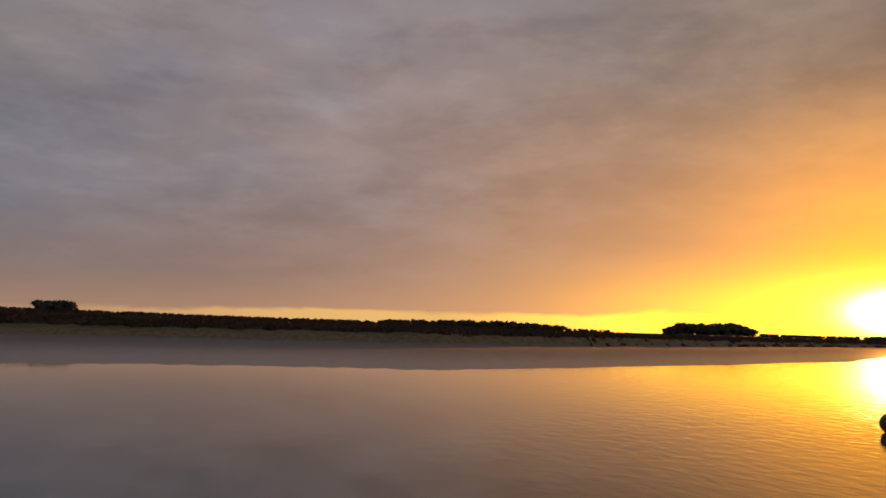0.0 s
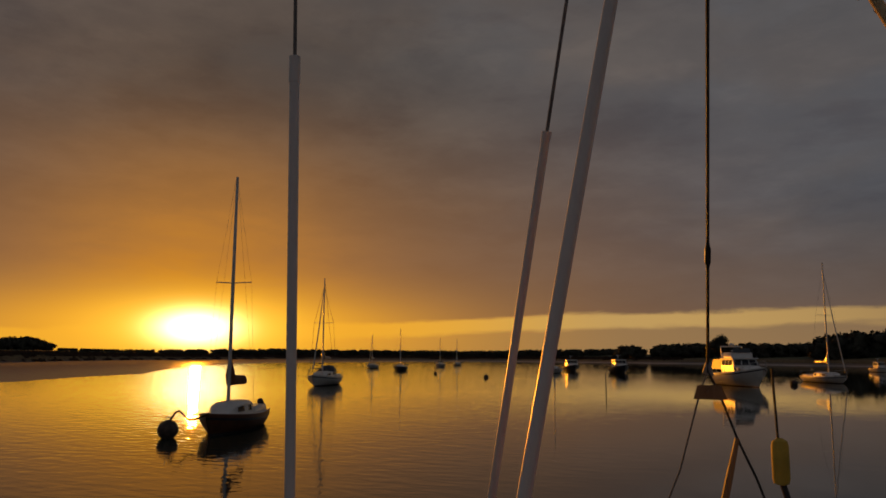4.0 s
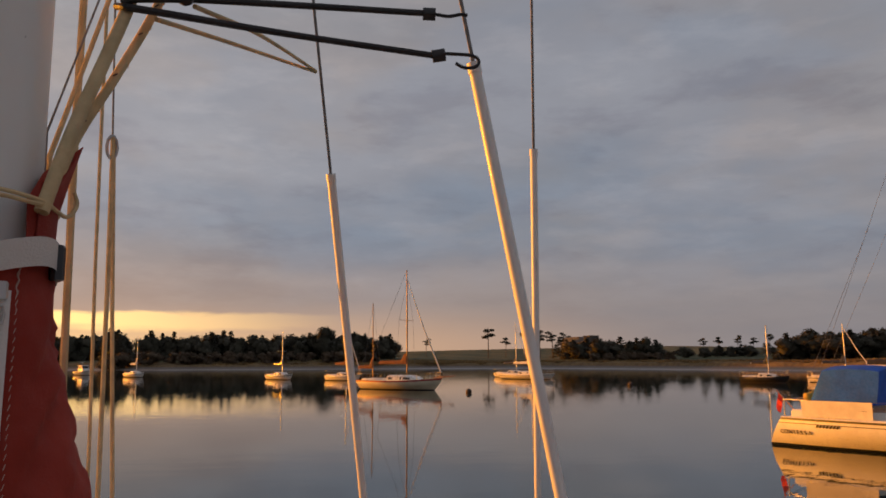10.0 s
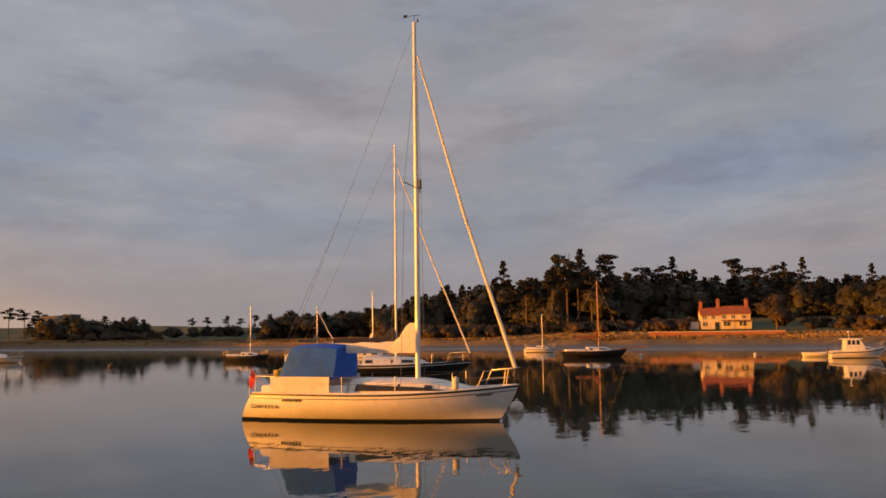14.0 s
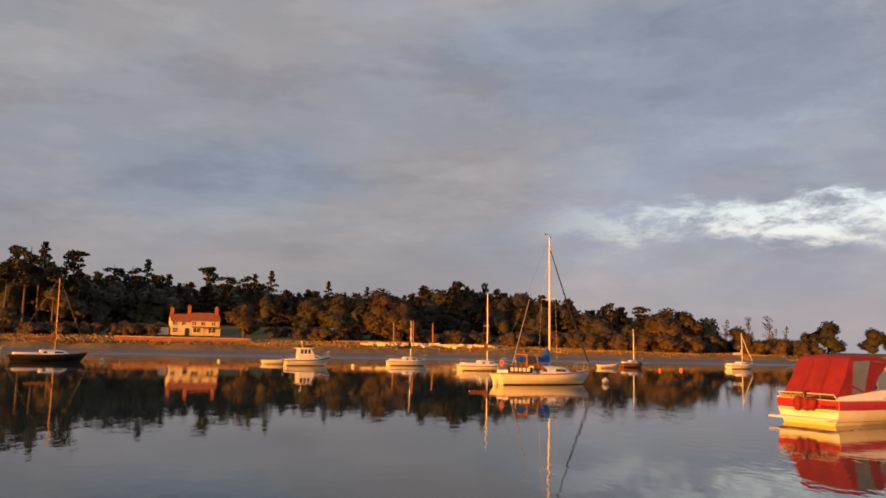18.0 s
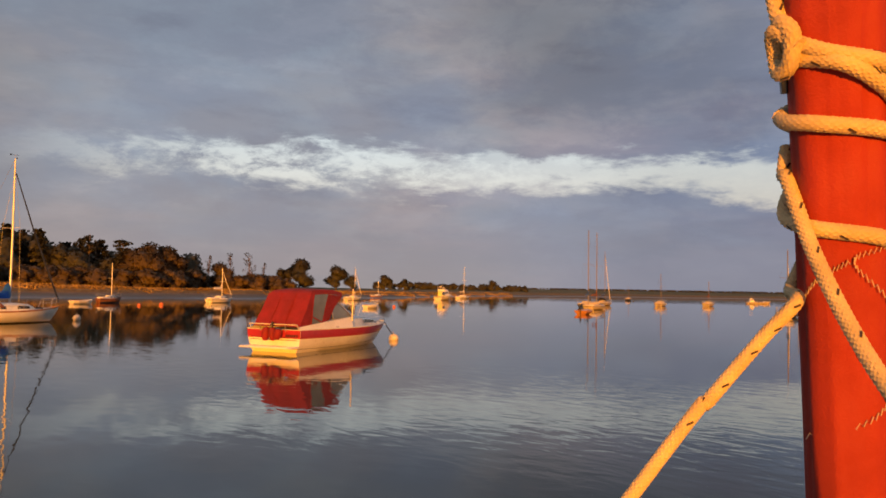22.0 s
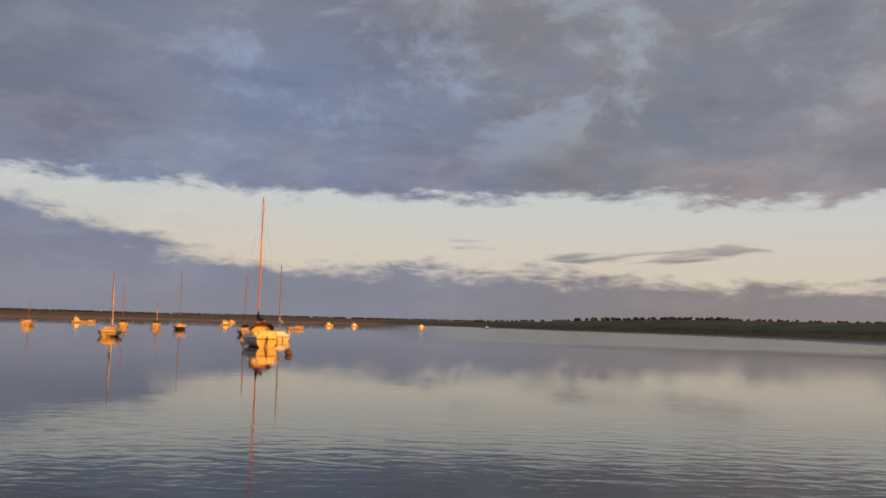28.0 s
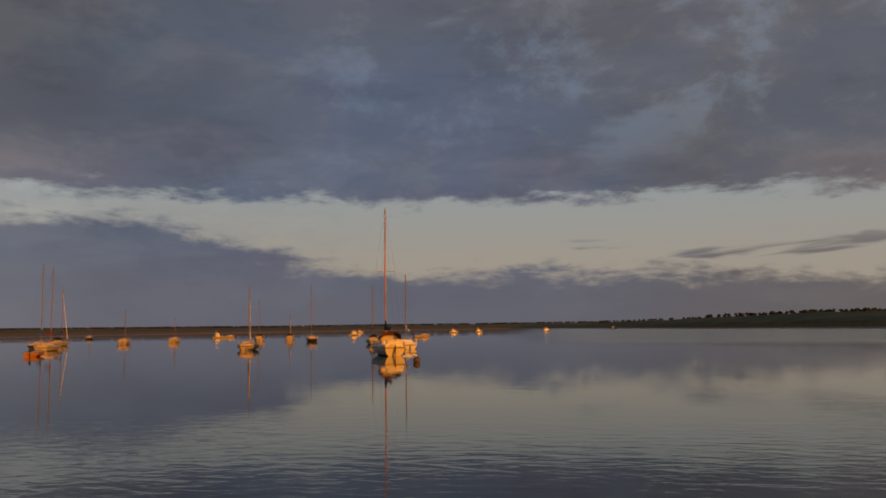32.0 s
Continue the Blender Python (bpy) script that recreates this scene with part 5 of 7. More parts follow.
    # seams
    def front(y, z, out=0.003):
        """A point on the front of the cover."""
        for a, b in zip(lower, lower[1:]):
            if a[0] <= z <= b[0] or b is lower[-1]:
                k = min(1.0, (z - a[0]) / (b[0] - a[0]))
                cx, cy, rx, ry = [p + (q - p) * k for p, q in zip(a[1:], b[1:])]
                s = max(-0.98, min(0.98, (y - cy) / ry))
                return Vector((cx + rx * math.sqrt(1 - s * s) + 0.004 + out, y, z))
        return Vector((0.1, y, z))
    zs = [1.70 + 0.0265 * i for i in range(30)]
    zipy = lambda z: 0.001 + (2.48 - z) * -0.016
    tape = MB().grid([[front(zipy(z) + o, z, 0.003 - abs(o) * 0.1) for o in (-0.0085, -0.004, 0.0, 0.004, 0.0085)] for z in zs])
    z_ = part("zip", tape, ZIPW, cover, "chunky white zip down the front of the cover")
    for i in range(150):
        z = 1.866 + i * 0.0040
        for sgn in (-1, 1):
            if i == 0 and sgn == -1:
                tooth = MB().box((0, 0, 0), (0.0022, 0.0045, 0.0022), bevel=0.0005).mesh("zip_tooth")
                tooth.materials.append(ZIPW)
            t = part("zip_tooth", tooth, ZIPW, z_)
            t.location = front(zipy(z) + sgn * 0.0022, z + sgn * 0.001, 0.005)
    part("zip_slider", MB().box(front(zipy(2.465), 2.468, 0.007), (0.005, 0.010, 0.016), bevel=0.002).tube([front(zipy(2.46) + 0.003 * math.cos(a), 2.446 + 0.009 * math.sin(a), 0.008) for a in (0, 1.05, 2.1, 3.14, 4.2, 5.24, 6.28)], 0.0012, 5), STEEL, z_, "steel zip slider with its pull")
    for o, n in ((-0.0145, "seam_stitching"), (0.0135, "seam_stitching")):
        mb = MB()
        for i in range(90):
            z = 1.75 + i * 0.0083
            a, b = front(zipy(z) + o - 0.0009, z, 0.0035), front(zipy(z) + o + 0.0009, z + 0.005, 0.0035)
            mb.tube([a, b], 0.00035, 4)
        part(n, mb, THREAD, cover)
    def zigzag(pts, amp=0.0025, count=22):
        line = curve(pts, count // (len(pts) - 1))
        out = []
        for i, p in enumerate(line):
            d = (line[min(i + 1, len(line) - 1)] - line[max(i - 1, 0)]).normalized()
            out.append(p + d.cross(Vector((1, 0, 0))) * amp * (1 if i % 2 else -1))
        return MB().tube(out, 0.0007, 4)
    part("seam_stitching", zigzag([(0.046, -0.050, 2.617), (0.084, -0.034, 2.570), (0.097, -0.026, 2.54), (0.101, -0.018, 2.508)]), THREAD, cover, "zigzag stitching along the collar")
    part("seam_stitching", zigzag([(0.022, -0.083, 2.572), (0.060, -0.058, 2.575), (0.085, -0.034, 2.592)]), THREAD, cover)
    part("seam_stitching", zigzag([(0.098, 0.016, 2.50), (0.099, 0.014, 2.46), (0.100, 0.013, 2.40), (0.105, 0.012, 2.33)], 0.001), THREAD, cover)
    # lashing and strap round the collar
    for dz, k in ((0.0, 0), (0.009, 1)):
        loop = [(-0.075, -0.02, 2.545), (-0.01, -0.077, 2.543 + dz), (0.036, -0.074, 2.540 + dz), (0.080, -0.045, 2.548 + dz), (0.101, -0.012, 2.554 + dz * 0.6), (0.096, 0.022, 2.551 + dz * 0.5), (0.066, 0.046, 2.553), (0.0, 0.060, 2.55), (-0.075, 0.02, 2.545)]
        part("lashing", MB().tube(curve(loop), 0.0021, 6), ROPE, root, "thin cord tied round the collar")
    part("lashing", MB().tube(curve([(0.066, 0.046, 2.553), (0.062, 0.060, 2.546), (0.055, 0.070, 2.560), (0.058, 0.066, 2.572)]), 0.0021, 6), ROPE, root)
    strap_mid = [(-0.08, -0.03, 2.49), (-0.02, -0.066, 2.478), (0.055, -0.060, 2.474), (0.092, -0.036, 2.484), (0.107, -0.006, 2.497), (0.097, 0.034, 2.506), (0.055, 0.056, 2.503), (-0.02, 0.062, 2.49), (-0.08, 0.02, 2.49)]
    line = curve(strap_mid)
    part("strap", MB().grid([[p + Vector((0.004, 0, -0.0135)), p + Vector((0.004, 0, 0.0135))] for p in line]), WEB, root, "pale webbing strap round the cover")
    tail = curve([(0.103, -0.022, 2.483), (0.098, -0.038, 2.470), (0.092, -0.050, 2.458), (0.088, -0.058, 2.449)])
    part("strap_tail", MB().grid([[p + Vector((0.010, 0, -0.0135)), p + Vector((0.010, 0, 0.012))] for p in tail]), WEB, root)
    part("buckle", MB().box((0.060, 0.053, 2.500), (0.030, 0.012, 0.034), bevel=0.003), PLASTIC, root)
    # standing rigging
    wires = {"aft_lower_shroud": ((-0.894, 1.168), (0.003, 0.075), 2.775), "forward_lower_shroud": ((0.158, 0.993), (-0.163, 0.247), 2.852), "cap_shroud": ((-0.572, 1.302), (-0.164, 0.943), 2.879)}
    port = {"aft_lower_shroud": ((-0.778, -0.907), (-0.233, -0.144), 2.793), "forward_lower_shroud": ((0.173, -0.758), (-0.034, 0.006), 3.60), "cap_shroud": ((0.472, -0.527), (0.401, -0.645), 2.569)}
    port_radii = {"aft_lower_shroud": 0.0077, "forward_lower_shroud": 0.0068, "cap_shroud": 0.0029}
    radii = {"aft_lower_shroud": 0.0085, "forward_lower_shroud": 0.0095, "cap_shroud": 0.0082}
    for table, k in ((wires, 1.0), (port, 1.1)):
        for n, (a, b, top) in table.items():
            A, B = Vector((*a, 0.85)), Vector((*b, 5.0))
            w = part(n, MB().tube([A, B, (0, 0.03 if table is wires else -0.03, 7.5)], 0.0032 if table is wires else port_radii[n] * 0.42, 6), WIRE, root)
            T = A + (B - A) * ((top - 0.85) / 4.15)
            thick = radii[n] if table is wires else port_radii[n]
            part("shroud_tube", MB().tube([A + (B - A) * 0.05, A + (B - A) * 0.3, T], thick, 12), TUBE, w, "white plastic tube over the wire")
            part("tube_collar", MB().tube([T - (B - A).normalized() * 0.012, T + (B - A).normalized() * 0.004], thick * 1.15, 12), TUBE, w)
            part("turnbuckle", MB().tube([A, A + (B - A) * 0.06], max(0.006, thick * 1.2), 8), STEEL, w)
    # divided backstay with its spreader plate
    bs = part("backstay", MB().tube([(-6.235, 0.058, 2.299), (-0.05, 0, 10.9)], 0.013, 6), BLACKROPE, root)
    part("insulator", MB().lathe([(0.012, 0), (0.024, 0.05), (0.024, 0.16), (0.012, 0.22)], (-5.62, 0.05, 3.10), 10, Euler((0, radians(35), 0)).to_matrix().to_4x4()), PLASTIC, bs)
    part("shackle", MB().tube([(-6.2, 0.055, 2.36), (-6.24, 0.03, 2.28), (-6.24, 0.09, 2.26), (-6.2, 0.06, 2.36)], 0.018, 6), STEEL, bs)
    part("bridle_plate", MB().grid([[(-6.22, -0.065, 2.060), (-6.22, 0.205, 2.057)], [(-6.22, -0.03, 2.175), (-6.22, 0.16, 2.178)]]).grid([[(-6.25, 0.205, 2.057), (-6.25, -0.065, 2.060)], [(-6.25, 0.16, 2.178), (-6.25, -0.03, 2.175)]]).grid([[(-6.22, -0.065, 2.060), (-6.25, -0.065, 2.060)], [(-6.22, 0.205, 2.057), (-6.25, 0.205, 2.057)]]).tube([(-6.21, 0.06, 2.118), (-6.19, 0.06, 2.118)], 0.02, 10), WOOD, root, "wooden tensioner plate")
    part("bridle_leg", MB().tube([(-6.235, 0.058, 2.299), (-6.237, -0.01, 2.12), (-6.237, -0.194, 1.471), (-6.24, -0.45, 0.86)], 0.008, 6), WIRE, root)
    part("bridle_leg", MB().tube([(-6.235, 0.058, 2.299), (-6.23, 0.145, 2.10), (-6.226, 0.266, 1.748), (-6.217, 0.402, 1.431), (-6.21, 0.60, 0.86)], 0.010, 6), BLACKROPE, root)
    part("ensign_staff", MB().tube([(-6.226, 0.266, 1.748), (-6.229, 0.195, 1.445), (-6.24, 0.06, 0.86)], [0.02, 0.03, 0.034], 8), WOOD, root)
    part("danbuoy_line", MB().tube([(-5.107, 0.410, 2.33), (-5.107, 0.415, 2.209), (-5.106, 0.427, 1.86)], 0.009, 6), BLACKROPE, root)
    part("danbuoy_float", MB().lathe([(0.02, 0.30), (0.05, 0.28), (0.058, 0.25), (0.058, 0.03), (0.05, 0.0), (0.03, -0.01)], (-5.105, 0.437, 1.56), 12), YELLOW, root, "yellow foam float on the danbuoy pole")
    part("danbuoy_pole", MB().tube([(-5.104, 0.44, 1.57), (-5.099, 0.48, 1.426), (-5.06, 0.70, 0.86)], 0.022, 8), BLACKP, root)
    # running rigging
    fleck_rope("lazyjack", [(-0.08, -0.20, 3.3), (-0.018, -0.154, 2.853), (0.002, -0.160, 2.791), (0.002, -0.152, 2.769), (0.026, -0.090, 2.608), (0.012, -0.070, 2.560)], 0.0058, root, 34, "white rope with dark flecks led down to the collar")
    fleck_rope("lazyjack", [(-0.02, 0.16, 3.3), (0.021, 0.125, 2.898), (0.030, 0.120, 2.824), (0.038, 0.112, 2.783), (0.066, 0.060, 2.634), (0.083, 0.033, 2.545)], 0.0068, root, 0, "grey weathered rope led down to the collar")
    fleck_rope("lazyjack", [(-0.04, 0.19, 3.3), (-0.010, 0.161, 2.920), (0.011, 0.160, 2.839), (0.007, 0.146, 2.792), (0.027, 0.108, 2.712), (0.037, 0.067, 2.627), (0.050, 0.044, 2.545)], 0.0050, root, 26, "white rope with dark flecks led down to the collar")
    fleck_rope("halyard", [(-0.021, -0.028, 3.6), (-0.021, -0.044, 2.881), (-0.022, -0.047, 2.77), (-0.022, -0.050, 2.642), (-0.022, -0.052, 2.58)], 0.0048, root, 26, "white halyard with red flecks", REDPAINT)
    for n, pts, r, m in (("thin_line", [(-0.20, -0.18, 3.4), (-0.086, -0.096, 2.896), (-0.033, -0.058, 2.735), (-0.012, -0.052, 2.681), (0.076, -0.026, 2.564)], 0.0016, ROPE), ("thin_line", [(-0.19, -0.17, 3.4), (-0.086, -0.086, 2.898), (-0.033, -0.051, 2.735), (-0.012, -0.047, 2.682), (0.078, -0.020, 2.565)], 0.0016, ROPE),
                         ("halyard", [(-0.256, 0.13, 3.8), (-0.256, 0.133, 3.022), (-0.256, 0.132, 2.738), (-0.255, 0.136, 2.371), (-0.255, 0.138, 1.50)], 0.0052, ROPE), ("halyard", [(-0.22, 0.22, 3.4), (-0.147, 0.154, 2.979), (-0.105, 0.117, 2.850), (-0.038, 0.056, 2.655), (0.0, 0.05, 2.54)], 0.0013, WIRE), ("halyard", [(-0.20, 0.25, 3.4), (-0.144, 0.167, 2.980), (-0.107, 0.108, 2.774), (-0.037, 0.060, 2.627), (0.0, 0.055, 2.54)], 0.0030, ROPE),
                         ("halyard", [(-0.88, 0.31, 4.0), (-0.877, 0.329, 3.341), (-0.873, 0.343, 2.893)], 0.0022, WIRE), ("halyard", [(-0.873, 0.344, 2.89), (-0.871, 0.349, 2.553), (-0.870, 0.352, 2.169), (-0.87, 0.355, 0.86)], 0.0050, ROPE), ("topping_lift", [(-1.08, 0.36, 4.0), (-1.073, 0.369, 2.911), (-1.072, 0.372, 2.655), (-1.070, 0.381, 2.226), (-1.07, 0.39, 0.86)], 0.0042, ROPE), ("halyard", [(-0.873, 0.344, 2.89), (-0.920, 0.359, 2.877), (-0.916, 0.374, 2.503), (-0.911, 0.392, 2.134), (-0.91, 0.40, 0.86)], 0.0046, ROPE)):
        part(n, MB().tube(pts, r, 7), m, root)
    part("snap_shackle", MB().tube([(-0.873 + 0.0, 0.343 + 0.011 * math.cos(a), 2.868 + 0.026 * math.sin(a)) for a in (i * 0.628 for i in range(11))], 0.0035, 6), STEEL, root)
    # furled headsail on the forestay
    A, B = Vector((2.422, 0.026, 2.236)), Vector((2.309, 0.019, 2.677))
    d = (B - A) / (B.z - A.z)
    foot, head = Vector((2.76, -0.06, 1.02)), B + d * 0.9
    axis = [foot, A + d * -0.6, A + d * -0.25, A, A + d * 0.11, A + d * 0.22, A + d * 0.33, B, B + d * 0.12, B + d * 0.3, head, Vector((0.02, 0, 11.0))]
    rad = [0.02, 0.0345, 0.035, 0.0352, 0.0355, 0.0365, 0.0378, 0.0405, 0.0412, 0.042, 0.042, 0.02]
    fine, fr = [], []
    for i in range(len(axis) - 1):
        n = 8 if 1 <= i <= 8 else 2
        for j in range(n):
            fine.append(axis[i].lerp(axis[i + 1], j / n))
            fr.append(rad[i] + (rad[i + 1] - rad[i]) * j / n)
    rows = []
    for p, r in zip(fine, fr):
        ring = []
        for k in range(72):
            t = 2 * math.pi * k / 72
            w = 1 + 0.04 * noise.noise(Vector((math.cos(t) * 1.8, math.sin(t) * 1.8, p.z * 4))) + 0.05 * (1 - 2.5 * abs(noise.noise(Vector((math.cos(t) * 3.2, math.sin(t) * 3.2, p.z * 1.6 + 4))))) + 0.10 * max(0.0, 1 - abs(((t + p.z * 0.8) % (2 * math.pi)) - 4.6) * 2.2)
            ring.append((p.x + r * math.cos(t) * w, p.y + r * math.sin(t) * w, p.z))
        rows.append(ring)
    genoa = part("furled_headsail", MB().grid(rows, True), REDSAIL, root, "bright red furled sail wound on the forestay")
    def wrap(k, z, out=1.0):
        """A point on the furled sail: k from -1 (camera left) to 1 (camera right); beyond that it runs behind."""
        i = min(range(len(fine)), key=lambda q: abs(fine[q].z - z))
        c, r = Vector((fine[i].x, fine[i].y, z)), fr[i] * 1.03 + 0.006 * out
        toward, right = Vector((-1.0, -0.24, 0)).normalized(), Vector((0.24, -1.0, 0)).normalized()
        a = k * math.pi / 2
        return c + right * (-math.sin(a)) * r * -1.0 * WRAP_SIGN + toward * math.cos(a) * r
    WRAP_SIGN = 1.0
    R = 0.0062
    loops = [("sheet_turn", [(-0.95, 2.655), (-0.9, 2.635), (-0.75, 2.615), (-0.6, 2.595)]),
             ("sheet_turn", [(-0.62, 2.600), (-0.2, 2.585), (0.4, 2.575), (1.0, 2.570), (1.5, 2.572), (2.0, 2.58)]),
             ("sheet_turn", [(-0.55, 2.585), (0.0, 2.574), (0.5, 2.555), (0.95, 2.535), (1.4, 2.53), (2.0, 2.535), (2.6, 2.545), (3.0, 2.546)]),
             ("sheet_turn", [(-1.6, 2.560), (-1.25, 2.552), (-0.8, 2.540), (-0.3, 2.532), (0.4, 2.526), (1.0, 2.522), (1.5, 2.524), (2.2, 2.53)]),
             ("sheet_turn", [(-1.5, 2.50), (-1.2, 2.478), (-0.9, 2.462), (-0.4, 2.452), (0.3, 2.445), (0.95, 2.440), (1.4, 2.442), (2.2, 2.45)])]
    for n, pts in loops:
        fleck_rope(n, [wrap(k, z) for k, z in pts], R, genoa, 7, "pale braided sheet wound round the furled sail", braid=True)
    knot = [wrap(-0.75, 2.600, 1.0), wrap(-0.62, 2.612, 2.2), wrap(-0.45, 2.600, 2.8), wrap(-0.5, 2.580, 2.4), wrap(-0.68, 2.575, 2.0), wrap(-0.8, 2.590, 1.6), wrap(-0.66, 2.606, 2.6), wrap(-0.4, 2.590, 2.2)]
    fleck_rope("sheet_knot", knot, R * 1.05, genoa, 5, "knotted sheet at the clew", braid=True)
    part("clew_ring", MB().tube([wrap(-0.98 + 0.02 * math.cos(a), 2.592 + 0.028 * math.sin(a), 0.2 + 0.1 * math.cos(a)) for a in (i * 0.628 for i in range(11))], 0.004, 6), NAVY, genoa)
    part("clew_patch", MB().grid([[wrap(k, z, 0.05) for k in (-1.25, -1.0, -0.8)] for z in (2.54, 2.57, 2.60, 2.63)]), BLUECLOTH, genoa)
    part("cleat", MB().box(wrap(-1.05, 2.672, 1.0), (0.010, 0.018, 0.010), Euler((0.5, 0, 0)).to_matrix().to_4x4(), bevel=0.002), PLASTIC, genoa)
    fleck_rope("sheet", [wrap(-1.3, 2.525), wrap(-1.05, 2.50, 1.0), (2.336, 0.060, 2.493), (2.306, 0.037, 2.435), (2.273, 0.009, 2.381), (2.235, -0.022, 2.335), (2.192, -0.058, 2.296), (1.972, -0.242, 2.095), (1.627, -0.532, 1.780)], R * 0.92, root, 40, "pale braided sheet with dark flecks leading aft", braid=True)
    fleck_rope("sheet", [wrap(-1.5, 2.43, 0.6), wrap(-1.15, 2.402, 1.0), (2.318, 0.05, 2.393), (2.31, 0.075, 2.362), (2.284, 0.11, 2.312), (2.256, 0.145, 2.26), (2.03, 0.42, 1.80), (1.6, 0.90, 0.95)], R * 0.86, root, 40, "pale braided sheet with dark flecks leading aft", braid=True)
    for pts in ([wrap(0.0, 2.425, 0.55), wrap(-0.4, 2.41, 0.55), wrap(-0.85, 2.385, 0.55)], [wrap(0.95, 2.475, 0.55), wrap(0.5, 2.44, 0.55), wrap(0.05, 2.425, 0.55), wrap(0.5, 2.395, 0.55), wrap(0.95, 2.36, 0.55)], [wrap(0.9, 2.325, 0.55), wrap(0.2, 2.295, 0.55), wrap(-0.7, 2.275, 0.55)]):
        line = curve(pts, 16)
        out = [p + Vector((0, 0, 0.0022 * (1 if i % 2 else -1))) for i, p in enumerate(line)]
        part("seam_stitching", MB().tube(out, 0.0006, 4), THREAD, genoa)
    return root


def build_cords():
    m = pose(1.307, 0.246, 0, 0, 0, -152.2)
    c = thing("elastic_cord", m, "black elastic cord hooked from the lazyjack to a shroud", "bungee cord", "elastic cords")
    part("cord", MB().tube(curve([(0.017, 0.147, 2.820), (0.041, 0.156, 2.821), (0.057, 0.171, 2.807), (0.053, 0.142, 2.799), (0.049, 0.114, 2.792), (0.044, 0.108, 2.788), (0.048, 0.145, 2.803), (0.035, 0.343, 2.854), (0.070, 0.495, 2.874)]), 0.0042, 8), BLACKROPE, c)
    part("ferrule", MB().tube([(0.066, 0.490, 2.8735), (0.076, 0.504, 2.873)], 0.0085, 10), PLASTIC, c)
    part("hook", MB().tube(curve([(0.076, 0.504, 2.873), (0.087, 0.518, 2.870), (0.098, 0.530, 2.872), (0.103, 0.538, 2.871)]), 0.0024, 7), PLASTIC, c)
    part("bead", MB().lathe([(0.001, -0.010), (0.008, -0.006), (0.010, 0), (0.008, 0.006), (0.001, 0.010)], (0.055, 0.169, 2.808), 12), PLASTIC, c)
    c = thing("elastic_cord", m, "black elastic cord with open hook on the shroud", "bungee cord", "elastic cords")
    part("cord", MB().tube(curve([(0.026, 0.104, 2.790), (0.053, 0.127, 2.782), (0.038, 0.306, 2.806), (0.079, 0.507, 2.813)]), 0.0042, 8), BLACKROPE, c)
    part("ferrule", MB().tube([(0.074, 0.500, 2.8125), (0.084, 0.514, 2.8155)], 0.0085, 10), PLASTIC, c)
    part("hook", MB().tube(curve([(0.084, 0.514, 2.817), (0.106, 0.542, 2.814), (0.112, 0.550, 2.806), (0.109, 0.546, 2.798), (0.100, 0.535, 2.797), (0.093, 0.525, 2.803)]), 0.0024, 7), PLASTIC, c)
    c = thing("elastic_cord", m, "brown elastic cord looped on the lazyjack", "bungee cord", "elastic cords")
    for dz in (0.0, -0.020, -0.036):
        pts = [(0.006, -0.163, 2.800 + dz), (-0.18, -0.26, 2.93 + dz), (-0.35, -0.348, 3.06 + dz), (-0.70, -0.52, 3.33 + dz * 0.5)]
        part("cord", MB().tube(curve(pts), 0.0042, 8), BROWNROPE, c)
    part("hook", MB().tube([(0.004 + 0.009 * math.cos(a), -0.160, 2.783 + 0.018 * math.sin(a)) for a in (i * 0.628 for i in range(11))], 0.0028, 6), PLASTIC, c)
    c = thing("shock_cord", m, "thin pale cord looped round the aft shroud", "cord")
    for pts in ([(0.041, 0.185, 2.807), (-0.132, 0.345, 2.872), (-0.431, 0.597, 2.966)], [(0.028, 0.147, 2.786), (-0.144, 0.316, 2.854), (-0.431, 0.597, 2.964)]):
        part("strand", MB().tube(curve(pts), 0.0030, 7), ROPE, c)


build_own_yacht()
build_cords()


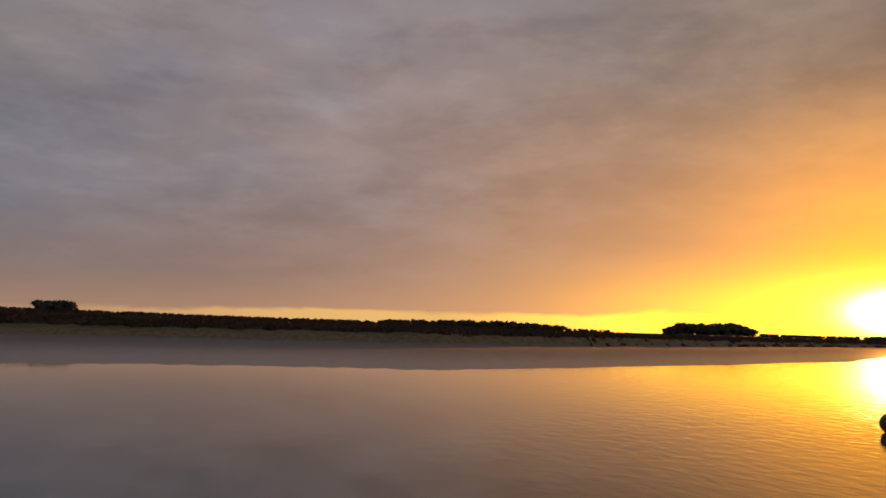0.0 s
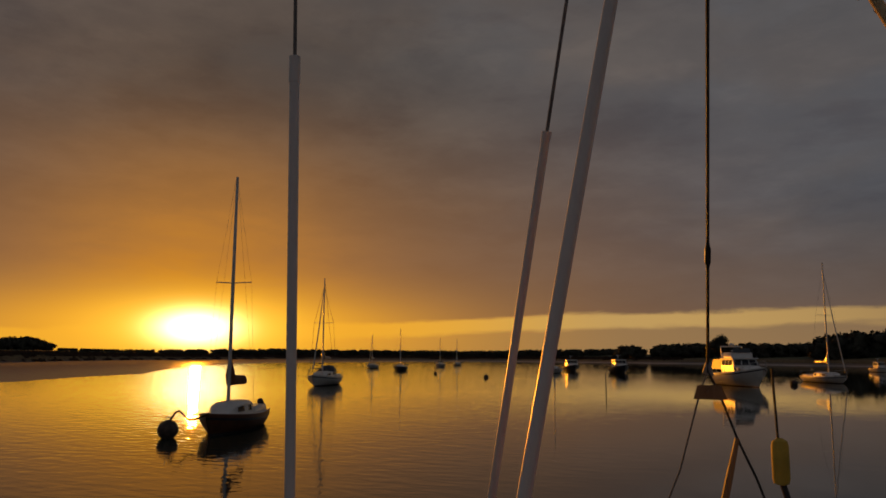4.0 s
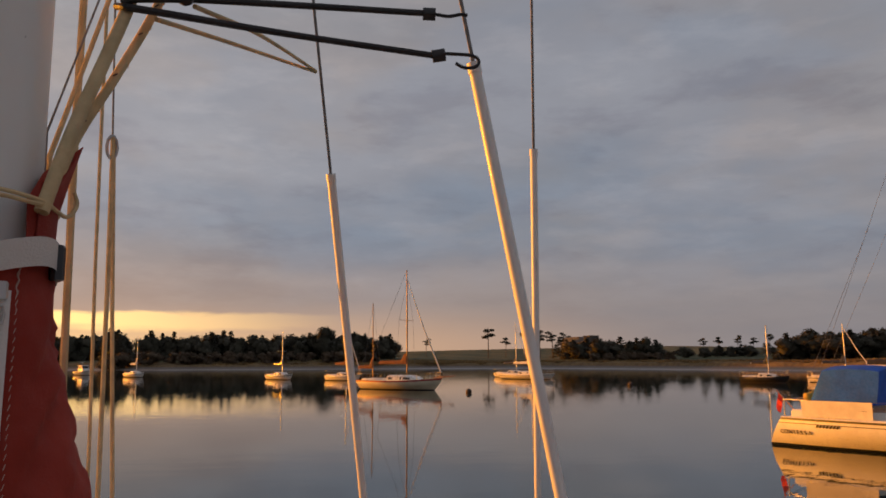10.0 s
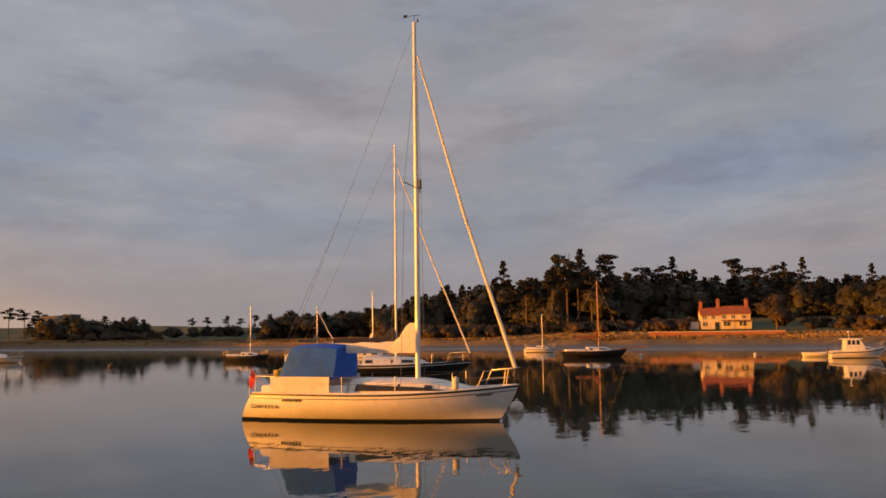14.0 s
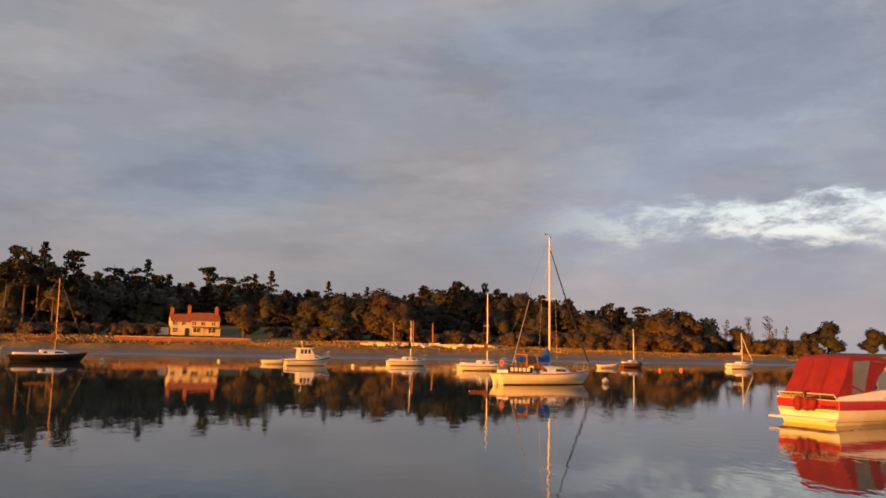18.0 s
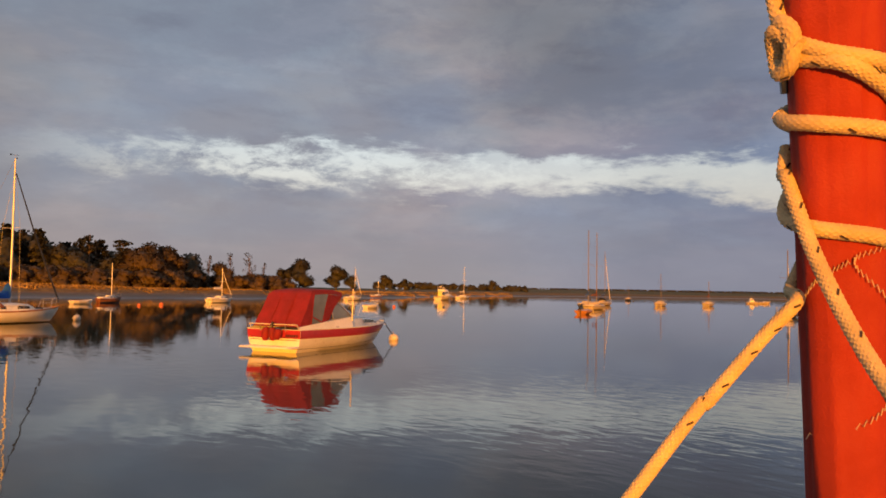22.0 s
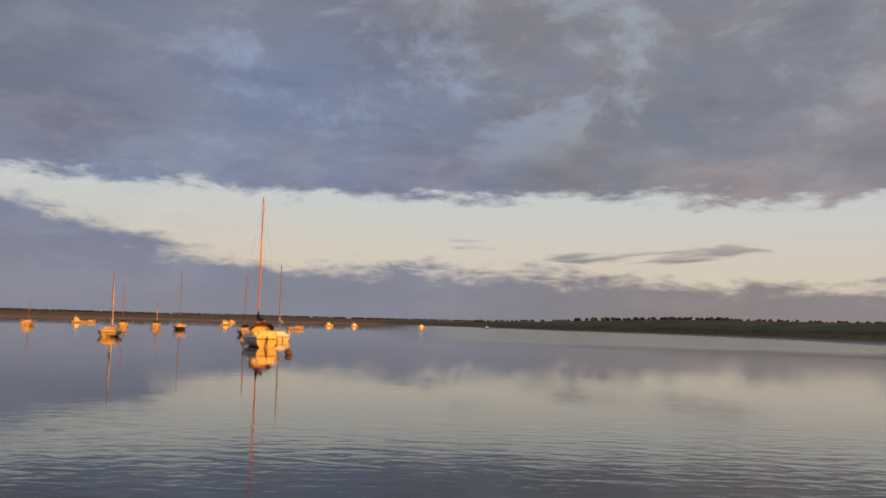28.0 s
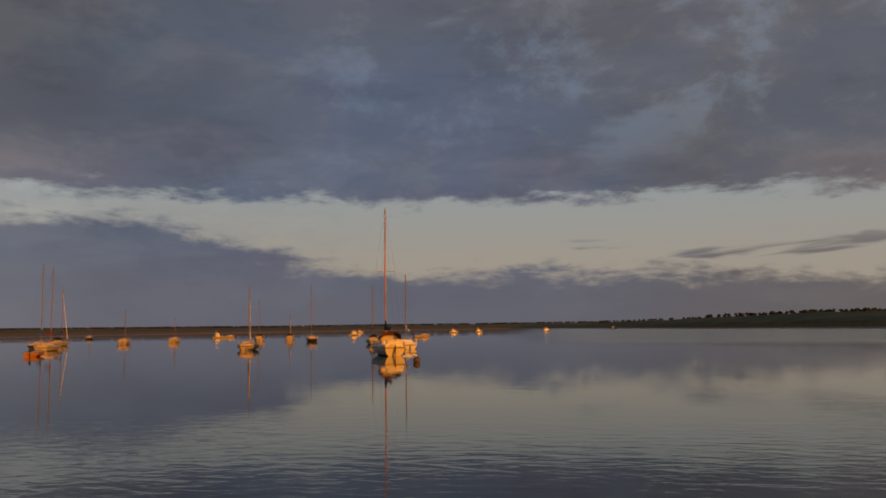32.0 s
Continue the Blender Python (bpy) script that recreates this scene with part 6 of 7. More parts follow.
# ---- moored boats ----
def build_near_sloop():
    """The white cruising sloop lying close by."""
    m = heading(131.45, 24.6, 239.5)
    root = thing("sailing_boat", m, "white sloop with blue cockpit tent and white sail cover", "sailing boat", "moored boats")
    L, B = 7.9, 2.75
    h = Hull(L, B, 1.02, 0.80, 0.80, rake=0.10, transom=0.70, counter=-0.085)
    hull_parts(root, h, GELCOAT, NAVY, (("rubbing_strake", -0.05, 0.0, BLACKP), ("sheer_stripe", -0.145, -0.125, NAVY)))
    z = h.sheer(0.45)
    cabin_part(root, -0.9, 2.9, 1.75, z - 0.02, 0.42, 1.3, GELCOAT, 2)
    part("cockpit_coaming", MB().box((-2.35, 0, z + 0.10), (2.7, 1.85, 0.26), bevel=0.06), GELCOAT, root)
    # spray dodger cloths and the blue tent
    for side in (1, -1):
        part("dodger_cloth", MB().grid([[(-3.25, side * 1.14, z + 0.06), (-1.35, side * 1.30, z + 0.05)], [(-3.28, side * 1.14, z + 0.50), (-1.35, side * 1.30, z + 0.50)]]), WHITECLOTH, root, "cream cloth panel along the guard wire")
    rows = []
    for x, zt in ((-3.12, 0.62), (-2.95, 1.05), (-2.78, 1.42), (-2.3, 1.47), (-1.7, 1.46), (-1.42, 1.43), (-1.30, 1.40)):
        b = z + (0.42 if x < -1.1 else 0.5)
        sag = 0.02 * math.sin(x * 9)
        rows.append([(x - 0.05, -1.02, b), (x, -0.95, z + zt * 0.62 + sag), (x, -0.84, z + zt - 0.12), (x, -0.40, z + zt - 0.04), (x, 0, z + zt + sag), (x, 0.40, z + zt - 0.04), (x, 0.84, z + zt - 0.12), (x, 0.95, z + zt * 0.62 + sag), (x - 0.05, 1.02, b)])
    mb = MB().grid(rows)
    mb.poly(rows[0][::-1])
    mb.poly(rows[-1])
    part("cockpit_tent", mb, BLUECLOTH, root, "blue canvas tent over the cockpit")
    x = 0.95
    mast = rig(root, h, x, 12.2, ALU, 0.078, 3.2, WHITECLOTH, WHITECLOTH, 1, False, z + 0.42, wind=True, wire=0.007, boom_z=0.80)
    part("radar_reflector", MB().tube([(x + 0.10, 0, 6.9), (x + 0.10, 0, 7.2)], 0.05, 8), PLASTIC, mast)
    part("backstay", MB().tube([(h.at(0, 1).x + 0.1, 0.3, z + 0.1), (x - 0.05, 0, 12.1)], 0.005, 4), WIRE, root)
    part("backstay", MB().tube([(h.at(0, 1).x + 0.1, -0.3, z + 0.1), (-1.6, 0, 6.0)], 0.005, 4), WIRE, root)
    rails(root, h, 4, hgt=0.50)
    part("horseshoe_buoy", MB().tube([(h.at(0, 1).x + 0.14, 0.75 + 0.16 * math.cos(a), z + 0.42 + 0.20 * math.sin(a)) for a in (i * 0.5 - 0.9 for i in range(10))], 0.07, 8), YELLOW, root, "yellow horseshoe buoy on the stern rail")
    part("liferaft_case", MB().box((h.at(0, 1).x + 0.2, 0.35, z + 0.45), (0.18, 0.32, 0.38), bevel=0.04), YELLOW, root)
    st = part("ensign_staff", MB().tube([(h.at(0, 1).x + 0.1, -0.2, z + 0.1), (h.at(0, 1).x - 0.48, -0.2, z + 0.72)], 0.012, 6), WOOD, root)
    rows = [[(h.at(0, 1).x - 0.47 + 0.05 * math.sin(i * 1.3), -0.2 + 0.04 * math.cos(i * 1.9), z + 0.72 - 0.12 * i), (h.at(0, 1).x - 0.33 + 0.04 * math.sin(i * 1.1), -0.2 + 0.05 * math.sin(i * 2.3), z + 0.56 - 0.10 * i)] for i in range(6)]
    part("ensign", MB().grid(rows), REDFLAG, st, "red ensign hanging limp")
    part("dark_flash", MB().grid([[(-0.75, -0.905, z + 0.07), (2.05, -0.80, z + 0.09)], [(-0.55, -0.885, z + 0.25), (1.1, -0.84, z + 0.20)]]), NAVY, root)
    part("fender", MB().lathe([(0.01, -0.2), (0.09, -0.14), (0.09, 0.14), (0.01, 0.2)], (2.35, -1.08, z + 0.32), 10), BUOYW, root)
    return root, h


def letter_hull(root, h, s0, v, body, size, side, material):
    """Lettering that follows the topsides, letter by letter."""
    s = s0
    for ch in body:
        step = size * (0.80 if ch in "MNO" else 0.68) / h.L
        a, b = (s, s + step) if side < 0 else (s + step, s)
        p, q = h.at(a, v, side, 0.03), h.at(b, v, side, 0.03)
        along = (q - p).normalized()
        up = (h.at(a, v + 0.1, side, 0.03) - p).normalized()
        n = along.cross(up).normalized()
        m = Matrix((along, n.cross(along), n)).transposed().to_4x4()
        m.translation = p
        lettering(ch, m, size, material, root)
        s += step


def hull_bars(root, h, s0, s1, v0, v1, count, side, material, name):
    """Bars that stand in for small writing on the topsides."""
    mb = MB()
    w = (s1 - s0) / count
    for i in range(count):
        a, b = s0 + i * w, s0 + (i + 0.7) * w
        mb.poly([h.at(a, v0, side, 0.022), h.at(b, v0, side, 0.022), h.at(b, v1, side, 0.022), h.at(a, v1, side, 0.022)])
    part(name, mb, material, root)


def build_red_cruiser():
    m = heading(200.35, 34.3, 233.0)
    root = thing("motor_boat", m, "white cabin cruiser with crimson canopy and red stripe", "motor boat", "moored boats")
    root.scale = (1.20, 1.03, 0.90)
    L, B = 7.0, 2.5
    h = Hull(L, B, 1.06, 0.95, 0.93, rake=0.16, transom=0.92, draft=0.25, flare=0.35, counter=0.01)
    h.full = 0.36
    hull_parts(root, h, GELCOAT, None, (("red_band", -0.36, -0.02, REDPAINT), ("chine_line", -0.80, -0.785, BLACKP)))
    z = h.sheer(0.4)
    cabin_part(root, -1.7, 2.9, 1.95, z - 0.02, 0.50, 2.2, GELCOAT, 0, name="cuddy", taper=0.9)
    for side in (1, -1):
        part("cuddy_window", MB().grid([[(0.65, side * 0.895, z + 0.17), (1.75, side * 0.80, z + 0.13)], [(0.75, side * 0.885, z + 0.33), (1.45, side * 0.795, z + 0.27)]]), GLASS, root)
        part("side_coaming", MB().grid([[(-3.42, side * 1.10, z - 0.02), (-1.6, side * 1.20, z - 0.02), (-0.4, side * 1.18, z - 0.02)], [(-3.40, side * 1.04, z + 0.13), (-1.6, side * 1.08, z + 0.34), (-0.4, side * 1.02, z + 0.46)], [(-3.40, side * 0.92, z + 0.14), (-1.6, side * 0.94, z + 0.36), (-0.4, side * 0.90, z + 0.48)]]), GELCOAT, root)
        part("cleat", MB().box((-1.4, side * 1.15, z + 0.06), (0.18, 0.05, 0.06), bevel=0.015), STEEL, root)
    # raked windscreen with side lights
    foot = [(-1.45, 1.00, 0.40), (-0.2, 0.97, 0.47), (0.45, 0.55, 0.52), (0.62, 0.0, 0.54)]
    head = [(-1.55, 0.92, 1.12), (-0.98, 0.90, 1.10), (-0.55, 0.50, 1.10), (-0.45, 0.0, 1.10)]
    foot += [(x, -y, q) for x, y, q in foot[-2::-1]]
    head += [(x, -y, q) for x, y, q in head[-2::-1]]
    ws = part("windscreen", MB().grid([[(x, y, z + q) for x, y, q in foot], [(x, y, z + q) for x, y, q in head]]), VINYL, root, "tinted raked windscreen")
    for a, b in zip(foot, head):
        part("windscreen_frame", MB().tube([(a[0], a[1], z + a[2]), (b[0], b[1], z + b[2])], 0.018, 6), STEEL, ws)
    part("windscreen_frame", MB().tube([(x, y, z + q) for x, y, q in head], 0.022, 6), STEEL, ws)
    # canopy on two hoops: back panel, sides and roof
    base = [(-3.38, 1.02, 0.13), (-2.98, 1.00, 0.85), (-2.72, 0.96, 1.48), (-2.55, 0.88, 1.63)]
    can = part("canopy", MB().grid([[(x, w * k, z + q + 0.03 * (1 - k * k) * (q > 1.4)) for k in (1.0, 0.5, 0.0, -0.5, -1.0)] for x, w, q in base] + [[(x, w * k, z + q + 0.05 * (1 - k * k)) for k in (1.0, 0.5, 0.0, -0.5, -1.0)] for x, w, q in ((-2.0, 0.88, 1.69), (-1.3, 0.87, 1.67), (-0.75, 0.84, 1.56))]), CRIMSON, root, "crimson canvas canopy on hoops")
    for side in (1, -1):
        s = lambda *p: [(x, side * y, z + q) for x, y, q in p]
        part("canopy_side", MB().grid([s((-3.38, 1.02, 0.13), (-2.98, 1.00, 0.85), (-2.72, 0.96, 1.48), (-2.55, 0.88, 1.63)), s((-2.75, 1.03, 0.20), (-2.66, 1.005, 0.85), (-2.55, 0.965, 1.46), (-2.42, 0.88, 1.65))]), CRIMSON, can)
        part("canopy_side", MB().grid([s((-2.55, 0.965, 1.46), (-2.0, 0.95, 1.50), (-1.3, 0.94, 1.48), (-0.80, 0.90, 1.38)), s((-2.42, 0.88, 1.65), (-2.0, 0.88, 1.69), (-1.3, 0.87, 1.67), (-0.75, 0.84, 1.56))]), CRIMSON, can)
        part("canopy_window", MB().grid([s((-2.75, 1.03, 0.20), (-2.66, 1.005, 0.85), (-2.55, 0.965, 1.46)), s((-2.15, 1.03, 0.28), (-1.98, 1.0, 0.85), (-1.72, 0.945, 1.49))]), VINYL, can, "clear vinyl side window")
        part("canopy_strap", MB().tube(s((-2.72, 1.03, 0.55), (-2.18, 1.035, 0.30)), 0.025, 6), CRIMSON, can)
        part("canopy_side", MB().grid([s((-2.15, 1.03, 0.28), (-1.98, 1.0, 0.85), (-1.72, 0.945, 1.49)), s((-1.72, 1.02, 0.36), (-1.42, 0.98, 0.85), (-0.80, 0.90, 1.39))]), CRIMSON, can)
        part("canopy_seam", MB().tube(s((-2.75, 1.035, 0.20), (-2.66, 1.012, 0.85), (-2.55, 0.972, 1.46), (-2.42, 0.888, 1.655)), 0.012, 5), CRIMSON, can)
        part("rear_panel_seam", MB().tube(s((-3.40, 0.35, 0.14), (-3.0, 0.34, 0.86), (-2.74, 0.33, 1.50)), 0.012, 5), CRIMSON, can)
    part("rear_window", MB().grid([[(-3.255, 0.28, z + 0.38), (-3.255, -0.28, z + 0.38)], [(-2.86, 0.27, z + 1.20), (-2.86, -0.27, z + 1.20)]]), CRIMSON, can)
    part("aerial", MB().tube([(-0.35, -1.06, z + 0.30), (-0.33, -1.06, z + 1.75)], [0.030, 0.016], 8), CREAM, root, "upright pale pole on the side deck")
    part("swim_platform", MB().box((-3.72, 0, 0.24), (0.55, 2.2, 0.07), bevel=0.03), GELCOAT, root)
    for q in (0.52, 0.62):
        part("stern_line", MB().box((-3.506, 0, q), (0.012, 2.05, 0.02)), NAVY, root)
    part("stern_rail", MB().tube([(-3.42, -1.05, 0.95), (-3.55, -1.05, 1.16), (-3.58, 0, 1.16), (-3.55, 1.05, 1.16), (-3.42, 1.05, 0.95)], 0.022, 6), CREAM, root)
    for y in (-0.55, 0.0, 0.55):
        part("rail_post", MB().tube([(-3.57, y, 1.16), (-3.52, y, 0.86)], 0.016, 6), STEEL, root)
    for y, s, t in ((0.18, 1.0, 0.12), (-0.12, 0.95, -0.1), (-0.34, 0.8, 0.2)):
        part("outdrive_cover", MB().lathe([(0.02, 0.30 * s), (0.10, 0.26 * s), (0.15, 0.1), (0.14, -0.1), (0.09, -0.24 * s), (0.02, -0.28 * s)], (-3.68, y, 0.76), 9, Euler((t, 0, 0)).to_matrix().to_4x4()), CRIMSON, root, "crimson cloth cover on the motor")
    part("outdrive_cover", MB().tube([(-3.64, 0.05, 0.78), (-3.66, -0.05, 1.10), (-3.60, -0.05, 1.26)], [0.06, 0.06, 0.04], 8), PLASTIC, root)
    part("boat_name", bar(0.55, 0.09, 0.02, (-3.52, -0.55, 0.66), (0, -1, 0), (0, 0, 1), 6), BLACKP, root)
    p = lambda s, side: h.at(s, 1.0, side, -0.06)
    for side in (1, -1):
        part("bow_rail", MB().tube([p(0.62, side), p(0.66, side) + Vector((0, 0, 0.20)), p(0.86, side) + Vector((0, 0, 0.22)), Vector((L / 2, 0, h.sheer(1) + 0.20))], 0.010, 6), STEEL, root)
    rope = [h.at(1, 1) + Vector((0, 0, 0.05)), h.at(1, 1) + Vector((0.25, 0, -0.30)), h.at(1, 1) + Vector((0.95, 0, -0.98))]
    part("mooring_rope", MB().tube(curve(rope), 0.022, 6), BLACKROPE, root)
    b = m @ Vector((5.2, 0.0, 0))
    mooring_buoy(pose(b.x, b.y, 0.02, 0, 12), 0.24, BUOYW, "white and rust mooring buoy off the cruiser's bow")


def motor_cruiser(name, m, L, label, hull=GELCOAT, fly=False, wheelhouse=True, canopy=None, free=0.9, category="motor boat", rod=False):
    root = thing(name, m, label, category, "moored boats")
    B = L * 0.33 + 0.2
    h = Hull(L, B, free * 1.45, free * 0.9, free, rake=0.16, transom=0.85, flare=0.3, counter=0.01)
    hull_parts(root, h, hull, ANTIFOUL, (("sheer_stripe", -0.20, -0.10, NAVY),))
    z = h.sheer(0.45)
    cabin_part(root, 0.0, 0.36 * L, B * 0.72, z, L * 0.06 + 0.1, L * 0.14, GELCOAT, 1, name="fore_cabin")
    if wheelhouse:
        hh = 0.95 + 0.03 * L
        x0, x1 = -0.22 * L, 0.08 * L
        mb = MB()
        w = B * 0.36
        lo = [(x0, -w, z), (x1 + 0.25, -w, z), (x1 + 0.25, w, z), (x0, w, z)]
        mi = [(x0, -w, z + hh * 0.5), (x1 + 0.1, -w, z + hh * 0.5), (x1 + 0.1, w, z + hh * 0.5), (x0, w, z + hh * 0.5)]
        hi = [(x0 + 0.05, -w * 0.9, z + hh), (x1 - 0.25, -w * 0.9, z + hh), (x1 - 0.25, w * 0.9, z + hh), (x0 + 0.05, w * 0.9, z + hh)]
        mb.grid([lo, mi, hi], True)
        mb.poly(hi)
        wh = part("wheelhouse", mb, GELCOAT, root)
        for side in (1, -1):
            n = 3
            for i in range(n):
                a, b = x0 + 0.12 + (x1 - x0 - 0.3) * i / n, x0 + 0.02 + (x1 - x0 - 0.3) * (i + 1) / n
                part("side_window", MB().grid([[(a, side * (w + 0.012), z + hh * 0.53), (b, side * (w + 0.012), z + hh * 0.53)], [(a + 0.02, side * (w * 0.915 + 0.012), z + hh * 0.92), (b, side * (w * 0.915 + 0.012), z + hh * 0.92)]]), GLASS, wh)
        for i in (-1, 0, 1):
            part("front_window", MB().grid([[(x1 + 0.115, w * (0.62 * i - 0.27), z + hh * 0.54), (x1 + 0.115, w * (0.62 * i + 0.27), z + hh * 0.54)], [(x1 - 0.19, w * (0.56 * i - 0.25), z + hh * 0.93), (x1 - 0.19, w * (0.56 * i + 0.25), z + hh * 0.93)]]), GLASS, wh)
        part("roof", MB().box(((x0 + x1) / 2 - 0.1, 0, z + hh + 0.04), (x1 - x0 + 0.3, w * 2.05, 0.09), bevel=0.05), GELCOAT, root)
        part("radar_mast", MB().tube([(x0 + 0.5, 0, z + hh), (x0 + 0.4, 0, z + hh + 0.7)], 0.03, 6).box((x0 + 0.4, 0, z + hh + 0.72), (0.12, 0.7, 0.07), bevel=0.02), GELCOAT, root)
        if fly:
            part("flybridge", MB().box((x0 + 0.9, 0, z + hh + 0.32), (2.4, w * 1.7, 0.50), bevel=0.15), GELCOAT, root)
            part("fly_screen", MB().grid([[(x0 + 2.1, -w * 0.7, z + hh + 0.55), (x0 + 2.1, w * 0.7, z + hh + 0.55)], [(x0 + 1.8, -w * 0.65, z + hh + 0.95), (x0 + 1.8, w * 0.65, z + hh + 0.95)]]), GLASS, root)
            part("radar_arch", MB().tube([(x0 - 0.1, -w * 0.9, z + hh), (x0 - 0.4, -w * 0.85, z + hh + 1.1), (x0 - 0.4, w * 0.85, z + hh + 1.1), (x0 - 0.1, w * 0.9, z + hh)], 0.07, 8), GELCOAT, root)
            part("radome", MB().lathe([(0.01, 0.25), (0.2, 0.2), (0.25, 0.1), (0.2, 0.0), (0.01, 0.0)], (x0 - 0.4, 0, z + hh + 1.17), 12), GELCOAT, root)
            part("aft_canopy", MB().grid([[(-0.46 * L, -B * 0.40, z + 0.3), (x0, -w, z + 0.3)], [(-0.44 * L, -B * 0.36, z + hh * 0.95), (x0, -w * 0.9, z + hh)], [(-0.44 * L, B * 0.36, z + hh * 0.95), (x0, w * 0.9, z + hh)], [(-0.46 * L, B * 0.40, z + 0.3), (x0, w, z + 0.3)]]), NAVY if canopy is None else canopy, root)
    rails(root, h, 3, True, False, 0.55)
    if not fly:
        outboard(root, (-L / 2 - 0.15, 0, free * 0.8))
    return root


def open_boat(m, L, label, hull=GELCOAT, cover=None):
    root = thing("dinghy", m, label, "dinghy", "moored boats")
    h = Hull(L, L * 0.40, 0.55, 0.42, 0.40, rake=0.10, transom=0.75, draft=0.12)
    hull_parts(root, h, hull, None, (), deck=cover or DECK)
    for x in (-0.2, 0.15):
        part("thwart", MB().box((x * L, 0, 0.43), (0.22, L * 0.36, 0.04), bevel=0.01), WOOD, root)
    return root


def build_moored_boats():
    root, h = build_near_sloop()
    letter_hull(root, h, 0.03, 0.60, "CONTESSA", 0.17, -1, BLACKP)
    hull_bars(root, h, 0.15, 0.235, 0.80, 0.865, 7, -1, BLACKP, "model_lettering")
    hull_bars(root, h, 0.87, 0.925, 0.83, 0.875, 6, -1, BLACKP, "registration")
    b = heading(131.45, 24.6, 239.5) @ Vector((3.40, 3.1, 0))
    mooring_buoy(pose(b.x, b.y, 0.05), 0.23, BUOYW, "weathered white mooring buoy under the sloop's bow")
    build_red_cruiser()
    # silhouette against the sun; the hull's backlit tone is put into its brown
    r, h = yacht("sailing_boat", heading(33.35, 28.0, 230), 5.2, 8.4, SHADE_RUDDER_BROWN, BROWNCLOTH, None, None, ALU, "small sloop with loose sail cover, hull coloured dark as backlit by the low sun", 0, free=0.55, mast_s=0.60, boom_z=0.62, wire=0.003)
    outboard(r, (-2.72, 0.25, 0.62), 62)
    b = compass(29.3) * 25.6
    mooring_buoy(pose(b.x, b.y, 0.16), 0.31, BUOYD, "dark round mooring buoy with chain to the small sloop", None)
    bow = heading(33.35, 28.0, 230) @ Vector((2.5, 0, 0.66))
    tgt = Vector((b.x, b.y, 0.45))
    c = thing("mooring_chain", pose(0, 0, 0), "dark mooring chain from buoy to the small sloop's bow", "chain")
    part("links", MB().tube(curve([tgt, tgt.lerp(bow, 0.25) + Vector((0, 0, 0.28)), tgt.lerp(bow, 0.55) + Vector((0, 0, -0.05)), bow]), 0.035, 6), BLACKP, c)
    g = "moored boats"
    yacht("sailing_boat", heading(39.2, 70.0, 233), 7.6, 9.1, GELCOAT, NAVY, WHITECLOTH, NAVY, ALU, "white sloop with spray hood in the sun's glare", 1, wire=0.012)
    far = [
        (42.5, 172, 7.5, 7.3, GELCOAT, WHITECLOTH), (44.5, 146, 8.0, 7.5, NAVY, NAVY), (47.3, 205, 8.0, 7.3, GELCOAT, NAVY), (48.5, 230, 8.0, 7.6, GELCOAT, WHITECLOTH),
        (55.4, 130, 7.5, 11.3, GELCOAT, WHITECLOTH), (72.9, 92, 9.0, 12.3, GELCOAT, NAVY), (79.1, 140, 5.6, 6.6, GELCOAT, WHITECLOTH), (88.6, 112, 6.0, 6.5, GELCOAT, NAVY), (93.0, 104, 6.4, 7.7, GELCOAT, BROWNCLOTH),
        (106.0, 108, 9.2, 9.6, GELCOAT, WHITECLOTH), (105.0, 120, 6.5, 8.0, GELCOAT, NAVY), (121.7, 92, 5.2, 6.1, BLACKP, NAVY), (130.1, 84, 6.0, 7.3, GELCOAT, WHITECLOTH), (142.3, 122, 4.6, 5.8, GELCOAT, None), (126.2, 95, 6.5, 6.2, GELCOAT, NAVY),
        (169.6, 96, 5.2, 5.3, GELCOAT, NAVY), (175.0, 82, 5.6, 7.8, GELCOAT, BROWNCLOTH), (185.35, 114, 3.9, 5.3, BROWNCLOTH, None), (192.4, 124, 5.6, 5.2, GELCOAT, WHITECLOTH), (201.6, 172, 6.5, 7.1, GELCOAT, NAVY), (203.3, 230, 6.0, 4.8, WOOD, None), (209.45, 250, 8.0, 10.1, GELCOAT, WHITECLOTH),
        (218.25, 140, 8.6, 13.4, GELCOAT, NAVY), (218.8, 122, 8.0, 11.6, CREAM, BROWNCLOTH), (219.4, 165, 8.0, 10.9, GELCOAT, NAVY), (223.25, 172, 7.5, 6.8, GELCOAT, None), (226.4, 188, 7.5, 5.5, CREAM, BROWNCLOTH), (231.3, 104, 8.0, 8.1, GELCOAT, NAVY), (232.0, 185, 7.0, 9.4, GELCOAT, NAVY), (234.1, 191, 6.5, 6.2, GELCOAT, NAVY), (235.6, 166, 7.0, 11.6, BLACKP, NAVY),
        (242.3, 96, 6.5, 8.9, GELCOAT, WHITECLOTH), (239.9, 127, 6.5, 9.2, GELCOAT, NAVY), (221.1, 300, 6.5, 5.5, BLACKP, None),
    ]
    for az, d, L, top, hm, cv in far:
        look_ = {GELCOAT: "white", NAVY: "dark blue", BLACKP: "black", WOOD: "wooden", CREAM: "cream", BROWNCLOTH: "brown"}[hm]
        # far hulls past bearing 217 get the gelcoat with dimmer sunlight painted in
        dimmed = az > 217 and d > 100
        yacht("sailing_boat", heading(az, d, 233 + (az * 7.3) % 9 - 4), L, top, DIMGEL if dimmed and hm in (GELCOAT, CREAM) else hm, cv, WHITECLOTH if int(az) % 3 == 0 else None, NAVY if int(d) % 2 else None, DULLMAST if az > 218 else ALU, "%s sloop on a far mooring%s" % (look_, " with sail cover" if cv else " with bare boom"), 1, free=0.62, wire=0.003 + d * 0.00001, boom=cv is not None, cab=DIMGEL if dimmed else GELCOAT)
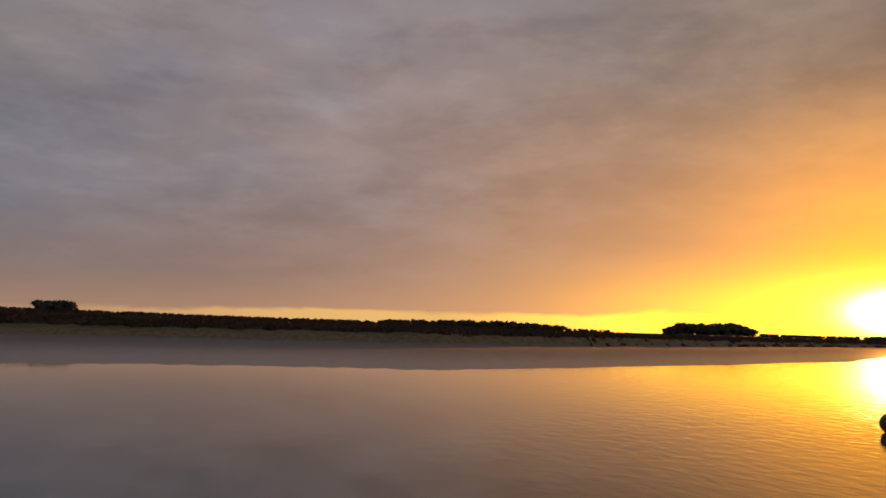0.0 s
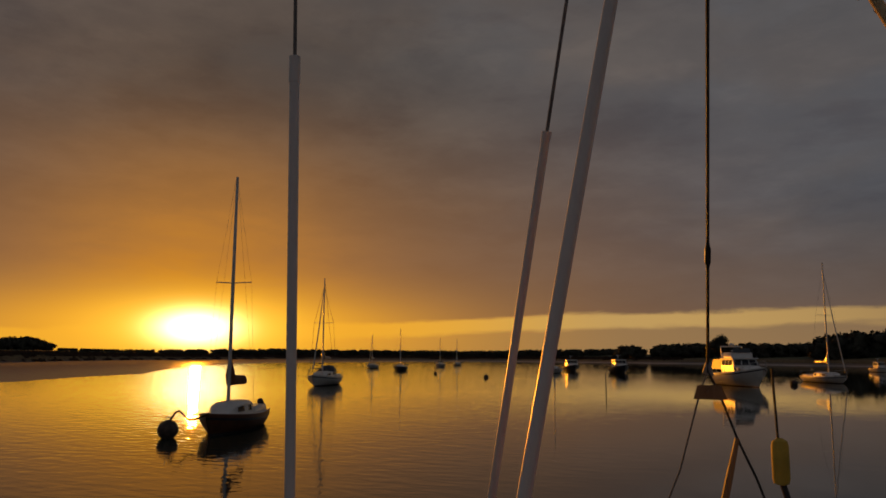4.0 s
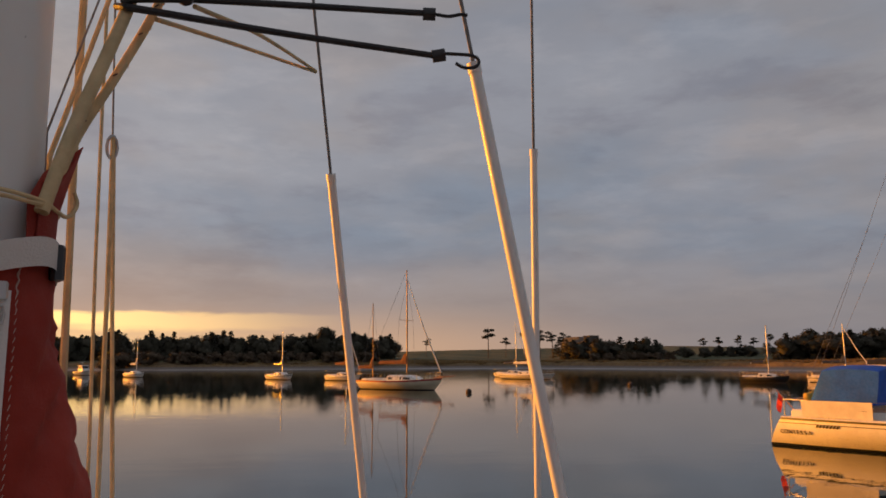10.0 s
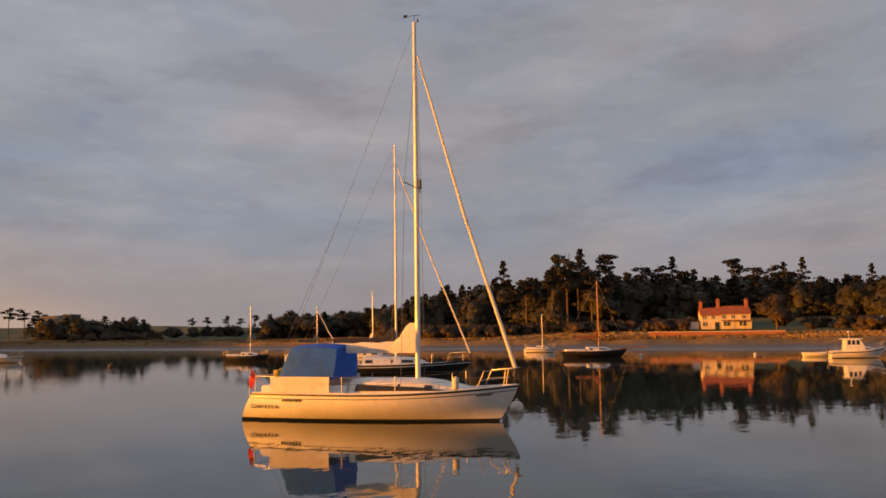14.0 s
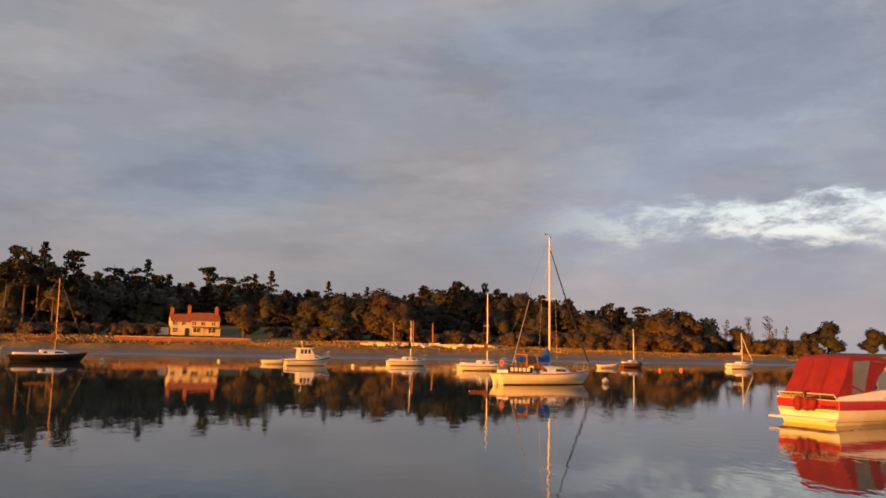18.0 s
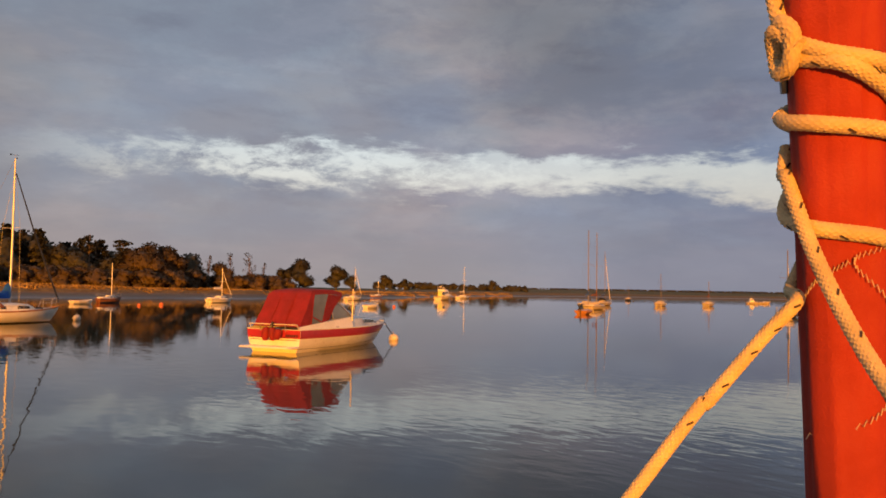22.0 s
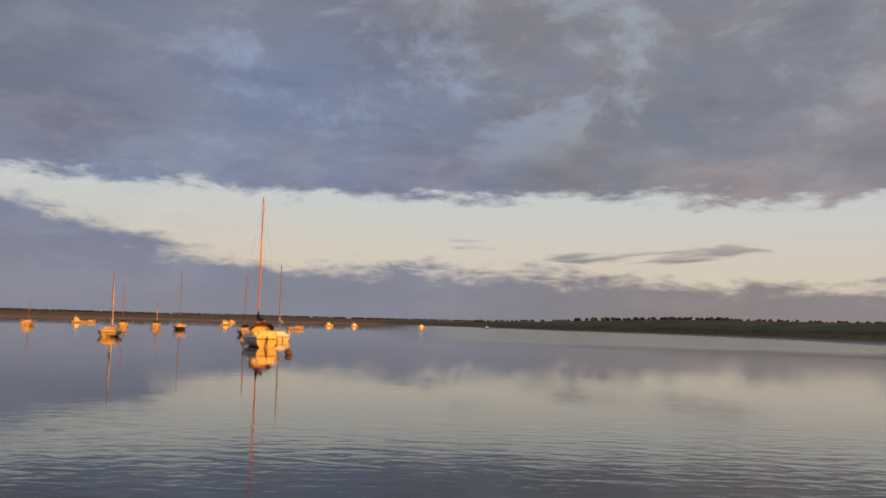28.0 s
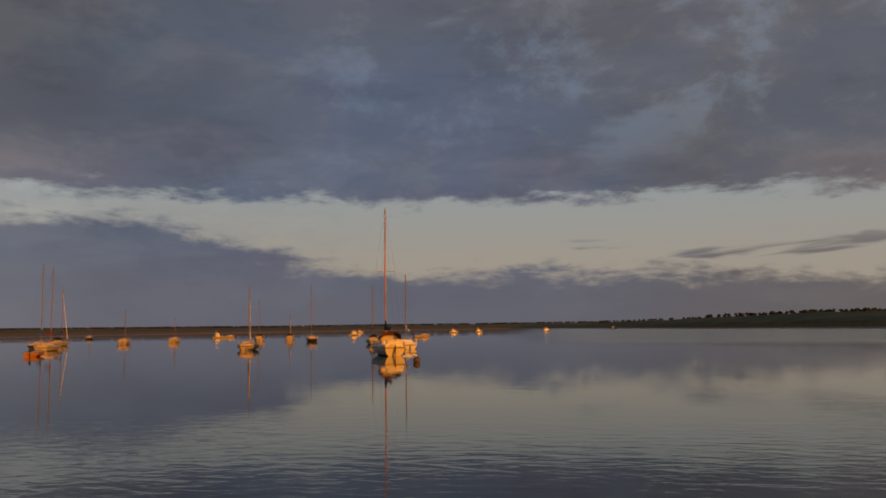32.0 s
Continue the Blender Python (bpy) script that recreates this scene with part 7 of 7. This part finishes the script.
    # character boats
    yacht("sailing_ketch", heading(97.0, 70.0, 226), 8.8, 10.3, CREAM, BROWNCLOTH, WHITECLOTH, None, WOOD, "cream ketch with brown sails and bowsprit", 1, mizzen=7.6, sprit=1.3, rail=WOOD, stripes=(("sheer_stripe", -0.10, 0.0, REDPAINT),), wire=0.012, free=0.8, spreaders=1)
    yacht("sailing_boat", heading(131.05, 52.0, 226), 11.5, 15.1, BLACKP, DARKCLOTH, WHITECLOTH, None, ALU, "black hulled sloop with tall mast behind the white sloop", 1, stripes=(("sheer_stripe", -0.12, -0.08, GELCOAT),), wire=0.008)
    yacht("gaff_cutter", heading(146.0, 93.0, 226), 7.6, 8.7, BLACKP, BROWNCLOTH, None, None, SPAR, "dark wooden cutter with pole mast and bowsprit", 0, sprit=2.4, rail=WOOD, stripes=(), wire=0.014, spreaders=0, cab=GELCOAT)
    r, h = yacht("sailing_yacht", heading(179.25, 54.5, 236), 7.5, 9.9, GELCOAT, BLUECLOTH, NAVY, BROWNCLOTH, ALU, "white cruising yacht with blue sail cover and tan hood", 1, free=0.78, boom_z=0.42, wire=0.008, mast_s=0.56, rail=WOOD, stripes=(("rubbing_strake", -0.06, 0.0, WOOD),), wind=True)
    part("name_cloth", MB().grid([[h.at(s, 1.0, -1, 0.02) + Vector((0, 0, dz)) for s in (0.06, 0.14, 0.22, 0.28)] for dz in (0.05, 0.42)]), NAVY, r, "dark dodger cloth with white letters")
    p, q = h.at(0.08, 1.0, -1, 0.035), h.at(0.265, 1.0, -1, 0.035)
    part("cloth_letters", bar((q - p).length, 0.24, 0.02, p + Vector((0, 0, 0.15)), (q - p).normalized(), (0, 0, 1), 5), GELCOAT, r, "white bars of lettering on the cloth")
    part("boarding_pole", MB().tube([(-2.75, -0.5, 1.3), (-1.35, -0.3, 5.6)], [0.035, 0.02], 8), STEEL, r, "thin pole leaning from the stern")
    house = part("hood_frame", MB().tube([(-1.75, -0.72, 1.15), (-1.75, -0.70, 1.95), (-1.75, 0.70, 1.95), (-1.75, 0.72, 1.15)], 0.05, 6).tube([(-0.9, -0.72, 1.15), (-1.0, -0.70, 1.92), (-1.0, 0.70, 1.92), (-0.9, 0.72, 1.15)], 0.05, 6), WOOD, r, "varnished frame of the hood")
    part("hood_window", MB().grid([[(-1.70, -0.73, 1.35), (-0.98, -0.73, 1.35)], [(-1.70, -0.71, 1.85), (-1.04, -0.71, 1.85)]]), GLASS, house)
    part("lifebuoy", MB().tube([(-2.9, 0.55 + 0.2 * math.cos(k * 0.7), 1.35 + 0.2 * math.sin(k * 0.7)) for k in range(10)], 0.06, 8), BUOYO, r, "orange lifebuoy on the stern rail")
    b = compass(183.5) * 58
    mooring_buoy(pose(b.x, b.y, 0.1), 0.25, BUOYW, "white mooring buoy ahead of the white cruising yacht")
    r, h = yacht("sailing_yacht", heading(240.9, 75.0, 232), 9.5, 13.8, CREAM, DARKCLOTH, None, CREAM, WOOD, "broad sterned cream yacht with dark rudder and tan hood", 1, free=0.88, B=2.8, wire=0.005, rail=WOOD, spreaders=1)
    sprayhood(r, -2.2, 2.0, 1.35, BROWNCLOTH, 1.3, 0.75)
    part("stern_locker", MB().box((-4.2, 0.0, 1.25), (0.5, 1.5, 0.40), bevel=0.08), CREAM, r)
    part("rudder_blade", MB().box((-4.80, 0.0, 0.35), (0.16, 0.07, 1.3), bevel=0.02), SHADE_RUDDER_BROWN, r, "dark hung rudder")
    b = compass(243.0) * 57
    mooring_buoy(pose(b.x, b.y, 0.1), 0.26, BUOYD, "dark mooring buoy with pickup stick", None)
    r = open_boat(heading(218.0, 94, 228), 4.6, "brown workboat with outboard on its mooring", WOOD)
    outboard(r, (-2.4, 0, 0.35))
    # motor boats
    motor_cruiser("motor_yacht", heading(67.9, 76.0, 226), 9.0, "white flybridge motor yacht lit on its stern quarter", fly=True, free=1.15)
    motor_cruiser("motor_boat", heading(59.9, 135, 226), 7.5, "dark hulled cabin boat far off", NAVY, free=0.9)
    motor_cruiser("motor_boat", heading(56.6, 150, 226), 7.5, "dark launch beside a far sloop", NAVY, free=0.8)
    motor_cruiser("motor_boat", heading(76.0, 170, 226), 5.0, "small white launch by the wood", free=0.7)
    motor_cruiser("fishing_boat", heading(162.6, 88, 236), 5.0, "white cuddy fishing boat with small wheelhouse", free=0.72)
    motor_cruiser("motor_boat", heading(208.1, 205, 233), 8.0, "orange lit motor cruiser far down the river", CREAM, free=1.0, fly=True)
    for az, d, L in ((229.2, 270, 6.0), (229.9, 275, 7.5), (243.4, 215, 7.5), (245.7, 380, 8.0), (252.3, 420, 8.0), (257.0, 560, 8.0), (238.6, 300, 7.5), (247.5, 400, 7.0), (239.0, 480, 8.0)):
        motor_cruiser("motor_boat", heading(az, d, az + 68), L * 0.62, "small white motor boat on a far mooring", DIMGEL, free=0.5, wheelhouse=int(d) % 2 == 0)
    open_boat(heading(160.4, 93, 236), 3.2, "white dinghy astern of the fishing boat")
    open_boat(heading(183.7, 106, 236), 3.0, "white open dinghy on a mooring")
    open_boat(heading(202.9, 102, 236), 3.0, "pale dinghy on a mooring")
    for az, d, r, mt, lb in ((204.5, 110, 0.22, BUOYO, "orange mooring buoy lying alone on the water"), (165.8, 86, 0.22, BUOYW, "white mooring buoy lying alone on the water"), (101.8, 62, 0.24, BUOYD, "dark mooring buoy off the ketch"), (50.6, 96, 0.3, BUOYD, "dark mooring buoy lying alone on the water"), (71.0, 82, 0.35, BUOYD, "dark mooring buoy off the motor yacht"), (113.0, 80, 0.24, BUOYD, "dark mooring buoy lying alone on the water"), (187.2, 100, 0.2, BUOYO, "orange mooring buoy lying alone on the water"), (188.6, 104, 0.25, BUOYO, "orange mooring buoy lying alone on the water"), (149.2, 96, 0.22, BUOYW, "white mooring buoy off the cutter"), (156.6, 100, 0.2, BUOYW, "white mooring buoy lying alone on the water"), (47.0, 115, 0.25, BUOYD, "dark mooring buoy lying alone on the water")):
        p = compass(az) * d
        mooring_buoy(pose(p.x, p.y, 0.05), r, mt, lb)
    for az, d, top in ((58.94, 60, 1.35), ):
        p = compass(az) * d
        w = thing("mooring_withy", pose(p.x, p.y, 0), "thin stake standing in the water", "stake")
        part("pole", MB().tube([(0, 0, -1.5), (0.03, 0, top)], [0.05, 0.035], 6), BLACKP, w)


build_moored_boats()


# ---- house, cars and yard on the shore ----
def build_house():
    az, d = 154.8, 190.0
    p = compass(az) * d
    z = land_height(az, d) - 0.1
    root = thing("house", pose(p.x, p.y, z, 0, 0, -az + 8), "cream rendered cottage with red tiled roof and brick chimneys", "house")
    W, D, H, RH = 10.6, 6.0, 4.4, 2.0
    root.scale = (0.98, 0.90, 0.76)
    # local -y looks at the water
    def body(x0, x1, hgt, rh, name):
        mb = MB()
        for a, b in (((x0, -D / 2), (x1, -D / 2)), ((x1, D / 2), (x0, D / 2))):
            mb.grid([[(*a, 0), (*b, 0)], [(*a, hgt), (*b, hgt)]])
        for x in (x0, x1):
            mb.poly([(x, -D / 2, 0), (x, D / 2, 0), (x, D / 2, hgt), (x, 0, hgt + rh), (x, -D / 2, hgt)])
        w = part(name, mb, WALLP, root, smooth=False)
        rf = part("roof", MB().grid([[(x0 - 0.2, -D / 2 - 0.3, hgt - 0.15), (x1 + 0.2, -D / 2 - 0.3, hgt - 0.15)], [(x0 - 0.2, 0, hgt + rh + 0.05), (x1 + 0.2, 0, hgt + rh + 0.05)], [(x0 - 0.2, D / 2 + 0.3, hgt - 0.15), (x1 + 0.2, D / 2 + 0.3, hgt - 0.15)]]).grid([[(x0 - 0.2, -D / 2 - 0.3, hgt - 0.27), (x1 + 0.2, -D / 2 - 0.3, hgt - 0.27)], [(x0 - 0.2, -D / 2 - 0.3, hgt - 0.15), (x1 + 0.2, -D / 2 - 0.3, hgt - 0.15)]]), TILE, root, smooth=False)
        for i in range(7):
            k = (i + 0.5) / 7
            y, zz = -D / 2 - 0.3 + (D / 2 + 0.3) * k, hgt - 0.15 + (rh + 0.2) * k
            part("tile_course", MB().box(((x0 + x1) / 2, y, zz + 0.03), (x1 - x0 + 0.42, 0.10, 0.05)), TILE, rf, smooth=False)
        part("ridge", MB().tube([(x0 - 0.22, 0, hgt + rh + 0.07), (x1 + 0.22, 0, hgt + rh + 0.07)], 0.12, 8), TILE, rf)
        return w
    a = body(-W / 2, -W / 2 + 4.0, H - 0.25, RH, "wall")
    b = body(-W / 2 + 4.0, W / 2, H + 0.1, RH + 0.1, "wall")
    for x, hh in ((-W / 2 + 0.3, 1.3), (-W / 2 + 4.1, 2.1), (W / 2 - 0.35, 1.9)):
        c = part("chimney", MB().box((x, 0, H + RH + 0.2 + hh / 2 - 0.5), (0.7, 0.75, hh + 1.0)), BRICK, root, smooth=False)
        part("chimney_cap", MB().box((x, 0, H + RH + 0.2 + hh), (0.85, 0.9, 0.14)), BRICK, c, smooth=False)
        for y in (-0.18, 0.18):
            part("chimney_pot", MB().lathe([(0.13, 0), (0.11, 0.35), (0.13, 0.4)], (x, y, H + RH + 0.27 + hh), 8), TILE, c)
    for x, zz, w, hgt in ((-4.6, 2.9, 0.9, 0.95), (-2.7, 2.9, 0.9, 0.95), (-0.4, 3.0, 0.9, 1.0), (1.6, 3.0, 0.9, 1.0), (3.9, 3.0, 0.9, 1.0), (-4.5, 0.9, 1.1, 1.2), (0.2, 0.9, 1.6, 1.3), (3.6, 0.9, 1.6, 1.3)):
        win = part("window", MB().box((x, -D / 2 - 0.02, zz + hgt / 2), (w, 0.06, hgt)), GLASS, root, smooth=False)
        fr = MB()
        for q in (-w / 2, 0, w / 2):
            fr.box((x + q, -D / 2 - 0.05, zz + hgt / 2), (0.07, 0.05, hgt + 0.05))
        for q in (0, hgt / 2, hgt):
            fr.box((x, -D / 2 - 0.05, zz + q), (w + 0.06, 0.052, 0.06))
        part("window_frame", fr, GELCOAT, win, smooth=False)
        part("window_sill", MB().box((x, -D / 2 - 0.10, zz - 0.06), (w + 0.2, 0.18, 0.07)), GELCOAT, win, smooth=False)
    part("door", MB().box((-1.9, -D / 2 - 0.03, 1.02), (0.95, 0.07, 2.05)), GREENP, root, smooth=False)
    part("veranda_roof", MB().grid([[(-1.0, -D / 2 - 1.6, 2.2), (W / 2, -D / 2 - 1.6, 2.2)], [(-1.0, -D / 2, 2.65), (W / 2, -D / 2, 2.65)]]), TILE, root, smooth=False)
    for x in (-0.9, 1.3, 3.4, W / 2 - 0.1):
        part("veranda_post", MB().tube([(x, -D / 2 - 1.5, 0), (x, -D / 2 - 1.5, 2.2)], 0.06, 6), GELCOAT, root)
    part("outbuilding", MB().box((-W / 2 - 2.2, 0.5, 1.1), (3.6, 4.0, 2.2)), DECK, root, smooth=False)
    # river wall in front
    q = compass(az - 0.6) * 170
    r = thing("river_wall", pose(q.x, q.y, land_height(az - 0.6, 170) - 0.3, 0, 0, -az + 4), "low red brick river wall in front of the cottage", "wall")
    part("wall", MB().box((0, 0, 0.55), (26, 0.4, 1.1)), BRICK, r, smooth=False)
    part("coping", MB().box((0, 0, 1.14), (26.2, 0.52, 0.09)), DECK, r, smooth=False)
    q = compass(167.2) * 168
    r = thing("jetty_rail", pose(q.x, q.y, land_height(167.2, 168), 0, 0, -166), "long pale timber rail at the top of the hard", "fence")
    part("rail", MB().box((0, 0, 1.0), (17, 0.10, 0.16)), WOOD, r, smooth=False)
    for i in range(8):
        part("post", MB().box((-8.2 + i * 2.34, 0, 0.45), (0.14, 0.14, 1.0)), WOOD, r, smooth=False)


def car(m, paint, label):
    root = thing("car", m, label, "car", "parked cars")
    prof = [(-2.0, 0.35), (-2.0, 0.85), (-1.5, 0.95), (-1.1, 1.42), (0.5, 1.45), (1.15, 0.98), (1.95, 0.85), (2.05, 0.40)]
    part("body", MB().grid([[(x, y, z) for x, z in prof] for y in (-0.85, 0.85)]).poly([(x, -0.85, z) for x, z in prof]).poly([(x, 0.85, z) for x, z in prof[::-1]]), paint, root)
    for side in (1, -1):
        part("side_window", MB().poly([(-1.25, side * 0.86, 1.0), (-0.98, side * 0.86, 1.36), (0.42, side * 0.86, 1.38), (0.95, side * 0.86, 1.0)]), GLASS, root)
        for x in (-1.25, 1.25):
            w = part("wheel", MB().lathe([(0.01, 0.1), (0.2, 0.1), (0.32, 0.08), (0.32, -0.08), (0.01, -0.1)], (x, side * 0.78, 0.32), 12, Euler((radians(90), 0, 0)).to_matrix().to_4x4()), PLASTIC, root)


def build_yard():
    paints = [GELCOAT, NAVY, REDPAINT, ALU, BLACKP, GREENP]
    names = ["white", "dark blue", "red", "silver", "black", "green"]
    rng = random.Random(4)
    for i in range(14):
        az, d = 162.6 + i * 0.33, 208 + i * 0.5
        p = compass(az) * d
        k = rng.randrange(6)
        car(pose(p.x, p.y, land_height(az, d), 0, 0, rng.uniform(60, 110)), paints[k], names[k] + " car parked by the wood")
    for i in range(44):
        az, d = 166.6 + i * 0.21 + rng.uniform(-0.1, 0.1), 171 + rng.uniform(-4, 9)
        p = compass(az) * d
        L = rng.uniform(1.9, 3.3)
        lb = rng.choice(["white dinghy laid up on the hard", "small cream boat laid up on the hard", "white dinghy under a red cover on the hard"])
        open_boat(pose(p.x, p.y, land_height(az, d) + 0.10, 0, 0, rng.uniform(0, 360)), L, lb, CREAM if "cream" in lb else GELCOAT, REDCLOTH if "red" in lb else None)
    for az, d, h in ((170.0, 172, 5.6), (171.4, 172, 5.2), (168.6, 176, 5.0)):
        p = compass(az) * d
        r = thing("timber_post", pose(p.x, p.y, land_height(az, d)), "tall timber post on the hard", "post")
        part("pole", MB().tube([(0, 0, -0.5), (0.15, 0, h)], [0.14, 0.10], 8), WOOD, r)
    # church among the trees
    p = compass(110.5) * 330
    r = thing("church", pose(p.x, p.y, land_height(110.5, 330), 0, 0, 20), "dark stone church with square tower among trees", "church")
    part("tower", MB().box((0, 0, 4.2), (4.2, 4.2, 8.4)), STONE, r, smooth=False)
    part("parapet", MB().box((0, 0, 8.6), (4.5, 4.5, 0.5)), STONE, r, smooth=False)
    part("nave", MB().box((9, 0, 3.0), (14, 6, 6)), STONE, r, smooth=False)
    part("nave_roof", MB().grid([[(2, -3.3, 5.9), (16.2, -3.3, 5.9)], [(2, 0, 8.6), (16.2, 0, 8.6)], [(2, 3.3, 5.9), (16.2, 3.3, 5.9)]]), STONE, r, smooth=False)


build_house()
build_yard()
